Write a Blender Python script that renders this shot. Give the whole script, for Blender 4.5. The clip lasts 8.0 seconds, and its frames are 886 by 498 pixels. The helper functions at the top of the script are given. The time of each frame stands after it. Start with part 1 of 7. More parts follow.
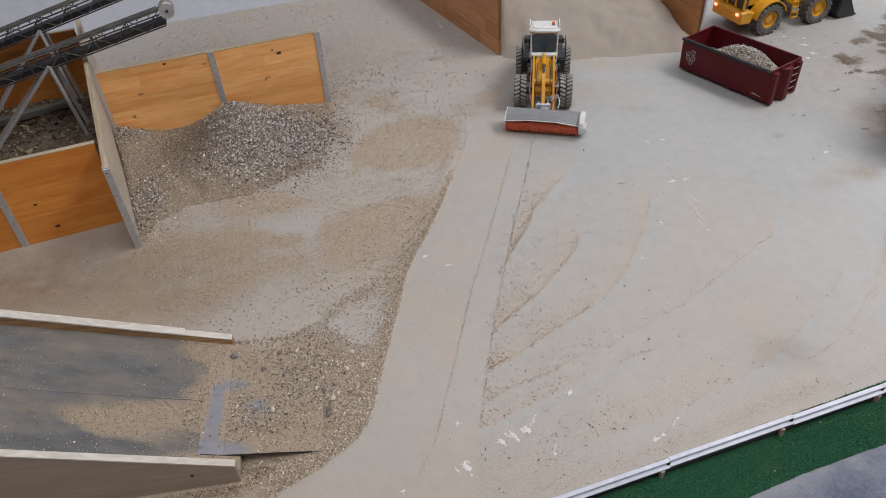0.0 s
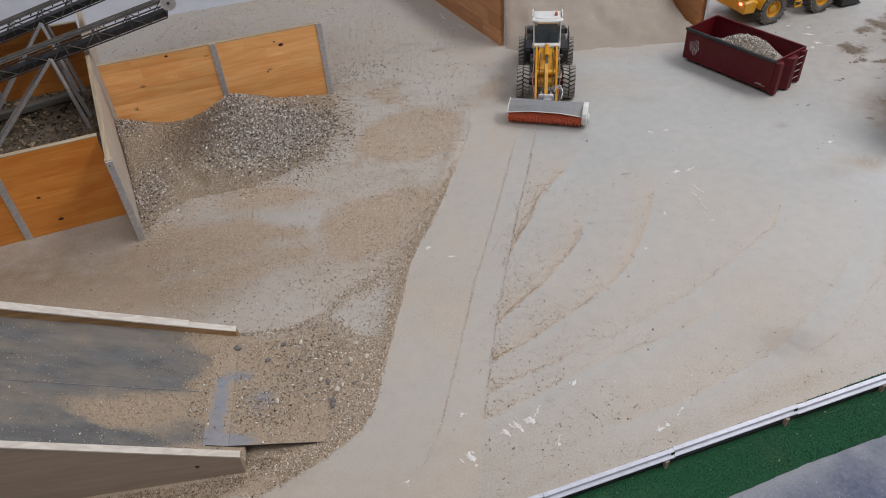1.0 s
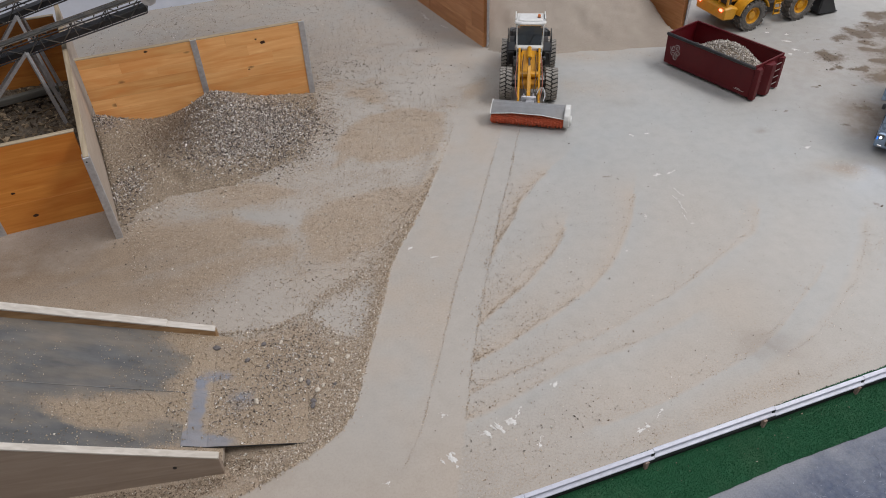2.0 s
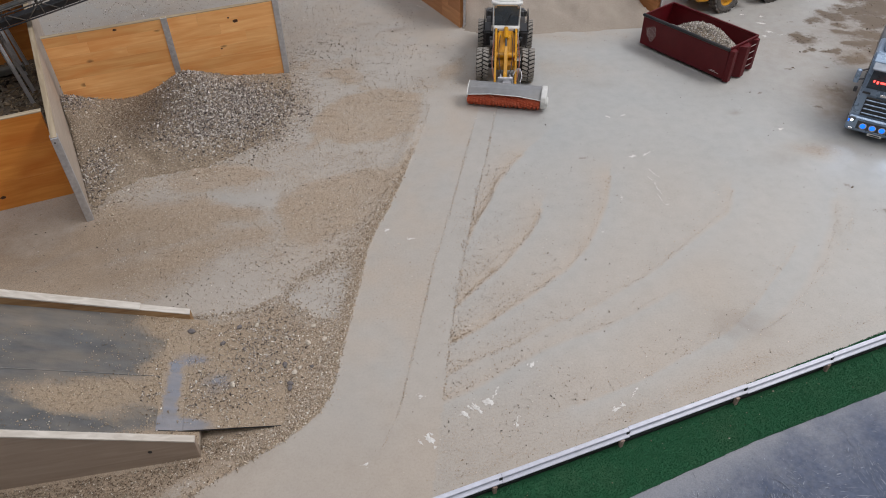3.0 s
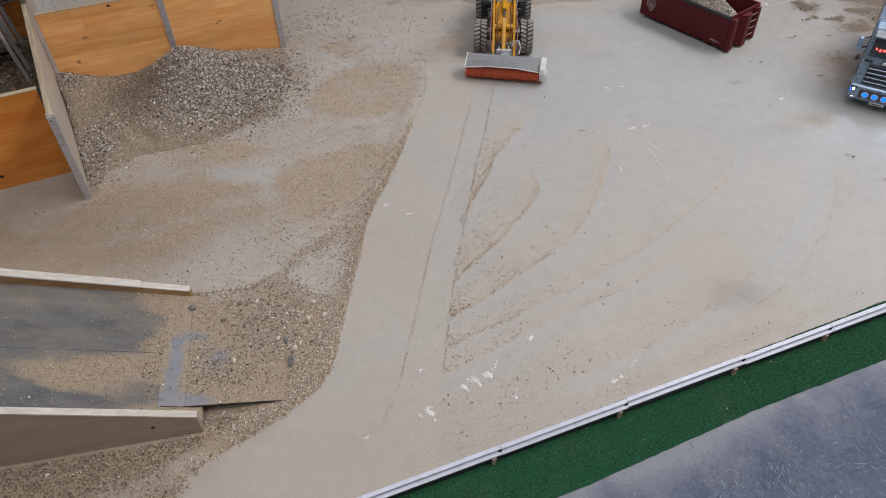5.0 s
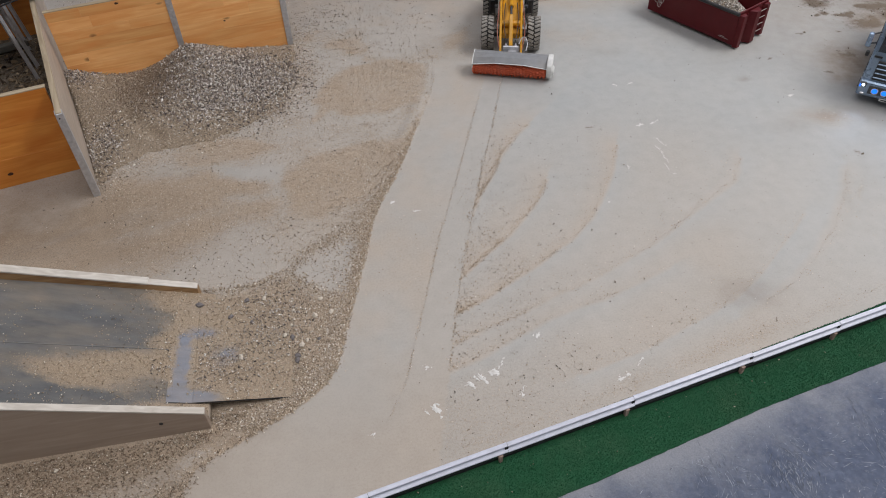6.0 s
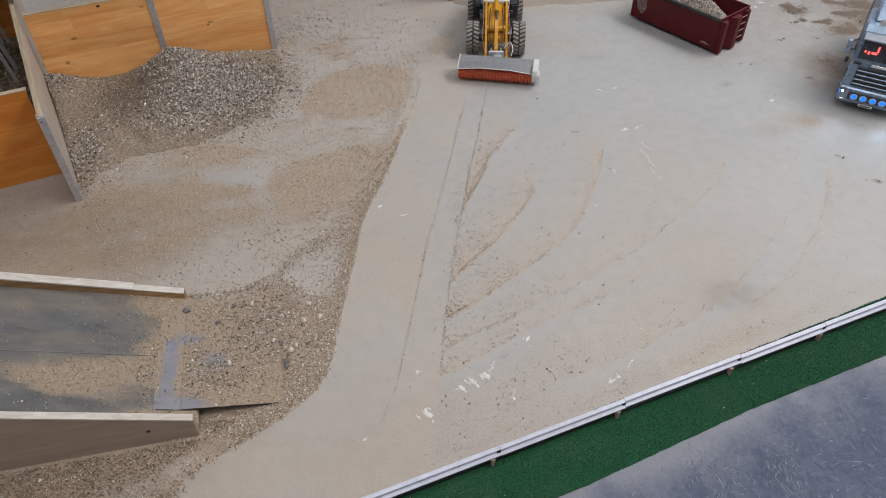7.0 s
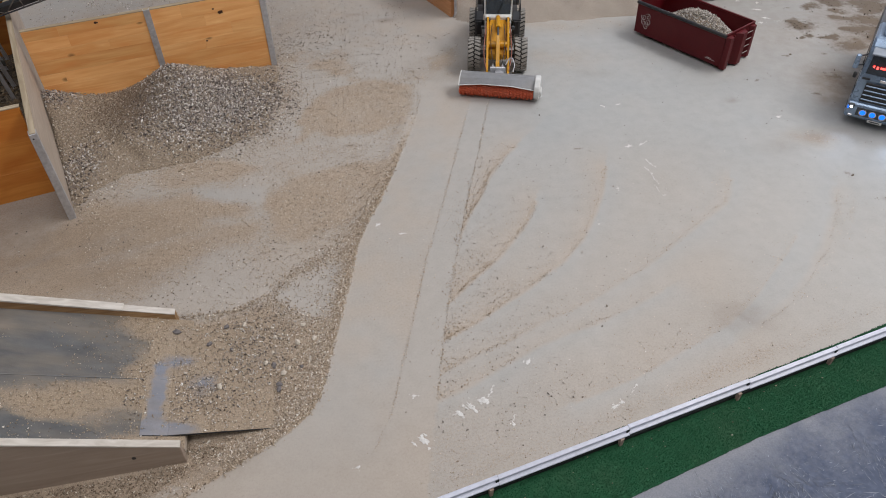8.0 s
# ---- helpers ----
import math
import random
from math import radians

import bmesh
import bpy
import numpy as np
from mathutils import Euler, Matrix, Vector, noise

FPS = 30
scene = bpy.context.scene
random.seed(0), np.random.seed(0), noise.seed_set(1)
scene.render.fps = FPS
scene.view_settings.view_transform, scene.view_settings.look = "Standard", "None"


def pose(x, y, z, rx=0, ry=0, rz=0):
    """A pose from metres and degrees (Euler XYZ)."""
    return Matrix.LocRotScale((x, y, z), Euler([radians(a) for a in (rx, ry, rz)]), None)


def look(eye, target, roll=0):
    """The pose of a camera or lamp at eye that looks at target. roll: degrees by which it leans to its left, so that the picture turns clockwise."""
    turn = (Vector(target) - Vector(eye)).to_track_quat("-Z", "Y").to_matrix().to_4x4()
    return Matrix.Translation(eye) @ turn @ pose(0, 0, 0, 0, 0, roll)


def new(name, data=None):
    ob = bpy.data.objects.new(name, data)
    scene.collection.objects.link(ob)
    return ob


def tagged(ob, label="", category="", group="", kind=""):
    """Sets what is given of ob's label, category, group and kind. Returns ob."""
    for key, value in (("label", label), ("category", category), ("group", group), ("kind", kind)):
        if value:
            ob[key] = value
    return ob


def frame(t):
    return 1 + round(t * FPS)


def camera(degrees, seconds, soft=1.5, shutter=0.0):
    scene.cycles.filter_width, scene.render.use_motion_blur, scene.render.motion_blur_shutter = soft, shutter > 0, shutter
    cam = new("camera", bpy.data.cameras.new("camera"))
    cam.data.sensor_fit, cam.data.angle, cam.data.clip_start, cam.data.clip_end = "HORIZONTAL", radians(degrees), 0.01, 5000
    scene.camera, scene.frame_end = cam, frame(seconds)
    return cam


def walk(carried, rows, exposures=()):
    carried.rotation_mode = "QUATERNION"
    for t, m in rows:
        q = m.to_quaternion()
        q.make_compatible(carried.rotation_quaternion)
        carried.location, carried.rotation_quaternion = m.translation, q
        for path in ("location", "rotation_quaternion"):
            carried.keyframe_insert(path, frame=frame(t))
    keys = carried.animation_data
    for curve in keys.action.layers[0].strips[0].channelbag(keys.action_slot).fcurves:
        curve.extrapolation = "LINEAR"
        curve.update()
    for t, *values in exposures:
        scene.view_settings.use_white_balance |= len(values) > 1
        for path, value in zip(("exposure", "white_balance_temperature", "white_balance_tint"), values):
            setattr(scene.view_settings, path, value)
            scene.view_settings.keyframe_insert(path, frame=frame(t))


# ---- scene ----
cam = camera(64.00, 8.0, soft=1.0)
PATH = [
    (0, (0.0068, -0.0047, 1.263), (0.0054, 1.5287, -0.021), -3.74),
    (0.5, (0.0064, -0.004, 1.2578), (-0.002, 1.521, -0.0361), -4.23),
    (1, (0.0042, -0.0057, 1.2585), (-0.0055, 1.5151, -0.0404), -4.16),
    (1.2, (0.0042, -0.0057, 1.2585), (-0.0042, 1.5171, -0.038), -4.16),
    (2.3, (-0.0058, -0.0025, 1.255), (0.071, 1.5137, -0.0468), -1.46),
    (2.5, (-0.0058, -0.0025, 1.255), (0.0858, 1.4997, -0.0623), -1.29),
    (3, (-0.0033, -0.0016, 1.2506), (0.1074, 1.4816, -0.0865), -0.82),
    (3.5, (0.001, -0.0018, 1.2492), (0.1195, 1.4656, -0.1046), -1.01),
    (4, (0.005, -0.0012, 1.2505), (0.1178, 1.4463, -0.125), -1.38),
    (4.5, (0.0064, -0.0025, 1.2505), (0.1129, 1.4388, -0.132), -1.54),
    (4.7, (0.0064, -0.0025, 1.2505), (0.1114, 1.4358, -0.1353), -1.54),
    (5.8, (0.0067, -0.0014, 1.2517), (0.0842, 1.4295, -0.1435), -2.17),
    (6, (0.0067, -0.0014, 1.2517), (0.0849, 1.4287, -0.1443), -2.17),
    (6.5, (-0.0089, -0.0004, 1.2477), (0.0898, 1.4318, -0.1449), -1.61),
    (7, (-0.0152, -0.0006, 1.2463), (0.1207, 1.4359, -0.1386), -0.82),
    (7.5, (0.0021, -0.0032, 1.2535), (0.1273, 1.4424, -0.123), -1.40),
    (8, (0.0061, 0.035, 1.2213), (0.1288, 1.5044, -0.13), -1.20),
]
walk(cam, [(t, look(eye, target, roll)) for t, eye, target, roll in PATH], [(0, 0.0), (7.4, 0.0), (8, 0.0)])

# ---------- light ----------
HALL = 16.5          # degrees by which the hall is turned
world = bpy.data.worlds.new("world")
scene.world = world
world.use_nodes = True
sky = world.node_tree.nodes.new("ShaderNodeTexSky")
sky.sky_type, sky.sun_disc = "NISHITA", False
sky.sun_elevation, sky.sun_rotation = radians(40), radians(70)
world.node_tree.links.new(sky.outputs[0], world.node_tree.nodes["Background"].inputs[0])
world.node_tree.nodes["Background"].inputs[1].default_value = 0.1


def hall(u, v, z=0.0):
    """A place given along and across the hall."""
    c, s = math.cos(radians(HALL)), math.sin(radians(HALL))
    return Vector((u * c - v * s, u * s + v * c, z))


def area(name, u, v, z, du, dv, watts, colour, down=True, rx=0.0, ry=0.0):
    lamp = bpy.data.lights.new(name, "AREA")
    lamp.shape, lamp.size, lamp.size_y, lamp.energy, lamp.color = "RECTANGLE", du, dv, watts, colour
    ob = new(name, lamp)
    p = hall(u, v, z)
    ob.matrix_world = pose(p.x, p.y, p.z, 0, 0, HALL) @ pose(0, 0, 0, rx, ry, 0)
    return ob


SKYLIGHTS_AND_FILL = [(5.0, 1.3), (5.0, -1.5), (0.4, -0.4), (-2.2, -1.6)]   # middle of each, along and across the hall; the last two are added fill
CEIL = 6.0
for n, (u, v) in enumerate(SKYLIGHTS_AND_FILL):
    area("skylight_and_fill_lamp", u, v, CEIL + 0.05, 2.1, 2.5, (204, 204, 82, 72)[n], (1.0, 0.98, 0.982))

# ---------- materials ----------


def mat(name, rough=0.6, metal=0.0):
    m = bpy.data.materials.new(name)
    m.use_nodes = True
    nt = m.node_tree
    b = nt.nodes["Principled BSDF"]
    b.inputs["Roughness"].default_value, b.inputs["Metallic"].default_value = rough, metal
    return m, nt, b


def nd(nt, kind, **sets):
    n = nt.nodes.new("ShaderNode" + kind)
    for k, v in sets.items():
        n.inputs[k].default_value = v
    return n


def noise_tex(nt, scale, detail=4.0, rough=0.6, stretch=None, world_space=True):
    co = nt.nodes.new("ShaderNodeNewGeometry") if world_space else nt.nodes.new("ShaderNodeTexCoord")
    out = co.outputs["Position"] if world_space else co.outputs["Object"]
    if stretch:
        mp = nt.nodes.new("ShaderNodeMapping")
        mp.inputs["Scale"].default_value = stretch
        nt.links.new(out, mp.inputs[0])
        out = mp.outputs[0]
    n = nt.nodes.new("ShaderNodeTexNoise")
    n.inputs["Scale"].default_value, n.inputs["Detail"].default_value, n.inputs["Roughness"].default_value = scale, detail, rough
    nt.links.new(out, n.inputs["Vector"])
    return n.outputs["Fac"]


def ramp(nt, fac, stops):
    r = nt.nodes.new("ShaderNodeValToRGB")
    e = r.color_ramp.elements
    while len(e) < len(stops):
        e.new(0.5)
    for el, (p, c) in zip(e, stops):
        el.position, el.color = p, (*c, 1) if len(c) == 3 else c
    nt.links.new(fac, r.inputs[0])
    return r.outputs[0]


def mix(nt, fac, a, b, mode="MIX"):
    m = nt.nodes.new("ShaderNodeMix")
    m.data_type, m.blend_type = "RGBA", mode
    for sock, v in ((m.inputs[0], fac), (m.inputs[6], a), (m.inputs[7], b)):
        if isinstance(v, (int, float)):
            sock.default_value = v
        elif isinstance(v, tuple):
            sock.default_value = (*v, 1)
        else:
            nt.links.new(v, sock)
    return m.outputs[2]


def math_node(nt, op, a, b=0.0, clamp=False):
    m = nt.nodes.new("ShaderNodeMath")
    m.operation, m.use_clamp = op, clamp
    for sock, v in zip(m.inputs, (a, b)):
        if isinstance(v, (int, float)):
            sock.default_value = v
        else:
            nt.links.new(v, sock)
    return m.outputs[0]


def bump(nt, b, height, strength=0.3, dist=0.002):
    n = nt.nodes.new("ShaderNodeBump")
    n.inputs["Strength"].default_value, n.inputs["Distance"].default_value = strength, dist
    nt.links.new(height, n.inputs["Height"])
    nt.links.new(n.outputs[0], b.inputs["Normal"])


def grainy(name, stops, scale, rough=0.6, metal=0.0, big=None, dirt=0.25, relief=0.15, dist=0.001, dust=(0.40, 0.33, 0.26)):
    """A surface with a fine grain, larger blotches and a veil of dust."""
    m, nt, b = mat(name, rough, metal)
    col = ramp(nt, noise_tex(nt, scale, 5), stops)
    blot = noise_tex(nt, big or scale / 12, 3)
    col = mix(nt, math_node(nt, "MULTIPLY", ramp(nt, blot, [(0.45, (0, 0, 0)), (0.75, (1, 1, 1))]), dirt), col, dust)
    nt.links.new(col, b.inputs["Base Color"])
    nt.links.new(math_node(nt, "ADD", math_node(nt, "MULTIPLY", blot, 0.3), rough - 0.15, True), b.inputs["Roughness"])
    bump(nt, b, noise_tex(nt, scale * 2, 3), relief, dist)
    return m


def paint(name, colour, rough=0.4, metal=0.0, dirt=0.2, scale=60):
    d = tuple(c * 0.82 for c in colour)
    return grainy(name, [(0.3, d), (0.7, colour)], scale, rough, metal, dirt=dirt, relief=0.08, dist=0.0004)


def glow(name, colour, strength):
    m, nt, b = mat(name, 0.3)
    b.inputs["Base Color"].default_value = (*colour, 1)
    b.inputs["Emission Color"].default_value, b.inputs["Emission Strength"].default_value = (*colour, 1), strength
    return m


def islands(name, stops, rough=0.8):
    """Loose grains, each of its own colour."""
    m, nt, b = mat(name, rough)
    g = nt.nodes.new("ShaderNodeNewGeometry")
    col = ramp(nt, g.outputs["Random Per Island"], stops)
    col = mix(nt, 0.35, col, ramp(nt, noise_tex(nt, 700, 3), [(0.3, (0.5, 0.5, 0.5)), (0.7, (1.0, 1.0, 1.0))]), "MULTIPLY")
    nt.links.new(col, b.inputs["Base Color"])
    return m


def ground_material():
    m, nt, b = mat("dusty_concrete", 0.75)

    def attr(name):
        a = nt.nodes.new("ShaderNodeAttribute")
        a.attribute_name = name
        return a.outputs["Fac"]
    fine, mid, wide = noise_tex(nt, 420, 3, 0.7), noise_tex(nt, 28, 5), noise_tex(nt, 3.2, 4)
    conc = ramp(nt, mid, [(0.25, (0.378, 0.384, 0.378)), (0.5, (0.414, 0.419, 0.413)), (0.8, (0.446, 0.450, 0.443))])
    conc = mix(nt, 0.55, conc, ramp(nt, wide, [(0.3, (0.86, 0.90, 0.92)), (0.7, (1.05, 1.02, 0.985))]), "MULTIPLY")
    conc = mix(nt, 0.22, conc, ramp(nt, fine, [(0.3, (0.6, 0.6, 0.6)), (0.7, (1.1, 1.1, 1.1))]), "MULTIPLY")
    spread = ramp(nt, fine, [(0.33, (0.205, 0.153, 0.107)), (0.5, (0.395, 0.304, 0.216)), (0.70, (0.57, 0.462, 0.350))])
    # the film of sand breaks up into grains where it thins out
    s = attr("sand")
    edge = math_node(nt, "ADD", s, math_node(nt, "MULTIPLY", math_node(nt, "SUBTRACT", noise_tex(nt, 170, 6, 0.85), 0.5), 2.2))
    cover = ramp(nt, edge, [(0.42, (0, 0, 0)), (0.78, (1, 1, 1))])
    veil = math_node(nt, "MULTIPLY", attr("film"), 0.66)
    col = mix(nt, veil, conc, (0.48, 0.367, 0.265))
    col = mix(nt, math_node(nt, "MULTIPLY", cover, 0.72), col, spread)
    speck = ramp(nt, noise_tex(nt, 190, 5, 0.75), [(0.32, (0.55, 0.53, 0.50)), (0.5, (1.0, 1.0, 1.0)), (0.68, (1.22, 1.20, 1.17))])
    col = mix(nt, math_node(nt, "MULTIPLY", math_node(nt, "ADD", s, 0.04, True), 0.85), col, mix(nt, 1.0, col, speck, "MULTIPLY"))
    mud = math_node(nt, "ADD", attr("mud"), math_node(nt, "MULTIPLY", math_node(nt, "SUBTRACT", noise_tex(nt, 60, 6, 0.75), 0.5), 1.6))
    col = mix(nt, ramp(nt, mud, [(0.22, (0, 0, 0)), (0.72, (0.95, 0.95, 0.95))]), col, ramp(nt, fine, [(0.3, (0.050, 0.036, 0.024)), (0.7, (0.135, 0.102, 0.070))]))
    col = mix(nt, math_node(nt, "MULTIPLY", attr("stain_and_shade"), ramp(nt, noise_tex(nt, 22, 5, 0.65), [(0.25, (0.5, 0.5, 0.5)), (0.65, (1, 1, 1))])), col, (0.170, 0.116, 0.071))
    nt.links.new(col, b.inputs["Base Color"])
    nt.links.new(ramp(nt, s, [(0.0, (0.55, 0.55, 0.55)), (0.5, (0.85, 0.85, 0.85))]), b.inputs["Roughness"])
    bump(nt, b, math_node(nt, "ADD", math_node(nt, "MULTIPLY", cover, fine), math_node(nt, "MULTIPLY", mid, 0.2)), 0.35, 0.0015)
    return m


def wood(name, dark, light, grain=26.0, knots=True, rough=0.5):
    """Lacquered softwood, its grain along local x; each plank a little different."""
    m, nt, b = mat(name, rough)
    tc = nt.nodes.new("ShaderNodeTexCoord")
    oi = nt.nodes.new("ShaderNodeObjectInfo")
    off = nt.nodes.new("ShaderNodeVectorMath")
    off.operation = "MULTIPLY_ADD"
    nt.links.new(oi.outputs["Random"], off.inputs[0])
    off.inputs[1].default_value = (13.0, 7.0, 9.0)
    nt.links.new(tc.outputs["Object"], off.inputs[2])
    mp = nt.nodes.new("ShaderNodeMapping")
    mp.inputs["Scale"].default_value = (1.2, 14.0, 14.0)
    nt.links.new(off.outputs[0], mp.inputs[0])
    n1 = nd(nt, "TexNoise", Scale=5.0, Detail=6.0, Distortion=1.2)
    nt.links.new(mp.outputs[0], n1.inputs["Vector"])
    w = nd(nt, "TexNoise", Scale=4.0, Detail=2.0)
    nt.links.new(off.outputs[0], w.inputs["Vector"])
    col = ramp(nt, n1.outputs["Fac"], [(0.3, dark), (0.55, tuple((a + c) / 2 for a, c in zip(dark, light))), (0.75, light)])
    tone = math_node(nt, "ADD", math_node(nt, "MULTIPLY", oi.outputs["Random"], 0.46), math_node(nt, "MULTIPLY", w.outputs["Fac"], 0.4))
    col = mix(nt, 0.8, col, ramp(nt, tone, [(0.1, (0.74, 0.66, 0.55)), (0.6, (1.06, 1.05, 1.04))]), "MULTIPLY")
    if knots:
        blot = nd(nt, "TexNoise", Scale=3.2, Detail=3.0, Distortion=0.6)
        mb = nt.nodes.new("ShaderNodeMapping")
        mb.inputs["Scale"].default_value = (1.6, 5.0, 5.0)
        nt.links.new(off.outputs[0], mb.inputs[0])
        nt.links.new(mb.outputs[0], blot.inputs["Vector"])
        col = mix(nt, ramp(nt, blot.outputs["Fac"], [(0.50, (0, 0, 0)), (0.72, (0.55, 0.55, 0.55))]), col, tuple(c * k for c, k in zip(dark, (0.92, 0.72, 0.5))))
        v = nt.nodes.new("ShaderNodeTexVoronoi")
        v.inputs["Scale"].default_value = 6.5
        mk = nt.nodes.new("ShaderNodeMapping")
        mk.inputs["Scale"].default_value = (1.0, 1.0, 1.6)
        nt.links.new(off.outputs[0], mk.inputs[0])
        nt.links.new(mk.outputs[0], v.inputs["Vector"])
        col = mix(nt, ramp(nt, v.outputs["Distance"], [(0.03, (0.8, 0.8, 0.8)), (0.09, (0, 0, 0))]), col, tuple(c * 0.3 for c in dark))
    nt.links.new(col, b.inputs["Base Color"])
    bump(nt, b, n1.outputs["Fac"], 0.12, 0.001)
    return m


GROUND = ground_material()
ORANGE = wood("lacquered_pine", (0.82, 0.385, 0.130), (0.96, 0.57, 0.24))
DEEPORANGE = wood("deep_lacquered_pine", (0.60, 0.205, 0.030), (0.76, 0.33, 0.068))
# pine darkened in colour to paint the shade behind the conveyors
SHADEDPINE = wood("shaded_pine", (0.36, 0.125, 0.022), (0.50, 0.205, 0.045))
BINWOOD = wood("brown_lacquered_pine", (0.46, 0.195, 0.075), (0.62, 0.315, 0.14))
RAWWOOD = wood("raw_chipboard_edge", (0.36, 0.29, 0.20), (0.58, 0.50, 0.38), knots=False, rough=0.8)
GREYWOOD = wood("dusty_plywood", (0.43, 0.36, 0.295), (0.55, 0.475, 0.40), knots=False, rough=0.75)
ALU = grainy("dull_aluminium", [(0.3, (0.42, 0.42, 0.44)), (0.7, (0.60, 0.60, 0.62))], 90, 0.45, 0.55, dirt=0.3)
GREYWALL = grainy("grey_painted_block", [(0.3, (0.30, 0.30, 0.30)), (0.7, (0.36, 0.36, 0.36))], 14, 0.85, dirt=0.1, relief=0.3)
PLASTER = grainy("painted_plaster", [(0.3, (0.62, 0.665, 0.765)), (0.7, (0.68, 0.725, 0.825))], 18, 0.8, dirt=0.08, relief=0.2)
CEILING = grainy("ceiling_panel", [(0.3, (0.34, 0.34, 0.34)), (0.7, (0.40, 0.40, 0.40))], 12, 0.9, dirt=0.05)
TURF = grainy("green_turf", [(0.3, (0.006, 0.070, 0.026)), (0.7, (0.010, 0.095, 0.036))], 500, 0.9, big=9, dirt=0.06, relief=0.6, dist=0.002)
BLADE = islands("turf_fibre", [(0.0, (0.007, 0.080, 0.030)), (0.6, (0.009, 0.095, 0.037)), (1.0, (0.014, 0.115, 0.048))], 0.8)
RAILWHITE = paint("white_painted_profile", (0.60, 0.62, 0.72), 0.35, dirt=0.12)
GRAVEL = islands("crushed_gravel", [(0.0, (0.22, 0.168, 0.123)), (0.25, (0.40, 0.312, 0.228)), (0.6, (0.55, 0.445, 0.335)), (0.8, (0.64, 0.555, 0.46)), (1.0, (0.86, 0.815, 0.75))])
SANDGRAIN = islands("sand_grains", [(0.0, (0.14, 0.11, 0.08)), (0.35, (0.28, 0.22, 0.16)), (0.75, (0.40, 0.33, 0.25)), (1.0, (0.66, 0.59, 0.50))])
COREGRAVEL = islands("grey_gravel", [(0.0, (0.09, 0.077, 0.065)), (0.3, (0.20, 0.172, 0.143)), (0.6, (0.31, 0.268, 0.218)), (0.82, (0.47, 0.415, 0.35)), (1.0, (0.84, 0.80, 0.74))])
YARDGRAIN = islands("yard_grains", [(0.0, (0.18, 0.130, 0.088)), (0.3, (0.36, 0.27, 0.187)), (0.62, (0.51, 0.405, 0.295)), (0.85, (0.64, 0.535, 0.42)), (1.0, (0.80, 0.73, 0.64))])
PALEGRAVEL = islands("pale_gravel", [(0.0, (0.12, 0.105, 0.09)), (0.3, (0.34, 0.30, 0.26)), (0.7, (0.52, 0.48, 0.43)), (1.0, (0.74, 0.71, 0.67))])
BROWNFINE = islands("brown_fines", [(0.0, (0.095, 0.062, 0.040)), (0.4, (0.215, 0.150, 0.100)), (0.8, (0.33, 0.245, 0.172)), (1.0, (0.50, 0.42, 0.34))])
LOADSTONE = islands("load_stones", [(0.0, (0.14, 0.118, 0.10)), (0.3, (0.36, 0.315, 0.27)), (0.7, (0.58, 0.53, 0.475)), (1.0, (0.84, 0.80, 0.75))])
HEAPSTONE = islands("heap_stones", [(0.0, (0.065, 0.052, 0.048)), (0.25, (0.16, 0.130, 0.115)), (0.5, (0.31, 0.262, 0.228)), (0.68, (0.48, 0.425, 0.38)), (0.84, (0.66, 0.61, 0.56)), (1.0, (0.88, 0.85, 0.81))], 0.75)
SAND = grainy("fine_sand", [(0.3, (0.29, 0.238, 0.195)), (0.5, (0.35, 0.298, 0.25)), (0.7, (0.41, 0.357, 0.305))], 300, 0.9, big=9, dirt=0.5, relief=0.5, dist=0.003, dust=(0.42, 0.37, 0.31))
GRAVELBED = grainy("gravel_bed", [(0.3, (0.13, 0.102, 0.074)), (0.5, (0.305, 0.238, 0.17)), (0.7, (0.46, 0.375, 0.28))], 260, 0.95, big=8, dirt=0.3, relief=0.8, dist=0.004)
SOIL = grainy("dark_soil", [(0.3, (0.028, 0.021, 0.015)), (0.52, (0.105, 0.080, 0.054)), (0.75, (0.19, 0.15, 0.105))], 120, 0.95, big=10, dirt=0.3, relief=0.8, dist=0.005)

# ---------- mesh helpers ----------


def link(name, bm, material, parent=None, label="", m=None, smooth=False):
    me = bpy.data.meshes.new(name)
    bm.normal_update()
    bm.to_mesh(me)
    bm.free()
    if smooth:
        for p in me.polygons:
            p.use_smooth = True
    if material:
        me.materials.append(material)
    ob = new(name, me)
    if parent:
        ob.parent = parent
    if m is not None:
        ob.matrix_local = m
    if label:
        tagged(ob, label)
    return ob


def part(name, bm, material, parent, label="", m=None, smooth=False):
    return link(name, bm, material, parent, label, m, smooth)


def empty(name, m, label, category, group="", kind=""):
    ob = new(name)
    ob.empty_display_size = 0.02
    ob.matrix_world = m
    return tagged(ob, label, category, group, kind)


def box(sx, sy, sz, x=0, y=0, z=0, bevel=0.0, bm=None, rot=None):
    """A box about (x, y, z), with its edges taken off."""
    t = bmesh.new()
    bmesh.ops.create_cube(t, size=1, matrix=Matrix.Diagonal((sx, sy, sz, 1)))
    if bevel:
        bmesh.ops.bevel(t, geom=t.edges[:], offset=bevel, segments=1, affect="EDGES")
    mt = Matrix.Translation((x, y, z)) @ (rot or Matrix())
    bmesh.ops.transform(t, matrix=mt, verts=t.verts)
    return join(bm, t)


def join(bm, t):
    if bm is None:
        return t
    me = bpy.data.meshes.new("tmp")
    t.to_mesh(me)
    t.free()
    bm.from_mesh(me)
    bpy.data.meshes.remove(me)
    return bm


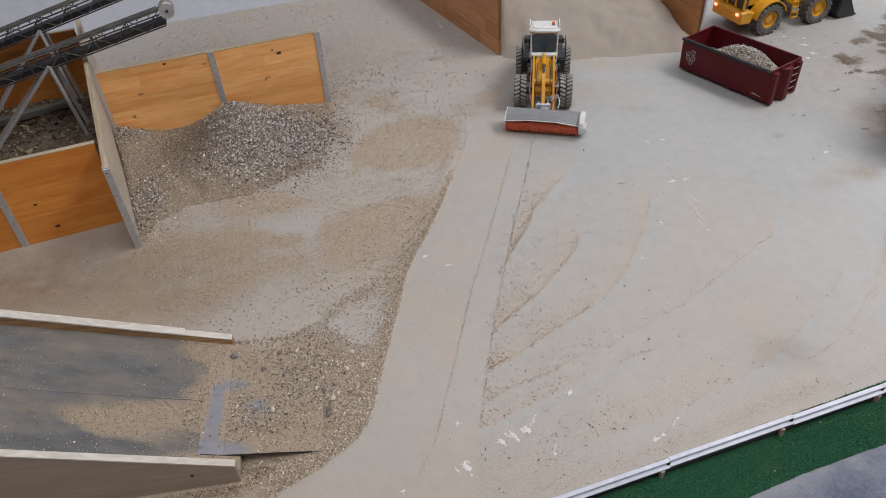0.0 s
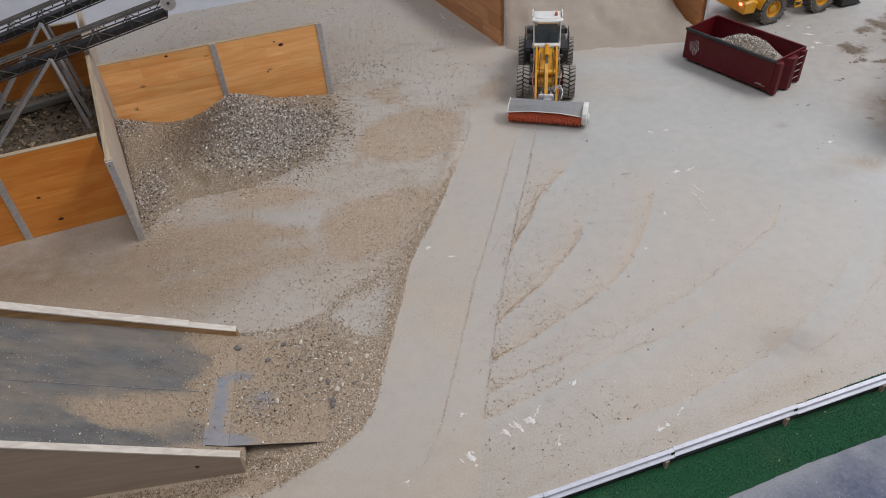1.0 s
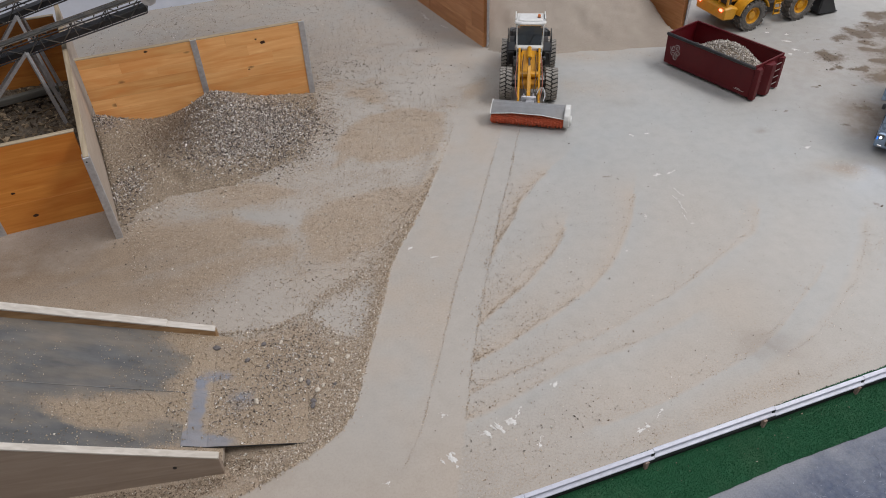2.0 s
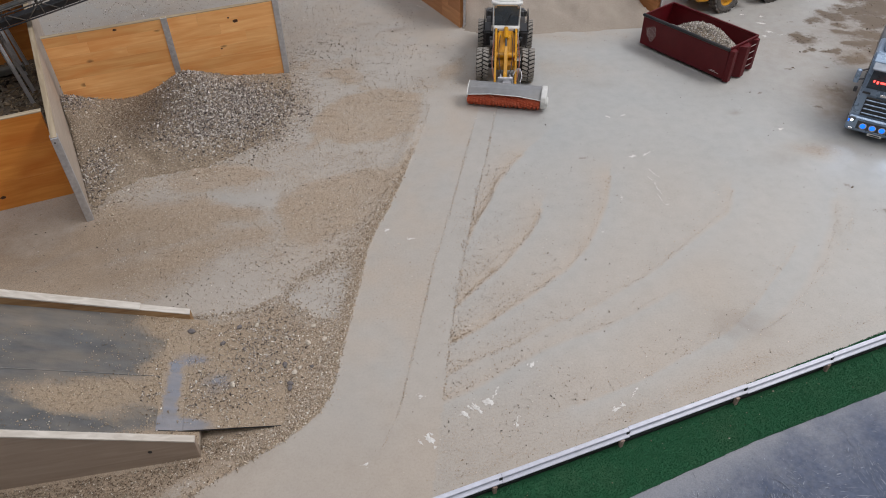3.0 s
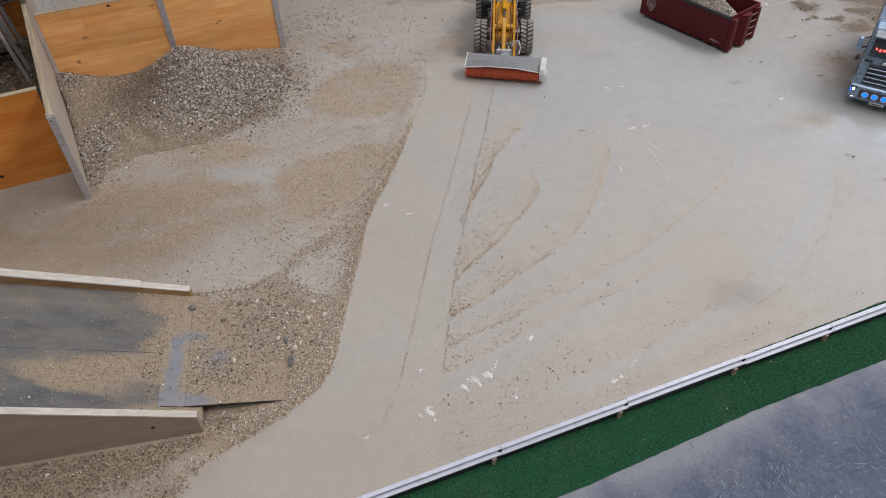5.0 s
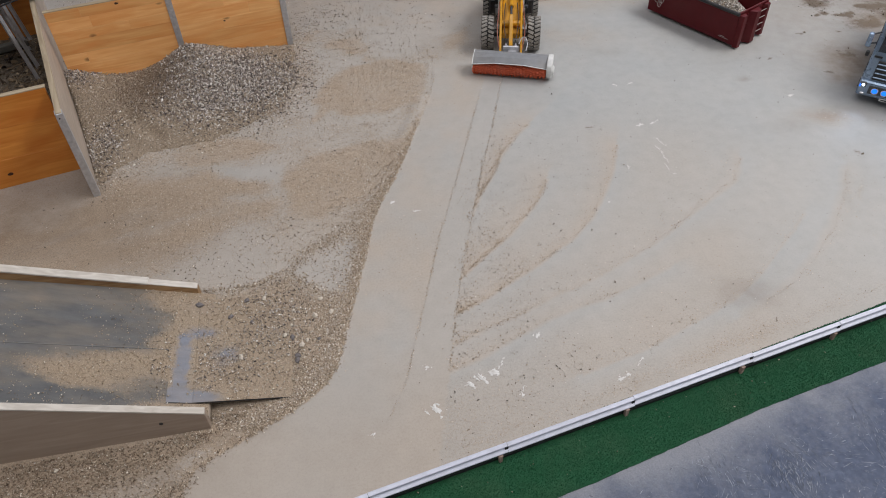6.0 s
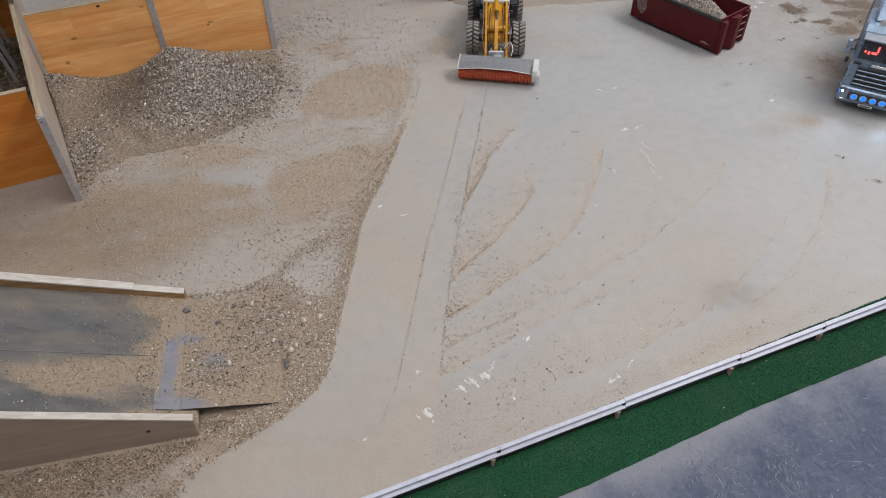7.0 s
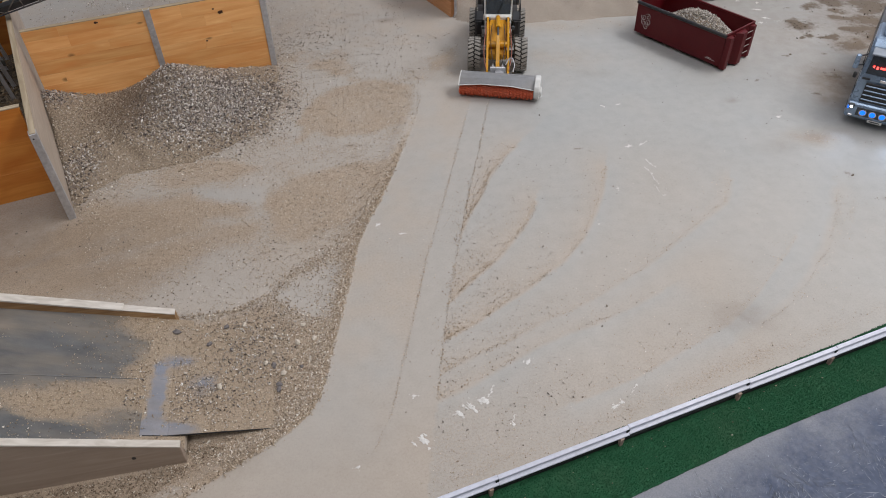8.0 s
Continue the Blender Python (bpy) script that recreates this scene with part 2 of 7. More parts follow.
def tube(a, b, r, n=10, bm=None, r2=None, bevel=0.0):
    """A round bar from a to b."""
    a, b = Vector(a), Vector(b)
    t = bmesh.new()
    q = (b - a).to_track_quat("Z", "Y").to_matrix().to_4x4()
    bmesh.ops.create_cone(t, cap_ends=True, segments=n, radius1=r, radius2=r if r2 is None else r2, depth=(b - a).length)
    if bevel:
        caps = [e for e in t.edges if len({round(v.co.z, 5) for v in e.verts}) == 1]
        bmesh.ops.bevel(t, geom=caps, offset=bevel, segments=2, affect="EDGES")
    bmesh.ops.transform(t, matrix=Matrix.Translation((a + b) / 2) @ q, verts=t.verts)
    return join(bm, t)


def bar(a, b, w, h, bm=None):
    """A flat bar from a to b, w wide and h high."""
    a, b = Vector(a), Vector(b)
    t = bmesh.new()
    q = (b - a).to_track_quat("Y", "Z").to_matrix().to_4x4()
    bmesh.ops.create_cube(t, size=1, matrix=Matrix.Translation((a + b) / 2) @ q @ Matrix.Diagonal((w, (b - a).length, h, 1)))
    return join(bm, t)


def prism(poly, x0, x1, bm=None, bevel=0.0):
    """A plate with the outline poly in (y, z), from x0 to x1."""
    t = bmesh.new()
    va = [t.verts.new((x0, y, z)) for y, z in poly]
    vb = [t.verts.new((x1, y, z)) for y, z in poly]
    n = len(poly)
    t.faces.new(va)
    t.faces.new(vb[::-1])
    for i in range(n):
        t.faces.new((va[i], vb[i], vb[(i + 1) % n], va[(i + 1) % n]))
    bmesh.ops.recalc_face_normals(t, faces=t.faces)
    if bevel:
        bmesh.ops.bevel(t, geom=t.edges[:], offset=bevel, segments=1, affect="EDGES")
    return join(bm, t)


def lathe(profile, n=28, bm=None, caps=True):
    """A body turned about the x axis; profile in (x, r)."""
    t = bmesh.new()
    rings = []
    for x, r in profile:
        rings.append([t.verts.new((x, r * math.cos(2 * math.pi * i / n), r * math.sin(2 * math.pi * i / n))) for i in range(n)])
    for a, b in zip(rings, rings[1:]):
        for i in range(n):
            t.faces.new((a[i], a[(i + 1) % n], b[(i + 1) % n], b[i]))
    if caps:
        t.faces.new(rings[0][::-1])
        t.faces.new(rings[-1])
    bmesh.ops.recalc_face_normals(t, faces=t.faces)
    return join(bm, t)


def shape(verts, faces, bm=None):
    t = bmesh.new()
    vs = [t.verts.new(v) for v in verts]
    for f in faces:
        t.faces.new([vs[i] for i in f])
    bmesh.ops.recalc_face_normals(t, faces=t.faces)
    return join(bm, t)


def mesh_from(name, verts, faces, material, parent=None):
    me = bpy.data.meshes.new(name)
    me.from_pydata(verts.tolist() if isinstance(verts, np.ndarray) else verts, [], faces.tolist() if isinstance(faces, np.ndarray) else faces)
    me.materials.append(material)
    ob = new(name, me)
    if parent:
        ob.parent = parent
    return ob


# ---------- fields over the ground ----------
rng = np.random.default_rng(7)
LATTICE = rng.random((256, 256))


def vnoise(x, y, size, shift=0.0):
    """Smooth noise from 0 to 1 with cells of the given size in metres."""
    px, py = np.asarray(x) / size + 31.7 + shift, np.asarray(y) / size + 12.3 + shift * 1.7
    ix, iy = np.floor(px).astype(int), np.floor(py).astype(int)
    fx, fy = px - ix, py - iy
    fx, fy = fx * fx * (3 - 2 * fx), fy * fy * (3 - 2 * fy)
    g = lambda a, b: LATTICE[a % 256, b % 256]
    return (g(ix, iy) * (1 - fx) + g(ix + 1, iy) * fx) * (1 - fy) + (g(ix, iy + 1) * (1 - fx) + g(ix + 1, iy + 1) * fx) * fy


def fbm(x, y, size, shift=0.0, octaves=4):
    return sum(vnoise(x, y, size / 2**k, shift + 5.1 * k) * 0.5**k for k in range(octaves)) / sum(0.5**k for k in range(octaves))


def line_gap(x, y, line, closed=False):
    """The distance to a line of points, and the side on which it lies (positive: to the right of it)."""
    best, side = np.full(np.shape(x), 9.0), np.zeros(np.shape(x))
    pts = line + line[:1] if closed else line
    for (ax, ay), (bx, by) in zip(pts, pts[1:]):
        dx, dy = bx - ax, by - ay
        t = np.clip(((x - ax) * dx + (y - ay) * dy) / (dx * dx + dy * dy), 0, 1)
        d = np.hypot(x - ax - t * dx, y - ay - t * dy)
        c = (y - ay) * dx - (x - ax) * dy
        side = np.where(d < best, -np.sign(c), side)
        best = np.minimum(best, d)
    return best, side


def within(x, y, poly, soft):
    """1 inside an outline, 0 outside, with an edge of the given softness."""
    inside = np.zeros(np.shape(x), bool)
    for (ax, ay), (bx, by) in zip(poly, poly[1:] + poly[:1]):
        inside ^= ((ay > y) != (by > y)) & (x < (bx - ax) * (y - ay) / (by - ay + 1e-12) + ax)
    d, _ = line_gap(x, y, poly, True)
    return np.clip(0.5 + np.where(inside, d, -d) / (2 * soft), 0, 1)


# swept lane: its two edges and the seam along it, from far to near
LANE_L = [(0.118, 2.212), (0.118, 2.106), (0.089, 1.986), (0.072, 1.922), (0.029, 1.787), (-0.002, 1.676), (-0.038, 1.574), (-0.069, 1.498), (-0.101, 1.4), (-0.112, 1.313), (-0.143, 1.143), (-0.177, 0.949), (-0.2, 0.9), (-0.266, 0.838), (-0.311, 0.812), (-0.354, 0.782), (-0.395, 0.759), (-0.451, 0.719), (-0.466, 0.668), (-0.49, 0.55)]
LANE_R = [(0.36, 2.16), (0.336, 2.064), (0.264, 1.774), (0.217, 1.609), (0.132, 1.267), (0.093, 1.083), (0.062, 0.91)]
SEAM = [(0.27, 2.05), (0.256, 2.002), (0.14, 1.565), (0.074, 1.337), (0.024, 1.126), (-0.033, 0.89), (-0.071, 0.798)]
ARCS = [([(0.150, 1.37), (0.171, 1.428), (0.201, 1.496), (0.242, 1.567), (0.278, 1.657), (0.335, 1.75), (0.378, 1.799)], 0.9, 0.011),
        ([(0.118, 1.185), (0.193, 1.262), (0.252, 1.318), (0.29, 1.369), (0.338, 1.428), (0.373, 1.489), (0.387, 1.525)], 1.0, 0.011),
        ([(0.093, 1.066), (0.174, 1.111), (0.25, 1.167), (0.321, 1.213), (0.372, 1.256), (0.416, 1.289), (0.476, 1.359), (0.528, 1.446), (0.58, 1.554), (0.62, 1.66)], 1.0, 0.012),
        ([(0.075, 0.975), (0.161, 1.017), (0.23, 1.043), (0.319, 1.094), (0.378, 1.115), (0.44, 1.146), (0.506, 1.187), (0.61, 1.246), (0.708, 1.321), (0.813, 1.401), (0.9, 1.465), (0.95, 1.56)], 0.8, 0.016),
        ([(0.058, 0.906), (0.126, 0.933), (0.221, 0.986), (0.292, 1.024), (0.364, 1.054), (0.436, 1.073), (0.497, 1.102), (0.62, 1.16)], 0.8, 0.014),
        ([(0.341, 0.870), (0.499, 0.924), (0.591, 0.97), (0.735, 1.04), (0.826, 1.112), (0.888, 1.174), (0.976, 1.257), (1.022, 1.307)], 1.0, 0.009),
        ([(1.223, 1.478), (1.175, 1.383), (1.081, 1.256), (1.002, 1.171), (0.916, 1.093), (0.83, 1.038), (0.745, 0.995)], 0.72, 0.026)]
RAILSIDE = [(0.093, 0.731), (0.384, 0.813), (0.729, 0.93), (1.157, 1.06), (1.6, 1.19)]
PATCH_A = [(-0.297, 1.881), (-0.296, 2.017), (-0.249, 2.152), (-0.174, 2.225), (-0.055, 2.273), (0.11, 2.213), (0.094, 2.055), (0.068, 1.938), (-0.009, 1.922), (-0.072, 1.885), (-0.169, 1.89), (-0.223, 1.925), (-0.266, 1.877)]
PATCH_B = [(-0.366, 1.562), (-0.361, 1.664), (-0.3, 1.725), (-0.168, 1.775), (-0.013, 1.807), (0.037, 1.786), (-0.003, 1.649), (-0.068, 1.527), (-0.103, 1.478), (-0.164, 1.467), (-0.222, 1.409), (-0.288, 1.399), (-0.34, 1.441)]
PATCH_C = [(-0.679, 1.819), (-0.634, 1.852), (-0.479, 1.848), (-0.373, 1.8), (-0.353, 1.76), (-0.431, 1.713), (-0.528, 1.706), (-0.633, 1.751)]
PATCH_D = [(-0.411, 2.646), (-0.279, 2.73), (-0.138, 2.557), (-0.041, 2.361), (-0.134, 2.227), (-0.301, 2.331), (-0.406, 2.454)]
BACK = [(-0.344, 2.682), (-0.252, 2.487), (-0.109, 2.303), (0.023, 2.263), (0.178, 2.413), (0.31, 2.543), (0.271, 2.302), (0.142, 2.194), (0.06, 2.194), (-0.139, 2.226), (-0.265, 2.347), (-0.351, 2.54)]
BARE_1 = [(-0.303, 1.247), (-0.239, 1.286), (-0.165, 1.346), (-0.136, 1.326), (-0.152, 1.231), (-0.162, 1.16), (-0.211, 1.165)]
BARE_2 = [(-0.548, 1.693), (-0.36, 1.678), (-0.37, 1.608), (-0.532, 1.638)]
BARE_3 = [(-0.51, 1.56), (-0.44, 1.565), (-0.43, 1.535), (-0.50, 1.53)]
APRON = [(-0.6, 1.19), (-0.519, 1.199), (-0.431, 1.195), (-0.378, 1.208), (-0.34, 1.232), (-0.313, 1.239), (-0.234, 1.164), (-0.153, 1.155), (-0.169, 1.11), (-0.183, 0.935), (-0.268, 0.858), (-0.395, 0.765), (-0.455, 0.715), (-0.47, 0.6), (-1.0, 0.6), (-1.0, 0.8), (-0.5, 0.83)]
BARE_4 = [(-0.45, 0.765), (-0.50, 0.744), (-0.56, 0.722), (-0.66, 0.694), (-0.70, 0.66), (-0.54, 0.66), (-0.50, 0.69), (-0.475, 0.715), (-0.43, 0.748)]
DUST = [(-1.6, 1.55), (-0.94, 1.488), (-0.887, 1.614), (-0.864, 1.702), (-0.67, 1.696), (-0.512, 1.722), (-0.374, 1.654), (-0.331, 1.523), (-0.368, 1.433), (-0.47, 1.42), (-0.54, 1.335), (-0.62, 1.25), (-0.864, 1.20), (-1.5, 1.10)]
PILE = [(-1.11, 2.19), (-0.39, 2.41), (-0.33, 2.174), (-0.393, 1.982), (-0.58, 1.874), (-0.787, 1.835), (-0.88, 1.66)]
# scraped white paint: place, half length, half width, turn
FLAKES = [(0.101, 0.866, 0.012, 0.006, -0.5), (0.129, 0.879, 0.017, 0.006, -0.9), (0.154, 0.895, 0.014, 0.008, -0.15), (0.174, 0.915, 0.017, 0.005, 1.2), (0.024, 0.814, 0.018, 0.008, -0.9), (0.266, 0.981, 0.011, 0.005, 0.9), (0.211, 0.838, 0.014, 0.0025, 1.2),
          (0.207, 0.828, 0.006, 0.003, 1.0), (0.470, 0.888, 0.014, 0.003, 0.85), (0.422, 0.849, 0.012, 0.004, 0.5), (0.438, 0.858, 0.006, 0.004, 0.4), (0.719, 1.755, 0.014, 0.006, 0.2), (0.765, 1.761, 0.018, 0.005, 0.45), (0.752, 1.660, 0.022, 0.004, 2.1),
          (0.742, 1.628, 0.018, 0.004, 1.7), (0.739, 1.588, 0.028, 0.0032, 1.75), (0.736, 1.545, 0.018, 0.0022, 1.75), (0.745, 1.512, 0.005, 0.003, 0.4), (0.626, 1.556, 0.006, 0.005, 0.1), (0.535, 1.412, 0.004, 0.0035, 0.2), (0.697, 1.987, 0.010, 0.005, -0.6),
          (0.751, 1.991, 0.009, 0.004, 0.2), (1.228, 1.856, 0.010, 0.006, 0.3), (-0.046, 1.476, 0.010, 0.004, 0.7), (0.018, 1.434, 0.010, 0.004, 0.1), (0.014, 0.919, 0.006, 0.005, 0.0), (-0.106, 0.766, 0.006, 0.003, 0.3), (0.05, 3.05, 0.045, 0.008, 2.05), (0.13, 2.93, 0.022, 0.006, 2.2),
          (1.497, 2.621, 0.020, 0.006, -0.4), (1.496, 2.543, 0.016, 0.006, -0.5), (1.450, 2.711, 0.012, 0.006, 0.1), (1.519, 2.683, 0.010, 0.006, 0.1), (1.458, 2.508, 0.012, 0.005, 0.05), (1.526, 2.513, 0.012, 0.003, 0.05)]
MUDS = [(2.02, 2.70, 0.11, 0.8), (1.90, 2.46, 0.09, 0.75), (1.823, 2.648, 0.055, 0.95), (1.877, 2.485, 0.070, 1.00), (1.941, 2.691, 0.070, 0.95), (1.975, 2.578, 0.070, 1.00), (1.608, 2.474, 0.036, 1.00), (1.843, 2.343, 0.060, 0.90), (1.807, 2.640, 0.030, 1.0), (1.794, 2.685, 0.022, 1.0), (1.808, 2.575, 0.028, 1.0), (1.962, 2.705, 0.045, 1.0), (1.934, 2.561, 0.050, 1.0), (1.758, 2.414, 0.035, 1.0), (1.600, 2.456, 0.034, 1.0), (1.600, 2.495, 0.028, 1.0), (1.998, 2.819, 0.050, 1.0), (1.675, 2.361, 0.016, 1.0), (1.830, 2.382, 0.070, 1.0), (1.930, 2.625, 0.050, 1.0), (1.890, 2.754, 0.020, 1.0), (1.797, 2.509, 0.030, 1.0), (1.691, 2.588, 0.014, 1.0), (1.598, 2.384, 0.016, 1.0), (2.053, 2.782, 0.060, 1.0), (1.639, 2.356, 0.014, 1.0),
        (1.610, 2.465, 0.050, 1.0), (1.590, 2.385, 0.022, 0.9), (1.715, 2.610, 0.035, 0.8), (1.70, 2.30, 0.05, 0.8), (1.52, 2.10, 0.025, 0.9), 
        (1.545, 2.374, 0.012, 0.8), (1.654, 2.349, 0.014, 0.9), (1.574, 2.248, 0.010, 0.8), (1.445, 2.266, 0.008, 0.7), (1.234, 2.097, 0.008, 0.9), (1.40, 1.985, 0.016, 0.6), (1.60, 2.627, 0.010, 0.7), (1.295, 1.533, 0.007, 0.9), (1.32, 1.428, 0.009, 0.9), (0.554, 1.762, 0.006, 0.8)]

# dark floor patches: place, half widths, strength; those beside the truck paint its shadow
STAINS_AND_SHADE = [(1.81, 2.49, 0.26, 0.22, 0.62), (1.55, 2.07, 0.09, 0.12, 0.6), (1.58, 2.50, 0.50, 0.48, 0.36), (0.775, 1.062, 0.075, 0.048, 0.36), (1.53, 2.02, 0.13, 0.15, 1.0), (1.46, 1.94, 0.08, 0.08, 0.8), (1.75, 2.30, 0.16, 0.14, 0.8), (1.88, 2.52, 0.30, 0.30, 0.52), (1.42, 2.10, 0.2, 0.15, 0.25), (1.30, 1.74, 0.10, 0.05, 0.30), (1.16, 1.70, 0.08, 0.04, 0.22), (1.125, 1.97, 0.03, 0.015, 0.35), (-0.80, 2.72, 0.55, 0.34, 0.66), (0.02, 2.72, 0.05, 0.03, 0.5),
          (-0.1, 2.78, 0.06, 0.02, 0.35), (0.72, 2.20, 0.07, 0.03, 0.22), (0.2, 2.32, 0.16, 0.10, 0.25), (-1.1, 1.48, 0.55, 0.19, 0.72), (-0.78, 1.38, 0.28, 0.11, 0.52), (-0.72, 0.72, 0.32, 0.09, 0.55), (-0.42, 0.80, 0.12, 0.05, 0.40), (-0.14, 0.76, 0.30, 0.13, 0.12)]


def fields(x, y):
    """How much sand, mud and dark staining, with the truck's painted shadow, lies at each place of the ground."""
    n1, n2, n3 = fbm(x, y, 0.35), fbm(x, y, 0.06, 3.0), fbm(x, y, 1.2, 8.0)
    xw, yw = x + 0.03 * (n2 - 0.5), y + 0.03 * (fbm(x, y, 0.06, 9.0) - 0.5)
    dl, sl = line_gap(x + 0.006 * (n2 - 0.5), y, LANE_L)
    dr, sr = line_gap(x, y, LANE_R)
    ds, ss = line_gap(x, y, SEAM)
    left = ((sl > 0) | (y > 2.21 - 0.02 * n2)) & (y < 2.50) & (x < 0.32) & (y > 0.55)     # the unswept side
    fade = np.clip((2.48 - y + 0.15 * (n2 - 0.5)) / 0.35, 0, 1)
    right = (sr < 0)
    lane = ~left & ~right
    foot = np.exp(-(((x + 0.62) / 0.30) ** 2 + ((y - 1.76) / 0.10) ** 2))     # sand below the gravel heap
    s = 0.10 + 0.22 * (n1 - 0.35) + 0.06 * np.clip((1.9 - y) / 0.8, 0, 1)
    s = np.where(left, s + fade * (0.40 + 0.6 * (n1 - 0.45) + 0.4 * (n2 - 0.5) - s), s)
    s = np.where(left, s * (1 - 0.28 * np.exp(-(((x + 0.5) / 0.2) ** 2 + ((y - 1.31) / 0.09) ** 2))), s)
    put = lambda s, w, v: np.maximum(s, w * v)
    s = put(s, within(xw, yw, BACK, 0.05), 0.60 + 0.7 * (n2 - 0.5))
    s = put(s, foot, 0.70 + 0.7 * (n2 - 0.5))
    s = put(s, within(xw, yw, PATCH_A, 0.035), 0.78 + 0.4 * (n2 - 0.5))
    s = put(s, within(xw, yw, PATCH_B, 0.04), 0.82 + 0.4 * (n2 - 0.5))
    s = put(s, within(xw, yw, PATCH_C, 0.04), 0.84 + 0.4 * (n2 - 0.5))
    s = put(s, within(xw, yw, PATCH_D, 0.08), 0.62 + 0.9 * (n2 - 0.5))
    s = put(s, np.exp(-(((xw - 0.44) / 0.07) ** 2 + ((yw - 2.40) / 0.20) ** 2)), 0.55 + 0.5 * (n2 - 0.5))
    s = put(s, np.exp(-(((xw - 0.725) / 0.035) ** 2 + ((yw - 2.293) / 0.028) ** 2)), 0.50)
    # wheel tracks streak the dust lengthways
    a, b = 0.92 * x + 0.39 * y, 0.92 * y - 0.39 * x
    streak = fbm(a * 0.16, b, 0.05, 6.0)
    s = put(s, within(xw, yw, DUST, 0.09), 0.92 + 0.5 * (n1 - 0.5) + 0.9 * (streak - 0.5) + 0.2 * (n2 - 0.5))
    s = np.where(left, put(s, (0.55 * np.exp(-dl / 0.16) + 0.45 * np.exp(-dl / 0.03)) * np.clip((2.15 - y) / 0.4, 0.3, 1), 1.0), s)
    s = put(s, within(xw, yw, APRON, 0.04), 0.95)
    for bare, k in ((BARE_1, 0.75), (BARE_2, 0.75), (BARE_3, 0.5), (BARE_4, 0.45)):
        s = s * (1 - k * within(xw, yw, bare, 0.022))
    clear = 1 - 0.35 * np.maximum(np.maximum(within(xw, yw, BARE_1, 0.022), within(xw, yw, BARE_2, 0.022)), 0.6 * within(xw, yw, BARE_3, 0.022))
    near = np.clip((1.0 - y) / 0.25, 0, 1)
    film = np.where(lane, np.where(ss < 0, 0.30 + 0.2 * np.clip((1.9 - y) / 0.8, 0, 1), 0.58 + 0.4 * (n1 - 0.5) + 0.5 * (n2 - 0.5)) * (1 - near) + near * (0.76 + 0.6 * (n1 - 0.5)), 0.04 + np.where(left, 0.46, 0) + np.clip((2.0 - y) / 0.8, 0, 1) * 0.58 * (0.4 + 1.2 * n1) * np.clip(1.3 - np.abs(x - 0.5) / 0.9, 0.3, 1))
    film = film * clear
    s = np.where(lane, np.where(ss < 0, 0.14 + 0.15 * (n1 - 0.5), 0.22 + 0.3 * (n1 - 0.5)) * (1 - near) + near * (0.22 + 0.3 * (n1 - 0.5)), s)
    s = np.where(lane, np.maximum(s, 0.62 * np.exp(-((ds / 0.005) ** 2)) * (vnoise(x, y, 0.05) * 0.8 + 0.2)), s)
    fan = np.clip(1.0 - dr / 0.75, 0, 1) * np.clip((2.0 - y) / 0.5, 0, 1)
    s = np.where(right, 0.10 + 0.05 * np.clip((1.9 - y) / 0.8, 0, 1) + 0.12 * fan + 0.30 * (n1 - 0.5) + 0.12 * np.clip((1.25 - y) / 0.4, 0, 1), s)
    xa, ya = x + 0.012 * (n2 - 0.5), y + 0.012 * (n1 - 0.5)
    root = np.exp(-dr / 0.10)
    for line, k, wide in ARCS:
        d, side = line_gap(xa, ya, line)
        inner = np.exp(-d / (wide * (3.2 + 2.5 * root))) * 0.75 + 0.25 * np.exp(-((d / wide) ** 2))
        tail = np.where(side > 0, np.exp(-((d / (0.32 * wide)) ** 2)), inner)
        tail = tail * np.clip(0.66 - 0.35 * dr / 0.6 + 0.34 * root, 0.40, 0.98) * (0.75 + 0.6 * (vnoise(x, y, 0.02, 4.0) - 0.3))
        s = np.where(right & (side > 0), s * (1 - 0.55 * np.exp(-d / 0.03)), s)
        film = np.where(right & (side > 0), film * (1 - 0.74 * np.exp(-d / 0.035)), film)
        s = np.where(right, np.maximum(s, 0.68 * k * tail * (0.8 + 0.7 * (n2 - 0.35))), s)
        wedge = np.where(side > 0, np.exp(-((d / (0.9 * wide)) ** 2)), (0.35 * np.exp(-d / 0.04) + 0.65 * np.exp(-d / 0.16)) if wide > 0.0095 else 0.6 * np.exp(-d / 0.02))
        film = np.where(right, np.maximum(film, k * wedge * np.clip(0.88 - 0.25 * dr / 0.9 + 0.10 * root, 0.58, 0.95)), film)
    # the edge of the lane on that side
    s = np.where(right & (y < 2.0), np.maximum(s, 0.42 * np.exp(-dr / 0.016) * (0.4 + n2)), s)
    s = np.maximum(s, np.clip(within(xw, yw, PILE, 0.22) * 1.7, 0, 1) * (0.68 + 0.4 * (n2 - 0.5)))
    d, _ = line_gap(xw, yw, RAILSIDE)
    s = np.maximum(s, 0.50 * np.exp(-d / 0.055) * (0.4 + 1.0 * n1))
    binmouth = np.exp(-(((x - 0.66) / 0.40) ** 2 + ((y - 2.60) / 0.10) ** 2))
    s = np.maximum(s, 0.40 * binmouth * (0.5 + n2))
    s = np.maximum(s, 0.5 * np.exp(-(((x - 0.62) / 0.16) ** 2 + ((y - 2.32) / 0.12) ** 2)) * (0.3 + n2))
    for line in ([(1.245, 1.54), (1.236, 1.502), (1.20, 1.42), (1.165, 1.34)], [(1.285, 1.54), (1.278, 1.497), (1.235, 1.41), (1.20, 1.34)]):
        d, _ = line_gap(xw, yw, line)
        s = np.maximum(s, 0.36 * np.exp(-((d / 0.016) ** 2)) * (0.3 + n2))
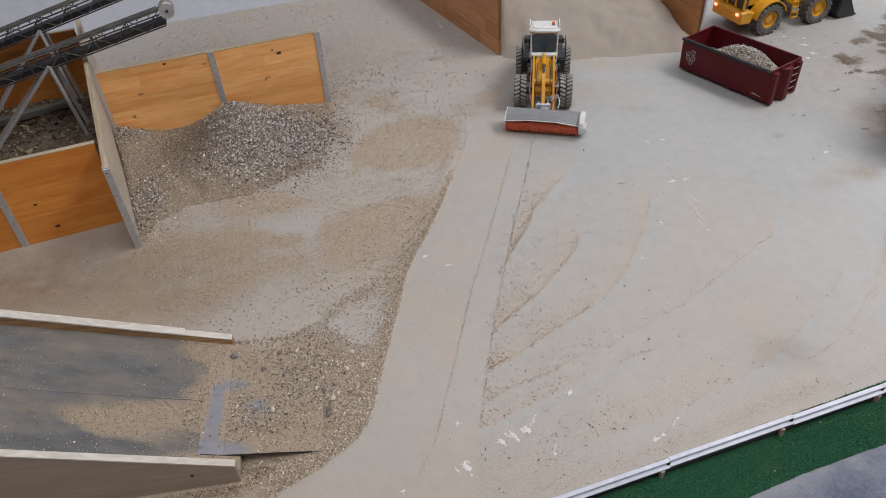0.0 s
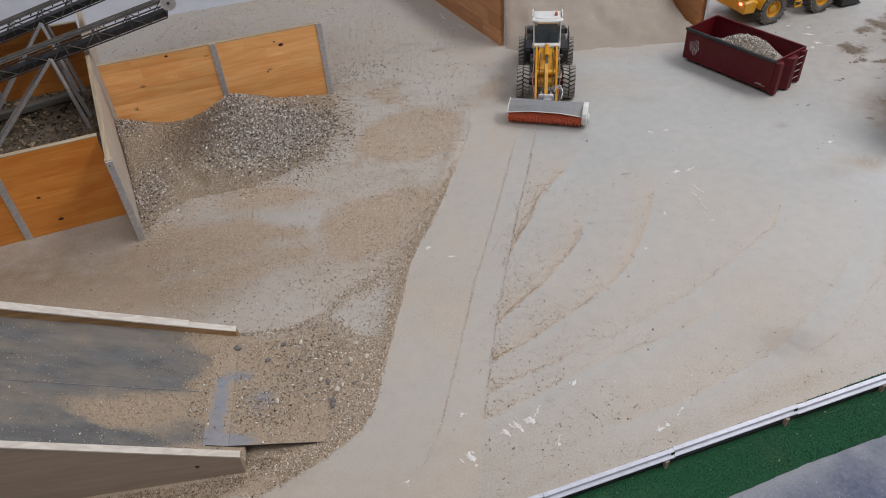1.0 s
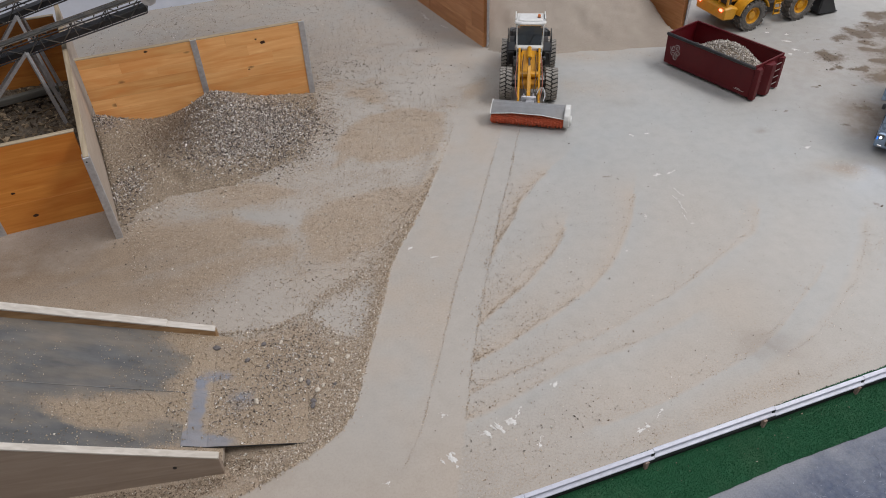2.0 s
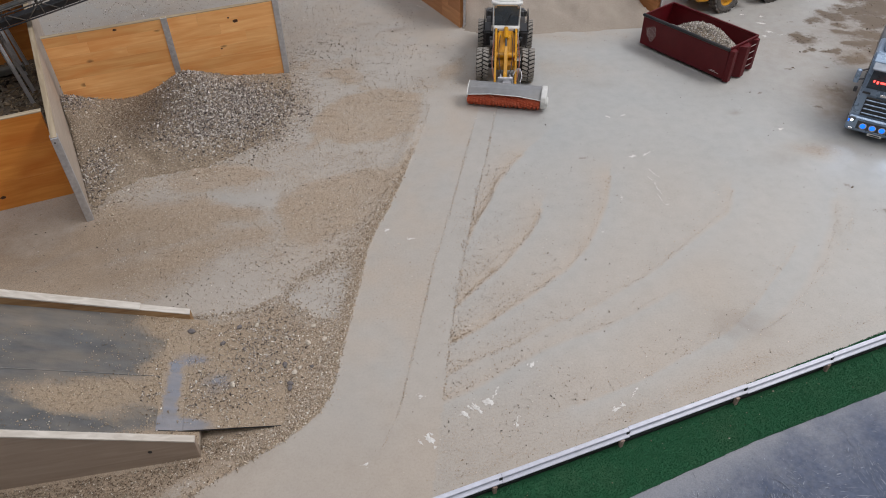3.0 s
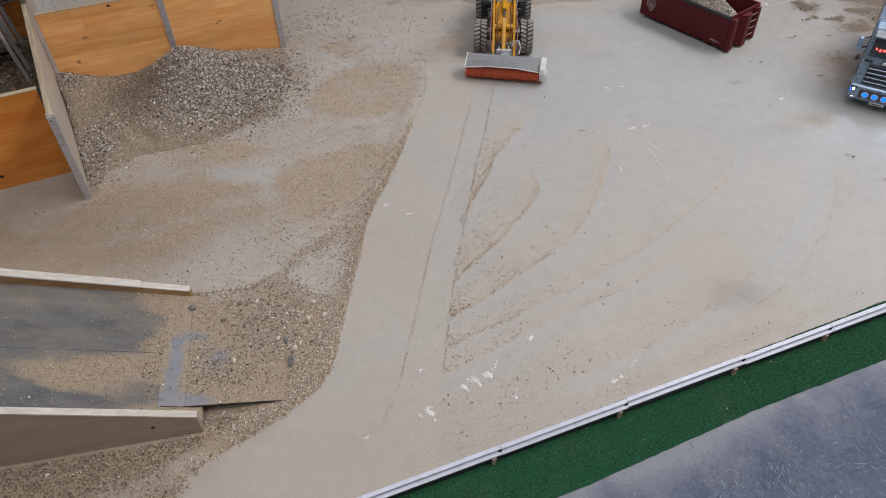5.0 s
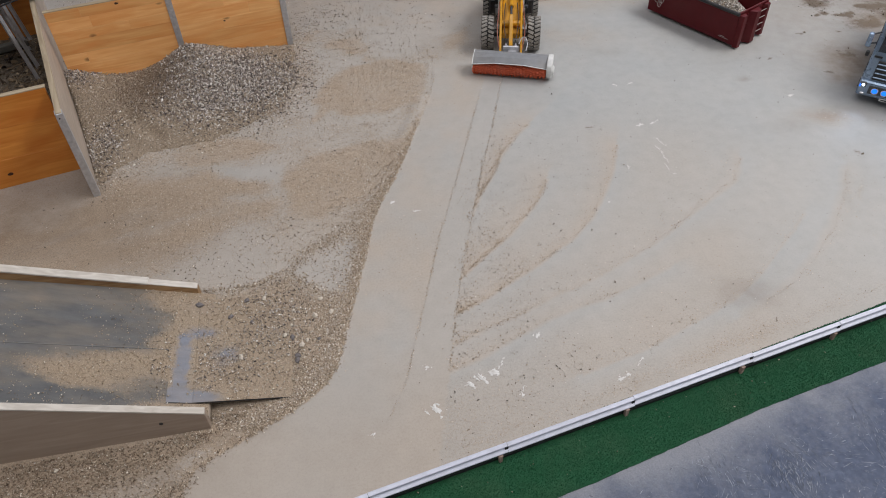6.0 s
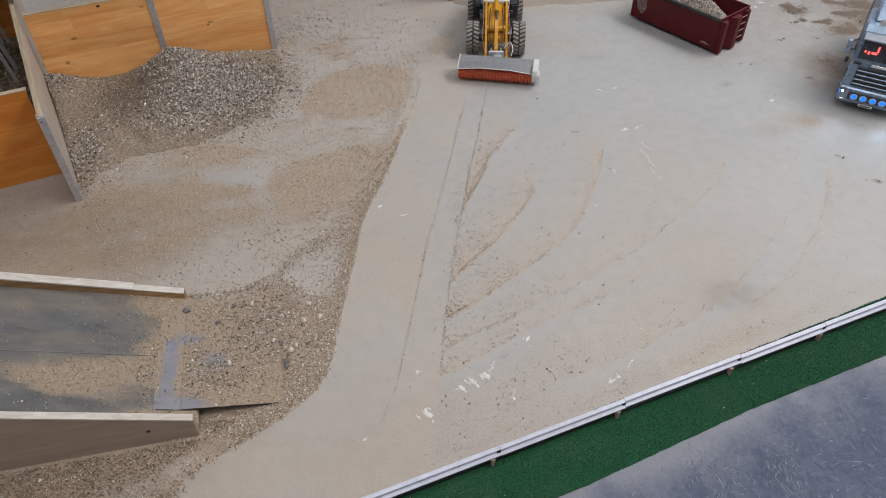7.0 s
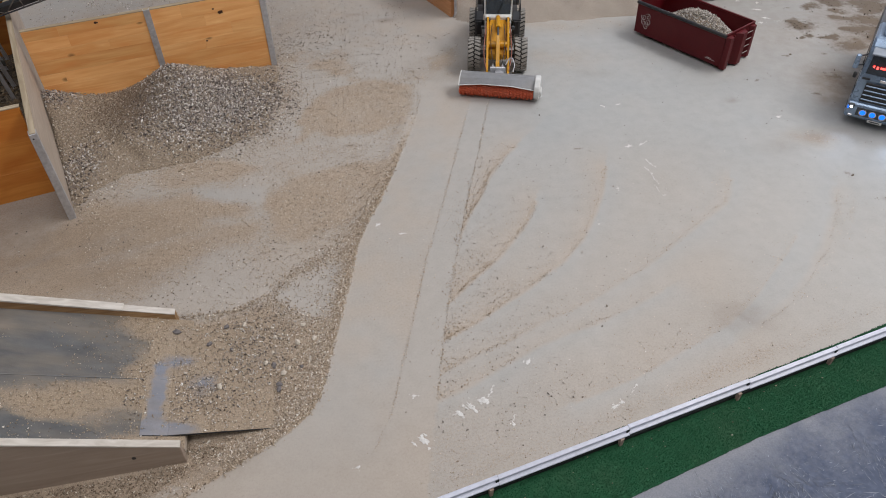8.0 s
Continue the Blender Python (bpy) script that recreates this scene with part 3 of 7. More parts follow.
    s = np.maximum(s, 0.42 * np.exp(-(((xw - 1.30) / 0.12) ** 2 + ((yw - 1.73) / 0.06) ** 2)) * (0.4 + n2))
    s = np.maximum(s, 0.33 * np.exp(-(((x - 0.1) / 0.35) ** 2 + ((y - 2.5) / 0.18) ** 2)) * (0.3 + n2 * 1.2))
    s = np.maximum(s, np.where((y > 2.6) & (x < 0.1), 0.14 + 0.3 * (n2 - 0.5), 0))
    mud = np.zeros_like(s)
    xm, ym = x + 0.09 * (fbm(x, y, 0.10, 5.0) - 0.5), y + 0.09 * (fbm(x, y, 0.10, 13.0) - 0.5)
    for mx, my, r, k in MUDS:
        mud = np.maximum(mud, 1.15 * k * np.exp(-((((xm - mx) * 0.75) ** 2 + ((ym - my) * 1.25) ** 2) / (0.95 * r) ** 2)))
    mud = mud * (0.35 + 1.3 * n2)
    stain_and_shade = 0.45 * np.clip(mud * 2.5, 0, 1)          # soil trodden out round the mud
    for mx, my, rx, ry, k in STAINS_AND_SHADE:
        stain_and_shade = np.maximum(stain_and_shade, k * np.exp(-(((xw - mx) / rx) ** 2 + ((yw - my) / ry) ** 2)))
    return np.clip(s, 0, 1), np.clip(mud, 0, 1), np.clip(stain_and_shade, 0, 1), np.clip(np.maximum(film, s), 0, 1)


# ---------- hall ----------
def build_floor():
    xs = np.concatenate([np.linspace(-8, -1.8, 9), np.arange(-1.75, 2.15, 0.007), np.linspace(2.2, 9.5, 9)])
    ys = np.concatenate([np.linspace(-8, 0.45, 9), np.arange(0.5, 3.55, 0.007), np.linspace(3.6, 7, 5)])
    gx, gy = np.meshgrid(xs, ys)
    x, y = gx.ravel(), gy.ravel()
    nx, ny = len(xs), len(ys)
    idx = np.arange(nx * ny).reshape(ny, nx)
    faces = np.stack([idx[:-1, :-1], idx[:-1, 1:], idx[1:, 1:], idx[1:, :-1]], -1).reshape(-1, 4)
    s, mud, stain_and_shade, film = fields(x, y)
    z = 0.0008 * s * fbm(x, y, 0.06, 2.0, 2) + 0.002 * np.clip(mud - 0.4, 0, 1) * fbm(x, y, 0.02, 6.0)
    d, side = line_gap(x, y, LANE_L)
    z = z + np.where((side > 0) & (y < 2.0) & (y > 0.7), 0.005 * np.exp(-((d - 0.025) / 0.02) ** 2), 0)
    ob = mesh_from("floor", np.stack([x, y, z], 1), faces, GROUND)
    me = ob.data
    for name, values in (("sand", s), ("mud", mud), ("stain_and_shade", stain_and_shade), ("film", film)):
        a = me.attributes.new(name, "FLOAT", "POINT")
        a.data.foreach_set("value", values.astype(np.float32))
    for p in me.polygons:
        p.use_smooth = True
    tagged(ob, "dusty beige-grey concrete yard floor strewn with sand", "floor", kind="structure")


WALL_V, SIDE_R, SIDE_L, BACK_V = 3.50, 6.4, -4.2, -4.4
build_floor()


def hall_box(name, u0, u1, v0, v1, z0, z1, material, label, category):
    ob = link(name, box(u1 - u0, v1 - v0, z1 - z0, (u0 + u1) / 2, (v0 + v1) / 2, (z0 + z1) / 2), material, m=pose(0, 0, 0, 0, 0, HALL))
    return tagged(ob, label, category, kind="structure")


hall_box("wall_north", SIDE_L, SIDE_R, WALL_V, WALL_V + 0.2, -0.05, CEIL, PLASTER, "plain bluish-white painted hall wall", "wall")
hall_box("wall_east", SIDE_R, SIDE_R + 0.2, BACK_V, WALL_V + 0.2, -0.05, CEIL, GREYWALL, "plain grey painted hall wall", "wall")
hall_box("wall_west", SIDE_L - 0.2, SIDE_L, BACK_V, WALL_V + 0.2, -0.05, CEIL, GREYWALL, "plain grey painted hall wall", "wall")
hall_box("wall_south", SIDE_L - 0.2, SIDE_R + 0.2, BACK_V - 0.2, BACK_V, -0.05, CEIL, GREYWALL, "plain grey painted hall wall", "wall")


def build_ceiling():
    """A slab with openings for the four lamps cut through it."""
    us = sorted({SIDE_L - 0.2, SIDE_R + 0.2, *(u + d for u, v in SKYLIGHTS_AND_FILL for d in (-1.07, 1.07))})
    vs = sorted({BACK_V - 0.2, WALL_V + 0.2, *(v + d for u, v in SKYLIGHTS_AND_FILL for d in (-1.27, 1.27))})
    bm = bmesh.new()
    for u0, u1 in zip(us, us[1:]):
        for v0, v1 in zip(vs, vs[1:]):
            um, vm = (u0 + u1) / 2, (v0 + v1) / 2
            if not any(abs(um - u) < 1.07 and abs(vm - v) < 1.27 for u, v in SKYLIGHTS_AND_FILL):
                box(u1 - u0, v1 - v0, 0.16, um, vm, CEIL + 0.08, bm=bm)
    tagged(link("ceiling", bm, CEILING, m=pose(0, 0, 0, 0, 0, HALL)), "plain grey hall ceiling with roof lights", "ceiling", kind="structure")


build_ceiling()


# ---------- yard structures ----------
BOARD_H = 0.27


def along(a, b):
    """The pose at a with local x towards b, and the distance."""
    d = Vector(b) - Vector(a)
    return pose(a[0], a[1], 0, 0, 0, math.degrees(math.atan2(d.y, d.x))), d.length


def panel(name, a, b, label, posts, rows=5, thick=0.016, capped=True, height=BOARD_H, plain=False, material=None, knots=()):
    """A partition of pine planks held by aluminium posts; posts: distances along it."""
    m, length = along(a, b)
    th = empty(name, m, label, "partition")
    cuts = sorted({0.0, length, *posts})
    rnd = random.Random(name + str(a))
    for x0, x1 in zip(cuts, cuts[1:]):
        z, hs = 0.0, [rnd.uniform(0.8, 1.2) for _ in range(rows)]
        for h in hs:
            hh = h / sum(hs) * height
            gap = 0.0002
            x = x0 + 0.002
            # now and then two lengths meet in a row
            stops = [x1 - 0.002]
            if not plain and x1 - x0 > 0.3 and rnd.random() < 0.55:
                stops = [x0 + (x1 - x0) * rnd.uniform(0.2, 0.8), x1 - 0.002]
            for e in stops:
                part("plank", box(e - x - gap, thick + rnd.uniform(-0.0006, 0.0006), hh - gap, (x + e) / 2, 0, z + hh / 2, bevel=0.0003), material or ORANGE, th)
                x = e
            z += hh
    if capped:
        part("top_edge", box(length, thick + 0.001, 0.003, length / 2, 0, height + 0.0015, bevel=0.0006), RAWWOOD, th, "raw pale wood edge")
    for x in posts:
        part("post", channel(height + 0.004, 0.02), ALU, th, "grey aluminium post", m=pose(x, -thick / 2 - 0.001, 0))
    for x, z, r in knots:
        part("knot", knot_plate(x, z, r, thick), KNOT, th, "dark brown knot")
    return th


KNOT = paint("dark_knot", (0.055, 0.022, 0.010), 0.5, dirt=0.0)


def knot_plate(x, z, r, thick):
    """A dark knot in the face of a board, of uneven outline."""
    rnd = random.Random(int(x * 1000))
    bm = bmesh.new()
    n = 9
    front = [bm.verts.new((x + r * rnd.uniform(0.7, 1.2) * math.cos(6.283 * i / n), -thick / 2 - 0.0008, z + 0.75 * r * rnd.uniform(0.6, 1.1) * math.sin(6.283 * i / n))) for i in range(n)]
    back = [bm.verts.new((v.co.x, -thick / 2 + 0.002, v.co.z)) for v in front]
    bm.faces.new(front)
    for i in range(n):
        bm.faces.new((front[i], back[i], back[(i + 1) % n], front[(i + 1) % n]))
    bmesh.ops.recalc_face_normals(bm, faces=bm.faces)
    return bm


def channel(h, w):
    """A flat aluminium profile with short returns."""
    bm = box(w, 0.003, h, 0, -0.0015, h / 2, bevel=0.0006)
    for s in (-1, 1):
        box(0.002, 0.008, h, s * (w / 2 - 0.001), 0.004, h / 2, bm=bm)
    return bm


FAR_A, FAR_B = (-1.095, 2.190), (-0.388, 2.413)
panel("plank_partition", FAR_A, FAR_B, "varnished orange pine plank partition behind the gravel pile", [0.372, 0.7385], rows=7, knots=((0.597, 0.224, 0.009), (0.575, 0.238, 0.004), (0.217, 0.261, 0.006), (0.532, 0.135, 0.004)))
panel("plank_partition", (-1.62, 1.505), (-0.946, 1.741), "varnished orange pine partition beside the grey divider", [0.432], rows=3, plain=True, material=DEEPORANGE, knots=((0.506, 0.126, 0.005), (0.534, 0.041, 0.008)))
panel("plank_partition", (-1.98, 2.365), (-1.302, 2.582), "pine partition behind the conveyors, shade painted into its colour", [0.36], rows=4, material=SHADEDPINE)


def divider():
    a, b = (-0.868, 1.600), (-1.330, 2.690)
    m, length = along(a, b)
    th = empty("divider_board", m, "long dusty chipboard divider capped with pale raw wood", "partition")
    part("board", box(length, 0.014, BOARD_H - 0.004, length / 2, 0, BOARD_H / 2 - 0.002, bevel=0.001), GREYWOOD, th)
    part("top_edge", box(length, 0.0155, 0.006, length / 2, 0, BOARD_H - 0.001, bevel=0.001), RAWWOOD, th, "pale chipped top edge")
    post = box(0.004, 0.018, BOARD_H + 0.001, -0.003, 0, BOARD_H / 2, bevel=0.0008)
    for s in (-1, 1):
        box(0.022, 0.0018, BOARD_H + 0.001, 0.008, s * 0.0085, BOARD_H / 2, bm=post)
    part("end_post", post, ALU, th, "grey aluminium end profile")
    part("screw", tube((-0.0055, 0.002, BOARD_H - 0.012), (-0.0035, 0.002, BOARD_H - 0.012), 0.0022, 10), BLACK, th)


BLACK = paint("black_paint", (0.016, 0.017, 0.02), 0.45, dirt=0.08)
divider()


def storage_bin():
    """The far bin: two side walls, a back wall, and the fine sand heaped in it."""
    panel("plank_partition", (0.288, 2.712), (-0.10, 3.536), "brown pine side wall of the sand bin", [0.0, 0.47], rows=4, capped=False, material=BINWOOD)
    panel("plank_partition", (1.085, 2.70), (0.69, 3.62), "brown pine side wall of the sand bin", [0.0, 0.47], rows=4, capped=False, material=BINWOOD)


storage_bin()

RAIL_A, RAIL_B = Vector((-0.40, 0.532)), Vector((2.3, 1.318))


def guard_rail():
    """Model crash barrier: a folded beam of three lengths on wooden stubs."""
    m, length = along(RAIL_A, RAIL_B)
    th = empty("guard_rail", m, "white model crash barrier on short wooden posts", "guard rail")
    # section of the beam: two ridges and a groove, seen from above and from the side
    sec = [(0.0032, 0.0472), (0.0020, 0.0479), (0.0004, 0.0477), (-0.0042, 0.0458), (-0.0049, 0.0449), (-0.0045, 0.0438), (-0.0027, 0.0425), (-0.0030, 0.0366), (-0.0044, 0.0353), (-0.0090, 0.0335), (-0.0098, 0.0324),
           (-0.0094, 0.0308), (-0.0082, 0.0308), (-0.0082, 0.0324), (-0.0016, 0.0350), (-0.0012, 0.0434), (0.0020, 0.0463)]
    cuts = [0.0, 0.30, 0.575, 0.851, 1.135, 1.362, 1.62, 1.90, 2.20, 2.50, length]
    for i, (x0, x1) in enumerate(zip(cuts, cuts[1:])):
        t = prism(sec, x0 + 0.0004, x1 - 0.0004)
        ob = part("beam", t, RAILWHITE, th, m=pose(0, 0.0004 * (i % 2) + (0.0009 if i == 3 else 0), 0.0004 * (i % 2) + (0.0004 if i == 3 else 0)))
        part("joint_plate", box(0.007, 0.003, 0.010, x1 - 0.002, -0.0036, 0.0396, bevel=0.0006), JOINTSHADE, ob)
    # dark strip behind the stubs, added to paint the shade under the beam
    part("shade_strip", box(length, 0.010, 0.010, length / 2, 0.0020, 0.0085, bevel=0.0012), JOINTSHADE, th, "dark strip painting the shade under the beam")
    for x in (0.284, 0.559, 0.835, 1.112, 1.351, 1.604, 1.884, 2.184, 2.484):
        post = shape([(x - 0.0030, -0.0105, 0), (x + 0.0030, -0.0105, 0), (x + 0.0030, -0.0035, 0), (x - 0.0030, -0.0035, 0), (x - 0.0044, -0.0115, 0.028), (x + 0.0044, -0.0115, 0.028), (x + 0.0044, -0.0035, 0.028), (x - 0.0044, -0.0035, 0.028)],
                     [(0, 1, 2, 3), (4, 5, 6, 7), (0, 1, 5, 4), (1, 2, 6, 5), (2, 3, 7, 6), (3, 0, 4, 7)])
        bmesh.ops.bevel(post, geom=post.edges[:], offset=0.0007, segments=1, affect="EDGES")
        part("post", post, POSTWOOD, th, "short tapered brown wood stub")


JOINTSHADE = paint("dark_joint_and_shade", (0.010, 0.014, 0.014), 0.8, dirt=0.02)
POSTWOOD = wood("brown_stub", (0.30, 0.215, 0.18), (0.44, 0.34, 0.29), knots=False, rough=0.8)
guard_rail()


def turf_and_walkway():
    m, length = along(RAIL_A, RAIL_B)
    # the turf strip runs under the barrier; its cut edges wander a little
    near = lambda x: -0.113 + 0.016 * np.clip((x - 0.70) / 0.4, 0, 1) + 0.004 * (vnoise(x, 0 * x, 0.25, 3.0) - 0.5) + 0.002 * (vnoise(x, 0 * x, 0.015, 5.0) - 0.5)
    far = lambda x: 0.0215 + 0.0065 * np.clip((x - 0.6) / 0.8, 0, 1) + 0.012 * np.clip((x - 1.4) / 0.6, 0, 1) + 0.004 * (vnoise(x, 0 * x, 0.03, 9.0) - 0.5)
    xs = np.arange(-0.75, length + 0.75, 0.015)
    rows = [np.stack([xs, f(xs) + d, np.full_like(xs, z)], 1) for f, d, z in ((near, -0.001, 0.0), (near, 0.0, 0.005), (far, 0.0, 0.005), (far, 0.001, 0.0))]
    idx = np.arange(4 * len(xs)).reshape(4, -1)
    q = np.stack([idx[:-1, :-1], idx[:-1, 1:], idx[1:, 1:], idx[1:, :-1]], -1).reshape(-1, 4)
    ob = mesh_from("turf_strip", np.concatenate(rows), q, TURF)
    ob.matrix_world = m
    tagged(ob, "strip of short green artificial turf along the barrier", "turf", kind="structure")
    n = 200000
    x = rng.uniform(-0.3, 2.6, n)
    y = near(x) - 0.001 + (far(x) - near(x) + 0.002) * rng.random(n)
    a, h, w = rng.uniform(0, 6.28, n), rng.uniform(0.0012, 0.0036, n), rng.uniform(0.0005, 0.0010, n)
    lean = rng.normal(0, 0.0014, (n, 2)) + np.array([0.0006, 0.0])
    c, s = np.cos(a) * w, np.sin(a) * w
    v = np.stack([np.stack([x - c, y - s, np.full_like(x, 0.0045)], 1), np.stack([x + c, y + s, np.full_like(x, 0.0045)], 1), np.stack([x + lean[:, 0], y + lean[:, 1], 0.0045 + h], 1)], 1).reshape(-1, 3)
    ob = mesh_from("turf_fibres", v, np.arange(len(v)).reshape(-1, 3), BLADE)
    ob.matrix_world = m
    tagged(ob, "short green plastic turf fibres on the strip", "turf", kind="stuff")
    # the visitors' side, dusty along the turf
    xs = np.concatenate([np.linspace(-2.2, -0.2, 5), np.arange(-0.15, 2.7, 0.012), np.linspace(2.8, length + 2.2, 5)])
    ys = np.concatenate([np.linspace(-3.4, -0.85, 6), np.arange(-0.80, -0.085, 0.012)])
    gx, gy = np.meshgrid(xs, ys)
    gx, gy = gx.ravel(), gy.ravel()
    idx = np.arange(gx.size).reshape(len(ys), len(xs))
    q = np.stack([idx[:-1, :-1], idx[:-1, 1:], idx[1:, 1:], idx[1:, :-1]], -1).reshape(-1, 4)
    ob = mesh_from("walkway", np.stack([gx, gy, np.full_like(gx, 0.0035)], 1), q, GREYFLOOR)
    ob.matrix_world = m
    n1, n2 = fbm(gx, gy, 0.16, 3.0), fbm(gx, gy, 0.04, 6.0)
    dust = np.exp(-np.clip(-0.10 - gy, 0, 9) / 0.055) * (0.35 + 0.9 * n1) + 0.5 * np.clip(n1 - 0.42, 0, 1) + 0.5 * (n2 - 0.48)
    ob.data.attributes.new("sand", "FLOAT", "POINT").data.foreach_set("value", np.clip(dust, 0, 1).astype(np.float32))
    tagged(ob, "scuffed blue-grey walkway floor with pale dust and scratches", "floor", kind="structure")
    # bunches of scratches, and dust flecks between them
    bunches = 620
    bx, by, ba = rng.uniform(0.2, 2.2, bunches), -0.15 - rng.random(bunches) * 0.62, rng.uniform(0, 3.14, bunches)
    k = rng.choice(bunches, 17000, p=(lambda w: w / w.sum())(rng.gamma(0.8, 1.0, bunches)))
    x, y, a = bx[k] + rng.normal(0, 0.020, len(k)), by[k] + rng.normal(0, 0.026, len(k)), ba[k] + rng.normal(0, 0.22, len(k))
    l = rng.gamma(2.0, 0.0036, len(k)) + 0.002
    n = 5000
    x, y = np.concatenate([x, rng.uniform(0.2, 2.2, n)]), np.concatenate([y, -0.12 - rng.random(n) * 0.64])
    a, l = np.concatenate([a, rng.uniform(0, 3.14, n)]), np.concatenate([l, rng.gamma(2.0, 0.0009, n) + 0.0006])
    n = len(x)
    w = rng.uniform(0.0002, 0.0007, n)
    ok = y < near(x) - 0.004
    x, y, a, l, w = x[ok], y[ok], a[ok], l[ok], w[ok]
    n = len(x)
    dx, dy = np.cos(a), np.sin(a)
    bend = rng.normal(0, 0.025, n)
    corner = lambda p, q: np.stack([x + p * l * dx - (q * w + bend * l * (p * p * 4 - 1)) * dy, y + p * l * dy + (q * w + bend * l * (p * p * 4 - 1)) * dx, np.full(n, 0.0042)], 1)
    v = np.stack([corner(-0.5, -0.4), corner(0.0, -1), corner(0.5, -0.4), corner(0.5, 0.4), corner(0.0, 1), corner(-0.5, 0.4)], 1).reshape(-1, 3)
    base = np.arange(n)[:, None] * 6
    f = [(base + np.array(q)).tolist() for q in ((0, 1, 4, 5), (1, 2, 3, 4))]
    ob = mesh_from("scratches", v, f[0] + f[1], STRAW)
    ob.matrix_world = m
    tagged(ob, "pale scratches and flecks on the walkway floor", "litter", kind="stuff")


def walkway_material():
    m, nt, b = mat("scuffed_grey_floor", 0.5)
    b.inputs["Specular IOR Level"].default_value = 0.28
    at = nt.nodes.new("ShaderNodeAttribute")
    at.attribute_name = "sand"
    base = ramp(nt, noise_tex(nt, 90, 5), [(0.25, (0.036, 0.050, 0.090)), (0.5, (0.057, 0.075, 0.128)), (0.75, (0.093, 0.116, 0.178))])
    edge = math_node(nt, "ADD", at.outputs["Fac"], math_node(nt, "MULTIPLY", math_node(nt, "SUBTRACT", noise_tex(nt, 120, 6, 0.75), 0.5), 0.7))
    col = mix(nt, ramp(nt, edge, [(0.1, (0, 0, 0)), (0.9, (0.9, 0.9, 0.9))]), base, ramp(nt, noise_tex(nt, 300, 3), [(0.3, (0.19, 0.198, 0.225)), (0.7, (0.28, 0.286, 0.31))]))
    nt.links.new(col, b.inputs["Base Color"])
    bump(nt, b, noise_tex(nt, 200, 4), 0.2, 0.001)
    return m


GREYFLOOR = walkway_material()
STRAW = islands("pale_flecks", [(0.0, (0.04, 0.045, 0.06)), (0.2, (0.11, 0.13, 0.175)), (0.7, (0.195, 0.222, 0.285)), (1.0, (0.38, 0.405, 0.46))], 0.6)
turf_and_walkway()


# ---------- ramp ----------
RAMP = grainy("worn_grey_deck", [(0.3, (0.12, 0.125, 0.14)), (0.7, (0.20, 0.205, 0.22))], 70, 0.55, big=6, dirt=0.5, dust=(0.33, 0.28, 0.22))
RAMP_M = pose(-0.434, 0.824, 0, 0, 0, 180 + 5.8)      # local x runs up the ramp, local y to the near side is negative ... away from it positive
RAMP_L, RAMP_W, RISE = 1.0, 0.336, 0.345


def deck_material(dark, light):
    m, nt, b = mat("sanded_deck", 0.6)
    a = nt.nodes.new("ShaderNodeAttribute")
    a.attribute_name = "sand"
    fine = noise_tex(nt, 420, 3, 0.7)
    grey = ramp(nt, noise_tex(nt, 45, 5, stretch=(0.3, 1.0, 0.6)), [(0.3, dark), (0.7, light)])
    veil = mix(nt, math_node(nt, "MULTIPLY", ramp(nt, noise_tex(nt, 16, 4, stretch=(0.25, 1.0, 0.6)), [(0.42, (0, 0, 0)), (0.7, (1, 1, 1))]), 0.5), grey, (0.30, 0.235, 0.165))
    spread = ramp(nt, fine, [(0.33, (0.15, 0.112, 0.075)), (0.5, (0.325, 0.242, 0.162)), (0.70, (0.49, 0.385, 0.27))])
    edge = math_node(nt, "ADD", a.outputs["Fac"], math_node(nt, "MULTIPLY", math_node(nt, "SUBTRACT", noise_tex(nt, 300, 4, 0.75), 0.5), 1.4))
    veil = mix(nt, math_node(nt, "MULTIPLY", ramp(nt, a.outputs["Fac"], [(0.3, (0, 0, 0)), (0.8, (1, 1, 1))]), 0.75), veil, (0.345, 0.275, 0.20))
    nt.links.new(mix(nt, ramp(nt, edge, [(0.3, (0, 0, 0)), (0.7, (0.8, 0.8, 0.8))]), veil, spread), b.inputs["Base Color"])
    bump(nt, b, fine, 0.3, 0.0015)
    return m


def deck_sand(x, y):
    """Sand on the deck; x up the ramp, y across it from the near side."""
    n1, n2 = fbm(x * 0.5, y * 1.6, 0.10, 4.0), fbm(x, y, 0.03, 7.0)
    s = 1.15 * np.clip(1.0 - (x + 0.30 * (fbm(x * 0.4, y, 0.06, 2.0) - 0.5)) / 0.25, 0, 1) + 0.9 * (n1 - 0.52) + 0.25 * (n2 - 0.5)
    s += 0.62 * np.exp(-(((y - 0.105) / 0.05) ** 2)) * np.clip(2.6 * (fbm(x * 0.6, y, 0.12, 11.0) - 0.30), 0, 1.2)
    s -= 0.55 * np.exp(-(((y - 0.215) / 0.045) ** 2)) * np.clip(x / 0.15, 0, 1) + 0.3 * np.exp(-(((y - 0.03) / 0.03) ** 2))
    return np.clip(s, 0, 1)


def toe_z(x):
    """Height of the toe plate: up from the floor, then flat on the deck."""
    return np.where(np.asarray(x) < 0.03, 0.0035 + (np.asarray(x) + 0.168) / 0.198 * 0.0360, 0.0284 + RISE * np.asarray(x))


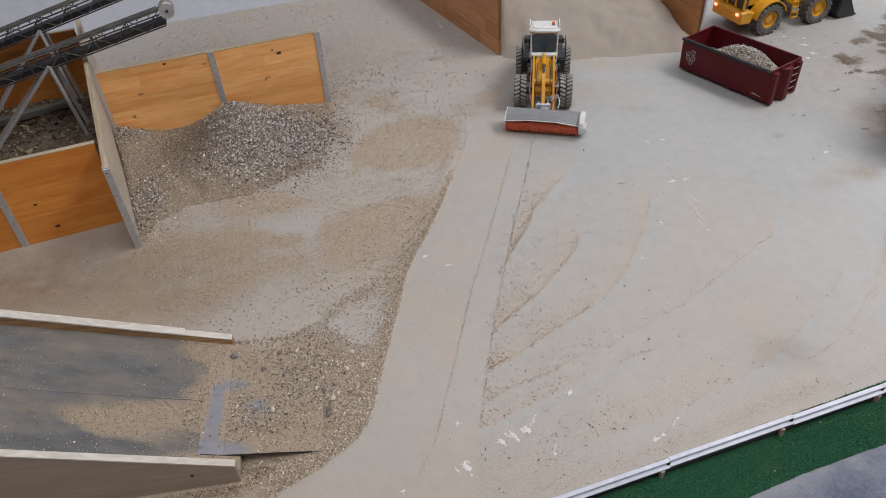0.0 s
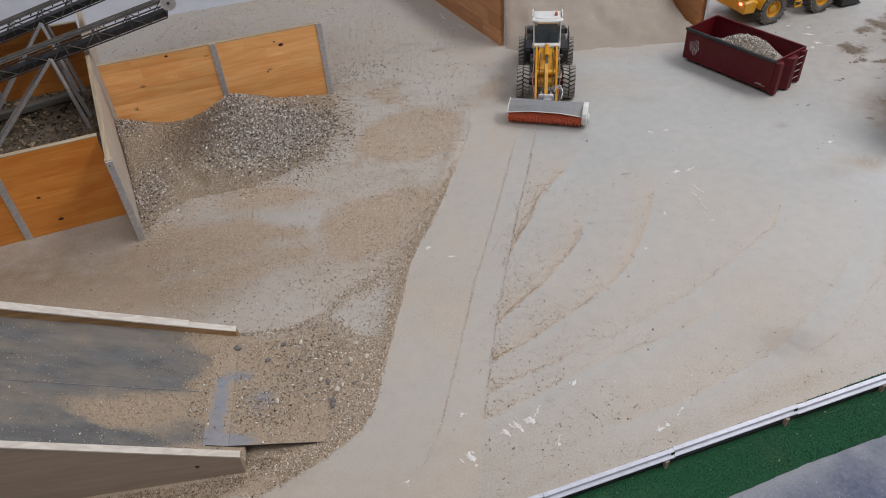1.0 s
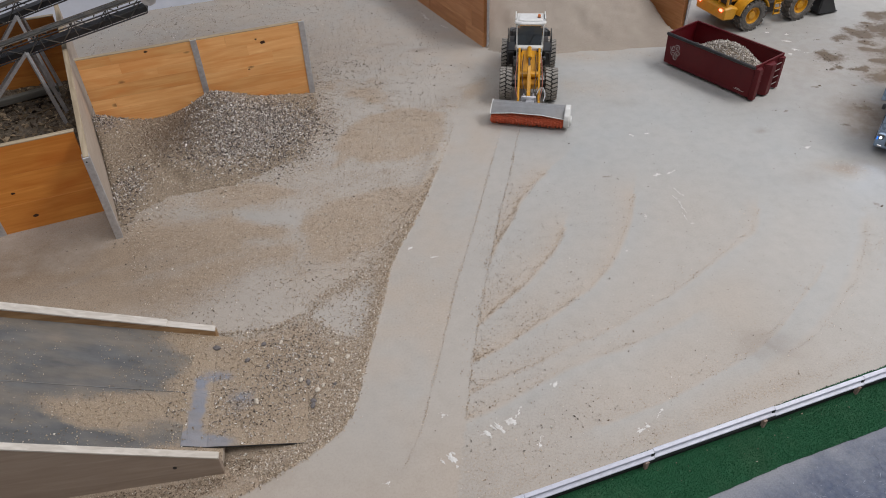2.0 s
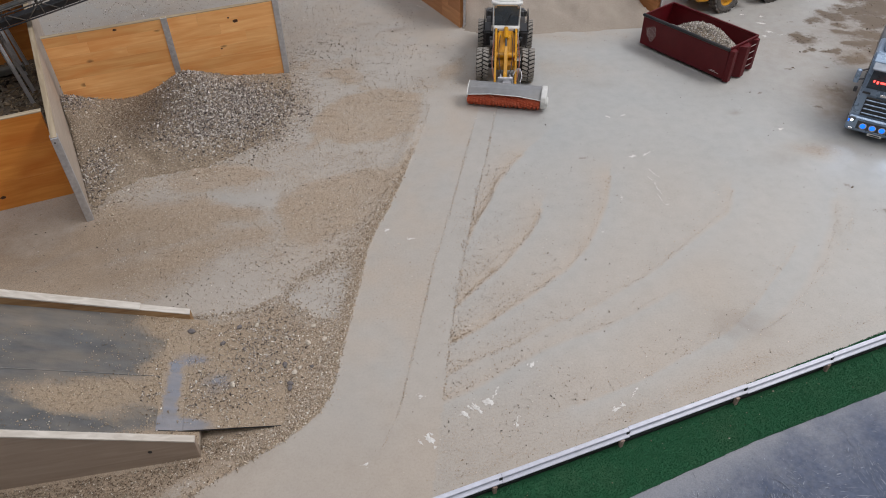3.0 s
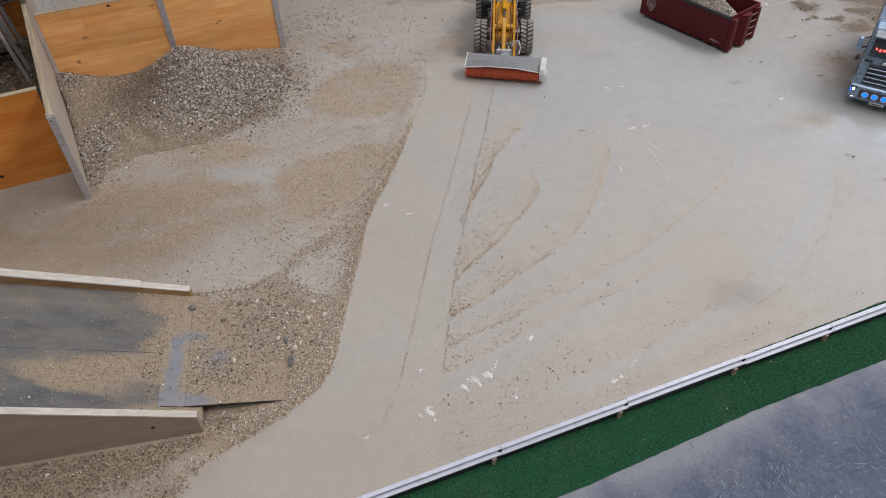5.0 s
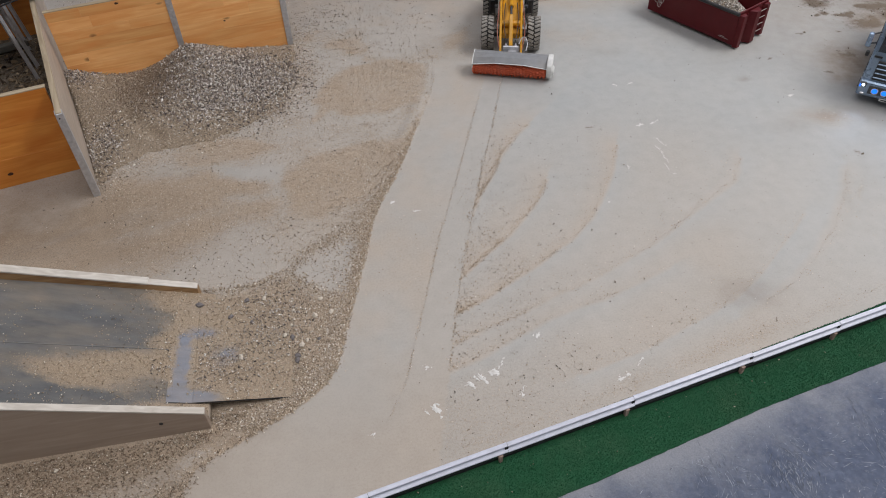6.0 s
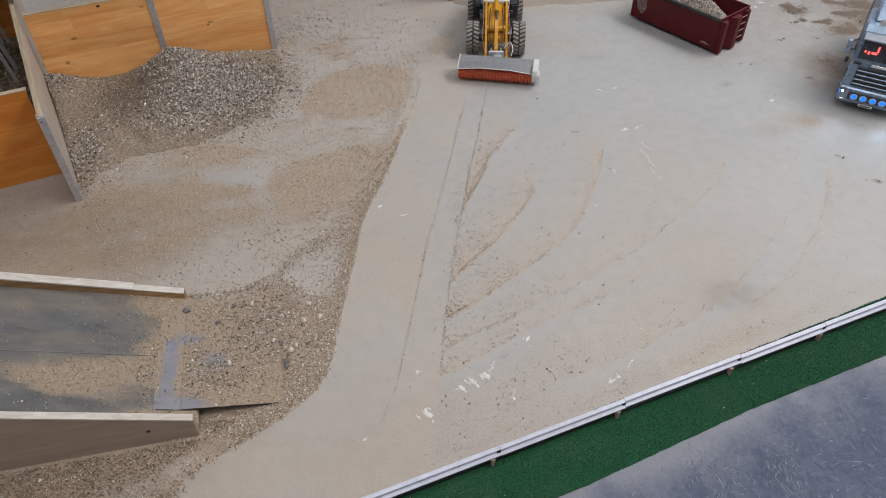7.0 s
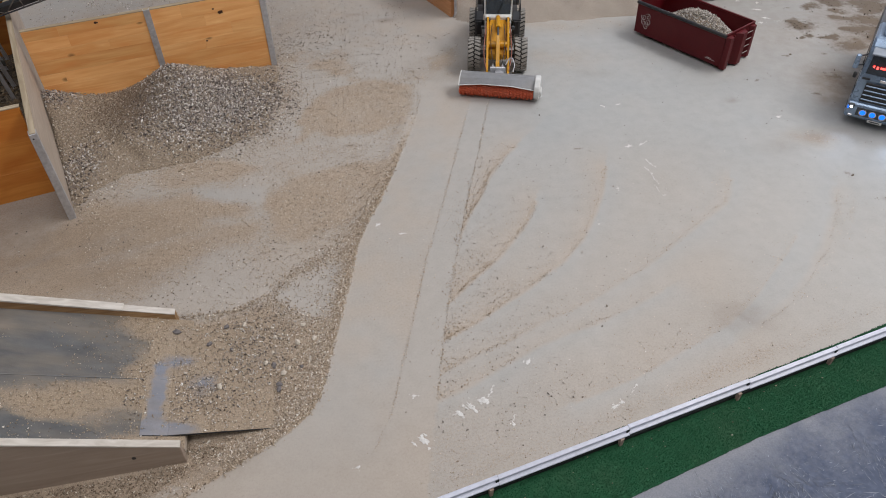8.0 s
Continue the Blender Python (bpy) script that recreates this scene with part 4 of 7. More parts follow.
def build_ramp():
    th = empty("loading_ramp", RAMP_M, "wooden ramp with grey sanded deck and raw plank kerbs", "ramp")
    # local y: the near rail lies at y = 0 and the deck goes to -RAMP_W, because the turn is half round
    deck = DECK
    xs, ys = np.arange(0, RAMP_L, 0.01), np.arange(0, RAMP_W + 0.001, RAMP_W / 40)
    gx, gy = np.meshgrid(xs, ys)
    z = 0.027 + RISE * gx + 0.0012 * fbm(gx, gy, 0.05)
    idx = np.arange(gx.size).reshape(gx.shape)
    f = np.stack([idx[:-1, :-1], idx[1:, :-1], idx[1:, 1:], idx[:-1, 1:]], -1).reshape(-1, 4)
    ob = mesh_from("deck", np.stack([gx.ravel(), -gy.ravel(), z.ravel()], 1), f, deck, th)
    a = ob.data.attributes.new("sand", "FLOAT", "POINT")
    a.data.foreach_set("value", deck_sand(gx.ravel(), gy.ravel()).astype(np.float32))
    part("deck_board", prism([(0, 0.012), (RAMP_L, 0.012 + RISE * RAMP_L), (RAMP_L, 0.0255 + RISE * RAMP_L), (0, 0.0255)], 0.002, RAMP_W - 0.002), GREYWOOD, th, m=Matrix(((0, 1, 0, 0), (-1, 0, 0, 0), (0, 0, 1, 0), (0, 0, 0, 1))))
    for y0, name in ((0.0, "near"), (-RAMP_W, "far")):
        top = (lambda x: 0.057 + 0.355 * x - 0.02 * max(0, x - 0.15) * 0.5) if name == "near" else (lambda x: 0.047 + 0.360 * x)
        y1 = y0 + (0.012 if name == "near" else -0.018)
        e = 0.0 if name == "near" else 0.035
        side = [(e, 0.0), (RAMP_L, 0.0), (RAMP_L, top(RAMP_L)), (e, top(e) - 0.004)]
        turn = Matrix(((0, 1, 0, 0), (1, 0, 0, 0), (0, 0, 1, 0), (0, 0, 0, 1)))
        lo, hi = min(y0, y1), max(y0, y1)
        bm = prism(side, lo, hi, bevel=0.0008)
        bmesh.ops.transform(bm, matrix=turn, verts=bm.verts)
        bmesh.ops.recalc_face_normals(bm, faces=bm.faces)
        rail = part("side_board", bm, DULLWOOD if name == "near" else BROWNWOOD, th)
        # the far kerb's cap is stepped down over its last hand's width
        for x0, x1, drop in ((e, RAMP_L, 0.0),) if name == "near" else ((e, 0.135, 0.0018), (0.135, RAMP_L, 0.0)):
            cap = prism([(x0, top(x0) - 0.004), (x1, top(x1) - 0.004 if x1 < RAMP_L else top(x1)), (x1, top(x1) + (0.0 if x1 < RAMP_L else 0.004) - drop), (x0, top(x0) - drop)], lo - 0.0015 + 1.5 * drop, hi + 0.0015 - 0.6 * drop)
            bmesh.ops.transform(cap, matrix=turn, verts=cap.verts)
            bmesh.ops.recalc_face_normals(cap, faces=cap.faces)
            part("top_edge", cap, CAPWOOD, rail, "pale raw top edge")
        if name == "near":
            part("knot", tube((0.086, 0.0118, 0.045), (0.086, 0.0128, 0.045), 0.004, 9), BLACK, rail)
    # seam between the two sheets of the deck
    seam = bar((0.04, -0.165, 0.0285 + RISE * 0.04), (RAMP_L, -0.165, 0.0285 + RISE * RAMP_L), 0.0014, 0.0006)
    part("seam_strip", seam, RAMP, th)
    # toe plate down to the floor, mostly under sand
    gx, gy = np.meshgrid(np.linspace(-0.168, 0.078, 90), np.linspace(0.030, 0.315, 90))
    z = toe_z(gx) + 0.0012 * fbm(gx, gy, 0.03)
    n1, n2 = fbm(gx, gy, 0.08, 4.0), fbm(gx, gy, 0.02, 7.0)
    sand = 0.82 + 0.6 * (n1 - 0.5)
    sand -= 1.05 * np.exp(-(((gx - 0.055 + 0.04 * (n1 - 0.5)) / (0.008 + 0.012 * n2)) ** 2)) * np.clip((0.20 + 0.04 * n2 - gy) / 0.05, 0, 1) * (0.4 + 1.0 * n2)
    sand -= 0.8 * np.exp(-(((gx - 0.022) / 0.032) ** 2 + ((gy - 0.214) / 0.014) ** 2)) * (0.3 + 1.2 * n2) + 0.7 * np.exp(-(((gx + 0.035) / 0.03) ** 2 + ((gy - 0.15) / 0.03) ** 2)) * n2 * 1.6
    sand -= 1.0 * np.exp(-(((gy - 0.038) / 0.018) ** 2)) * np.clip((gx + 0.045) / 0.05, 0, 1) * (0.5 + 0.9 * n2)
    idx = np.arange(gx.size).reshape(gx.shape)
    f = np.stack([idx[:-1, :-1], idx[1:, :-1], idx[1:, 1:], idx[:-1, 1:]], -1).reshape(-1, 4)
    ob = mesh_from("toe_plate", np.stack([gx.ravel(), -gy.ravel(), z.ravel()], 1), f, TOE, th)
    ob.data.attributes.new("sand", "FLOAT", "POINT").data.foreach_set("value", np.clip(sand, 0, 1).ravel().astype(np.float32))
    tagged(ob, "thin grey sheet metal toe plate under sand")
    edge = bmesh.new()
    for x0, x1 in ((-0.168, -0.06), (-0.06, 0.03), (0.03, 0.078)):
        bar((x0, -0.0295, float(toe_z(x0)) - 0.0012), (x1, -0.0295, float(toe_z(x1)) - 0.0012), 0.0014, 0.0030, bm=edge)
    part("plate_edge", edge, BLACK, th)


DULLWOOD = wood("dirty_plywood", (0.315, 0.245, 0.195), (0.405, 0.325, 0.262), knots=False, rough=0.8)
BROWNWOOD = wood("brown_worn_board", (0.24, 0.135, 0.06), (0.44, 0.28, 0.14), knots=True, rough=0.7)
CAPWOOD = wood("pale_raw_edge", (0.47, 0.43, 0.38), (0.66, 0.625, 0.575), knots=False, rough=0.8)
DECK = deck_material((0.078, 0.080, 0.081), (0.140, 0.139, 0.137))
TOE = deck_material((0.165, 0.18, 0.22), (0.24, 0.255, 0.30))
build_ramp()


# ---------- heaps and loose grains ----------
def chips(name, xyz, size, material, label, category="gravel", flat=0.75, parent=None, tilt=0.35, slim=1.0):
    """Many small angular stones in one mesh; slim: how much longer than wide, tilt: how far they may lean."""
    n = len(xyz)
    base = np.array([(1, 0, 0), (-1, 0, 0), (0, 1, 0), (0, -1, 0), (0, 0, 1), (0, 0, -1)], float)
    tri = np.array([(0, 2, 4), (2, 1, 4), (1, 3, 4), (3, 0, 4), (2, 0, 5), (1, 2, 5), (3, 1, 5), (0, 3, 5)])
    v = base[None] * rng.uniform(0.55, 1.1, (n, 6, 1)) + rng.normal(0, 0.16, (n, 6, 3))
    v *= (np.asarray(size)[:, None] * np.stack([rng.uniform(0.8, 1.3, n) * slim, rng.uniform(0.6, 1.0, n) / slim, rng.uniform(0.5, 1.0, n) * flat], 1))[:, None, :] * 0.5
    q = rng.normal(0, 1, (n, 4))
    q[:, 1:3] *= tilt
    q /= np.linalg.norm(q, axis=1, keepdims=True)
    w, a, b, c = q.T
    r = np.stack([1 - 2 * (b * b + c * c), 2 * (a * b - c * w), 2 * (a * c + b * w), 2 * (a * b + c * w), 1 - 2 * (a * a + c * c), 2 * (b * c - a * w), 2 * (a * c - b * w), 2 * (b * c + a * w), 1 - 2 * (a * a + b * b)], 1).reshape(n, 3, 3)
    v = np.einsum("nij,nkj->nki", r, v) + np.asarray(xyz)[:, None, :]
    f = (np.arange(n)[:, None, None] * 6 + tri[None]).reshape(-1, 3)
    ob = mesh_from(name, v.reshape(-1, 3), f, material, parent)
    return tagged(ob, label, category, kind="stuff")


def heap(name, x0, x1, y0, y1, step, height, material, label, category, low=0.0015):
    """A heap over the ground, closed below, where height(x, y) rises over it."""
    xs, ys = np.arange(x0, x1 + step, step), np.arange(y0, y1 + step, step)
    gx, gy = np.meshgrid(xs, ys)
    z = height(gx, gy)
    idx = np.arange(gx.size).reshape(gx.shape)
    quads = np.stack([idx[:-1, :-1], idx[:-1, 1:], idx[1:, 1:], idx[1:, :-1]], -1).reshape(-1, 4)
    zq = z.ravel()[quads].max(1)
    quads = quads[zq > low]
    used, inv = np.unique(quads, return_inverse=True)
    zz = z.ravel()[used]
    v = np.stack([gx.ravel()[used], gy.ravel()[used], np.where(zz > low, zz, -0.002)], 1)
    ob = mesh_from(name, v, inv.reshape(-1, 4), material)
    for p in ob.data.polygons:
        p.use_smooth = True
    return tagged(ob, label, category)


PILE_BASE = [(-1.4, 2.10), (-1.3, 2.6), (-0.42, 2.75), (-0.31, 2.174), (-0.393, 1.962), (-0.58, 1.822), (-0.77, 1.80), (-0.88, 1.60), (-1.2, 1.70)]


def pile_height(x, y):
    edge = within(x, y, PILE, 0.05)
    edge2 = within(x + 0.05 * (fbm(x, y, 0.1, 3.0) - 0.5), y + 0.05 * (fbm(x, y, 0.1, 7.0) - 0.5), PILE_BASE, 0.10)
    # nothing rises behind the partition or beyond the divider
    h = 0.112 * np.exp(-(((x + 0.70) / np.where(x < -0.70, 0.105, 0.125)) ** 2 + ((y - 2.20) / 0.155) ** 2) ** 0.75) + 0.070 * np.exp(-(((x + 1.13) / 0.15) ** 2 + ((y - 2.15) / 0.24) ** 2)) + 0.010
    h = h * np.clip(edge2 * 1.9 - 0.75, 0, 1) ** 1.3 + 0.010 * (fbm(x, y, 0.07) - 0.5) * edge
    d, _ = line_gap(x, y, [(-0.875, 1.985), (-0.80, 1.90), (-0.745, 1.85)])
    h = h - 0.006 * np.exp(-((d / 0.018) ** 2)) + 0.005 * np.exp(-(((d - 0.035) / 0.018) ** 2))
    h = np.maximum(h, 0.003 * edge)
    return np.where(edge > 0.02, h * np.clip((-0.345 - x) / 0.16, 0, 1) ** 0.7, 0)


PILE_TRIM = 0.012


def behind(x, y):
    """True where a place lies behind the far partition or left of the divider."""
    ax, ay, bx, by = *FAR_A, *FAR_B
    c1 = (bx - ax) * (y - ay) - (by - ay) * (x - ax) > -PILE_TRIM * 0.7
    ax, ay, bx, by = -0.868, 1.600, -1.330, 2.690
    c2 = (bx - ax) * (y - ay) - (by - ay) * (x - ax) > -PILE_TRIM
    return (c1 & (x < -0.385)) | c2


def pile_z(x, y):
    return np.where(behind(x, y), 0, pile_height(x, y))


heap("gravel_mound", -1.12, -0.30, 1.62, 2.44, 0.011, pile_z, GRAVELBED, "low heap of grey-brown crushed gravel against the planks", "gravel heap")


def scatter(n, x0, x1, y0, y1, density):
    x, y = rng.uniform(x0, x1, n), rng.uniform(y0, y1, n)
    keep = rng.random(n) < density(x, y)
    return x[keep], y[keep]


def zone(x, y, cx, cy, rx, ry):
    return np.exp(-(((x - cx) / rx) ** 2 + ((y - cy) / ry) ** 2) ** 1.5)


def coarse(x, y):
    """Where the heap is clean coarse stone: its right-hand flank, the tongue along the divider and the corner."""
    xw, yw = x + 0.05 * (fbm(x, y, 0.08, 3.0) - 0.5), y + 0.05 * (fbm(x, y, 0.08, 9.0) - 0.5)
    return np.clip(1.1 * zone(xw, yw, -0.56, 2.09, 0.185, 0.175) + 0.4 * zone(xw, yw, -0.45, 2.16, 0.13, 0.15) + 0.42 * zone(xw, yw, -0.905, 1.80, 0.065, 0.14) + 0.5 * zone(xw, yw, -1.06, 2.16, 0.06, 0.05), 0, 1)


def strew_pile():
    inside = lambda x, y: np.where(behind(x, y), 0, np.clip(within(x, y, PILE_BASE, 0.20) * 1.6 - 0.42, 0, 1))
    dusty = lambda x, y: zone(x, y, -0.80, 2.13, 0.12, 0.15)
    # sand and fines between and under the stones
    x, y = scatter(90000, -1.14, -0.10, 1.45, 2.55, lambda x, y: inside(x, y) * (1 - 0.85 * coarse(x, y)))
    z = pile_z(x, y)
    size = rng.gamma(4, 0.0007, len(x)) + 0.001
    brown = rng.random(len(x)) < 0.25 + 0.75 * dusty(x, y)
    for pick, material, label in ((brown, SANDGRAIN, "brown sand and fines lying on the heap"), (~brown, YARDGRAIN, "tan sand and fines mixed into the gravel")):
        chips("gravel_fines", np.stack([x, y, z + 0.0006], 1)[pick], size[pick].clip(0.001, 0.0048), material, label)
    # brown fines, dark enough to paint shade on the flank turned from the light
    x, y = scatter(26000, -0.98, -0.62, 1.95, 2.34, lambda x, y: np.where(behind(x, y), 0, 1.1 * zone(x, y, -0.81, 2.13, 0.125, 0.15)))
    size = rng.gamma(4, 0.0008, len(x)) + 0.001
    chips("brown_fines", np.stack([x, y, pile_z(x, y) + size * 0.3], 1), size.clip(0.001, 0.005), BROWNFINE, "brown fines on one flank of the heap, darkened to paint its shade", "sand", tilt=0.7)
    # middling stones everywhere, thinner where dust covers them
    x, y = scatter(52000, -1.14, -0.10, 1.45, 2.55, lambda x, y: inside(x, y) * (0.32 + 0.5 * fbm(x, y, 0.05, 2.0) - 0.50 * dusty(x, y)))
    z = pile_z(x, y)
    size = rng.gamma(6, 0.0007, len(x)) + 0.001
    chips("gravel_stones", np.stack([x, y, z + size * 0.2], 1), size.clip(0.002, 0.009), GRAVEL, "angular grey and brown gravel stones on the heap", tilt=0.8, slim=1.15)
    # clean coarse stone
    x, y = scatter(72000, -1.14, -0.26, 1.60, 2.45, lambda x, y: inside(x, y) * coarse(x, y))
    z = pile_z(x, y)
    size = rng.gamma(7, 0.00082, len(x)) + 0.0022
    chips("coarse_stones", np.stack([x, y, z + size * 0.3 * rng.random(len(x))], 1), size.clip(0.003, 0.0115), HEAPSTONE, "clean coarse grey, white and black stones on the heap", tilt=1.0, slim=1.3)
    # stones that rolled off its foot
    x, y = scatter(9000, -0.62, -0.20, 1.80, 2.45, lambda x, y: np.where(behind(x, y), 0, np.clip(1.0 - np.hypot((x + 0.50) / 0.26, (y - 2.12) / 0.32), 0, 1) ** 0.8 * 0.6))
    ok = pile_z(x, y) < 0.006
    x, y = x[ok], y[ok]
    size = rng.gamma(6, 0.0007, len(x)) + 0.0012
    chips("rolled_stones", np.stack([x, y, pile_z(x, y) + size * 0.2], 1), size.clip(0.002, 0.009), HEAPSTONE, "grey stones rolled off the foot of the heap", tilt=0.8, slim=1.2)


strew_pile()


def on_toe(x, y):
    """The height of what lies at the foot of the ramp: the toe plate, or the floor."""
    c, s = math.cos(radians(185.8)), math.sin(radians(185.8))
    lx, ly = (x + 0.434) * c + (y - 0.824) * s, -(x + 0.434) * s + (y - 0.824) * c
    on = (lx > -0.168) & (lx < 0.078) & (ly < -0.030) & (ly > -0.315)
    deck = ~on & (lx >= 0.0) & (ly < 0) & (ly > -RAMP_W)
    return np.where(on, toe_z(lx), np.where(deck, 0.028 + RISE * lx, 0.0)), on, deck, lx, -ly


def pebble(size):
    """A blunt, uneven stone about its own middle."""
    bm = bmesh.new()
    bmesh.ops.create_icosphere(bm, subdivisions=1, radius=0.5)
    a, b, c = rng.uniform(0.95, 1.25), rng.uniform(0.7, 0.95), rng.uniform(0.5, 0.7)
    shift = Vector(rng.uniform(-9, 9, 3))
    for v in bm.verts:
        v.co *= 1 + 0.55 * noise.noise(v.co * 2.2 + shift)
        v.co = Vector((v.co.x * a, v.co.y * b, v.co.z * c)) * size
    return bm


def strew_ground():
    # windrow along the swept lane
    pts = np.array(LANE_L)
    seg = np.hypot(*np.diff(pts, axis=0).T)
    n = 36000
    k = rng.choice(len(seg), n, p=seg / seg.sum())
    t = rng.random(n)
    p = pts[k] + (pts[k + 1] - pts[k]) * t[:, None]
    d = (pts[k + 1] - pts[k]) / seg[k][:, None]
    off = rng.exponential(1.0, n) * (0.010 + 0.050 * np.clip((1.75 - p[:, 1]) / 0.8, 0, 1)) * (0.4 + 1.2 * fbm(p[:, 0], p[:, 1], 0.15, 2.0)) + rng.normal(0, 0.003, n)
    x, y = p[:, 0] + d[:, 1] * off, p[:, 1] - d[:, 0] * off
    ok = (rng.random(n) < np.clip((1.95 - y) / 0.75, 0.04, 1) ** 1.4 * 0.85) & (rng.random(n) > 0.7 * within(x, y, BARE_1, 0.02)) & (y > 0.64)
    tz, on, dk, _, _ = on_toe(x, y)
    ok &= ~on & ~dk
    x, y, off = x[ok], y[ok], off[ok]
    size = rng.gamma(4, 0.00085, len(x)) + 0.0011
    lift = 0.005 * np.exp(-((off - 0.022) / 0.02) ** 2) * (y > 0.7)
    half = rng.random(len(x)) < 0.6
    at = np.stack([x, y, 0.0008 + size * 0.2 + lift], 1)
    ok = ~((y < 0.80) & (x < -0.36)) | (rng.random(len(x)) < 0.16)      # thinner below the ramp, where brown sand covers it
    at, size, half = at[ok], size[ok], half[ok]
    chips("windrow_sand", at[half], size[half].clip(0.001, 0.004), YARDGRAIN, "tan sand pushed up beside the swept lane", "sand")
    chips("windrow_stones", at[~half], size[~half].clip(0.001, 0.0070), GRAVEL, "line of grit pushed up beside the swept lane")
    # a side streak that runs into the windrow, and the line of grit off the end of the kerb
    for n, line, wide, label in ((1000, [(-0.31, 1.245), (-0.248, 1.322), (-0.163, 1.376), (-0.087, 1.481)], 0.011, "thin streak of grit beside the windrow"),
                                 (500, [(-0.515, 1.197), (-0.43, 1.197), (-0.378, 1.208), (-0.335, 1.235)], 0.005, "line of dark grit off the end of the kerb"),
                                 (550, [(-0.315, 1.24), (-0.27, 1.20), (-0.235, 1.165), (-0.16, 1.15)], 0.007, "line of grit bounding the bare triangle")):
        pts = np.array(line)
        t = rng.random(n) * (len(pts) - 1)
        k = t.astype(int)
        p = pts[k] + (pts[k + 1] - pts[k]) * (t - k)[:, None] + rng.normal(0, wide, (n, 2))
        size = rng.gamma(4, 0.0008, n) + 0.001
        chips("streak_stones", np.c_[p, 0.0008 + size * 0.2], size.clip(0.001, 0.006), GRAVEL, label, tilt=0.7)
    # foot of the ramp, over the toe plate
    x, y = scatter(39000, -0.92, -0.14, 0.64, 1.26, lambda x, y: within(x, y, APRON, 0.03) * (0.18 + 0.75 * fbm(x, y, 0.05, 1.0)))
    z, on, deck, lx, ly = on_toe(x, y)
    bare = on & ((np.abs(lx - 0.055 + 0.02 * (fbm(x, y, 0.04, 5.0) - 0.5)) < rng.normal(0.015, 0.004, len(x))) & (ly < 0.20) | (ly < rng.normal(0.052, 0.006, len(x))) & (lx > -0.035)) & (rng.random(len(x)) < 0.95)
    ok = ~bare & (~deck | (rng.random(len(x)) < 0.5))
    ok &= ~((ly < 0.004) & (ly > -0.02) & (lx > -0.01))
    x, y, z = x[ok], y[ok], z[ok]
    size = rng.gamma(3.4, 0.00085, len(x)) + 0.0011
    thin = (within(x, y, BARE_4, 0.02) > 0.5) & (rng.random(len(x)) < 0.7) | (y < 0.82) & (x < -0.36) & (rng.random(len(x)) < 0.84)
    x, y, z, size = x[~thin], y[~thin], z[~thin], size[~thin]
    half = rng.random(len(x)) < 0.5
    at = np.stack([x, y, z + 0.001 + size * 0.2], 1)
    chips("ramp_foot_sand", at[half], size[half].clip(0.001, 0.0045), YARDGRAIN, "tan sand spread over the foot of the ramp", "sand")
    chips("ramp_foot_stones", at[~half], size[~half].clip(0.001, 0.0072), GRAVEL, "coarse grit spread over the foot of the ramp", tilt=0.45)
    x, y = scatter(5200, -0.56, -0.2, 0.84, 1.22, lambda x, y: 0.9 * zone(x, y, -0.335, 1.09, 0.075, 0.12) + 0.7 * zone(x, y, -0.425, 0.94, 0.09, 0.075) + 0.5 * zone(x, y, -0.53, 0.95, 0.06, 0.10) * (fbm(x, y, 0.04, 2.0) > 0.5))
    z, on, _, lx, ly = on_toe(x, y)
    ok = ~(on & ((lx > 0.028) | (ly < 0.062) & (lx > -0.05)))
    x, y, z = x[ok], y[ok], z[ok]
    size = rng.gamma(6, 0.0006, len(x)) + 0.0012
    chips("washed_grit", np.stack([x, y, z + 0.0015 + size * 0.25], 1), size.clip(0.002, 0.0066), HEAPSTONE, "patches of clean grey grit at the ramp foot", tilt=0.9, slim=1.15)
    dark = [(-0.285, 1.031), (-0.268, 0.965), (-0.269, 0.978), (-0.224, 1.021), (-0.393, 1.135), (-0.376, 1.07), (-0.422, 1.082), (-0.494, 1.115)]
    pale = [(-0.356, 1.144), (-0.226, 1.14), (-0.236, 1.089), (-0.199, 1.098), (-0.289, 1.067), (-0.25, 1.019), (-0.261, 1.006), (-0.288, 1.112), (-0.3, 1.033), (-0.386, 0.967), (-0.721, 0.745)]
    for spots, material, label, big in ((dark, DARKPEBBLE, "dark grey blunt pebble lying in the grit", 0.0155), (pale, PEBBLE, "pale tan blunt pebble lying in the grit", 0.0145)):
        for k, (px, py) in enumerate(spots):
            size = rng.uniform(0.65, 1.15) * big
            tagged(link("pebble", pebble(size), material, m=pose(px, py, float(on_toe(np.array(px), np.array(py))[0]) + size * 0.24, 0, 0, rng.uniform(0, 360))), label, "pebble", group="pebbles at the ramp foot")
    p = np.array([(a, b) for a, b in zip(rng.normal(-0.30, 0.09, 90), rng.normal(1.05, 0.08, 90)) if -0.42 < a < -0.19 and b < 1.17])
    size = rng.uniform(0.005, 0.0085, len(p))
    chips("ramp_foot_pebbles", np.c_[p, on_toe(p[:, 0], p[:, 1])[0] + size * 0.3], size, LOADSTONE, "small pebbles strewn at the ramp foot", flat=0.9, tilt=0.8)
    # brown sand banked along the ramp's near board
    x, y = scatter(22000, -0.95, -0.36, 0.62, 0.84, lambda x, y: within(x, y, APRON, 0.02) * (0.25 + 0.8 * fbm(x, y, 0.05, 3.0)) * (1 - 0.7 * within(x, y, BARE_4, 0.02)))
    _, on, deck, lx, ly = on_toe(x, y)
    ok = ~on & ~deck & ~((ly < 0.004) & (ly > -0.02) & (lx > -0.01))
    x, y = x[ok], y[ok]
    size = rng.gamma(3.4, 0.0009, len(x)) + 0.001
    dark = rng.random(len(x)) < 0.62
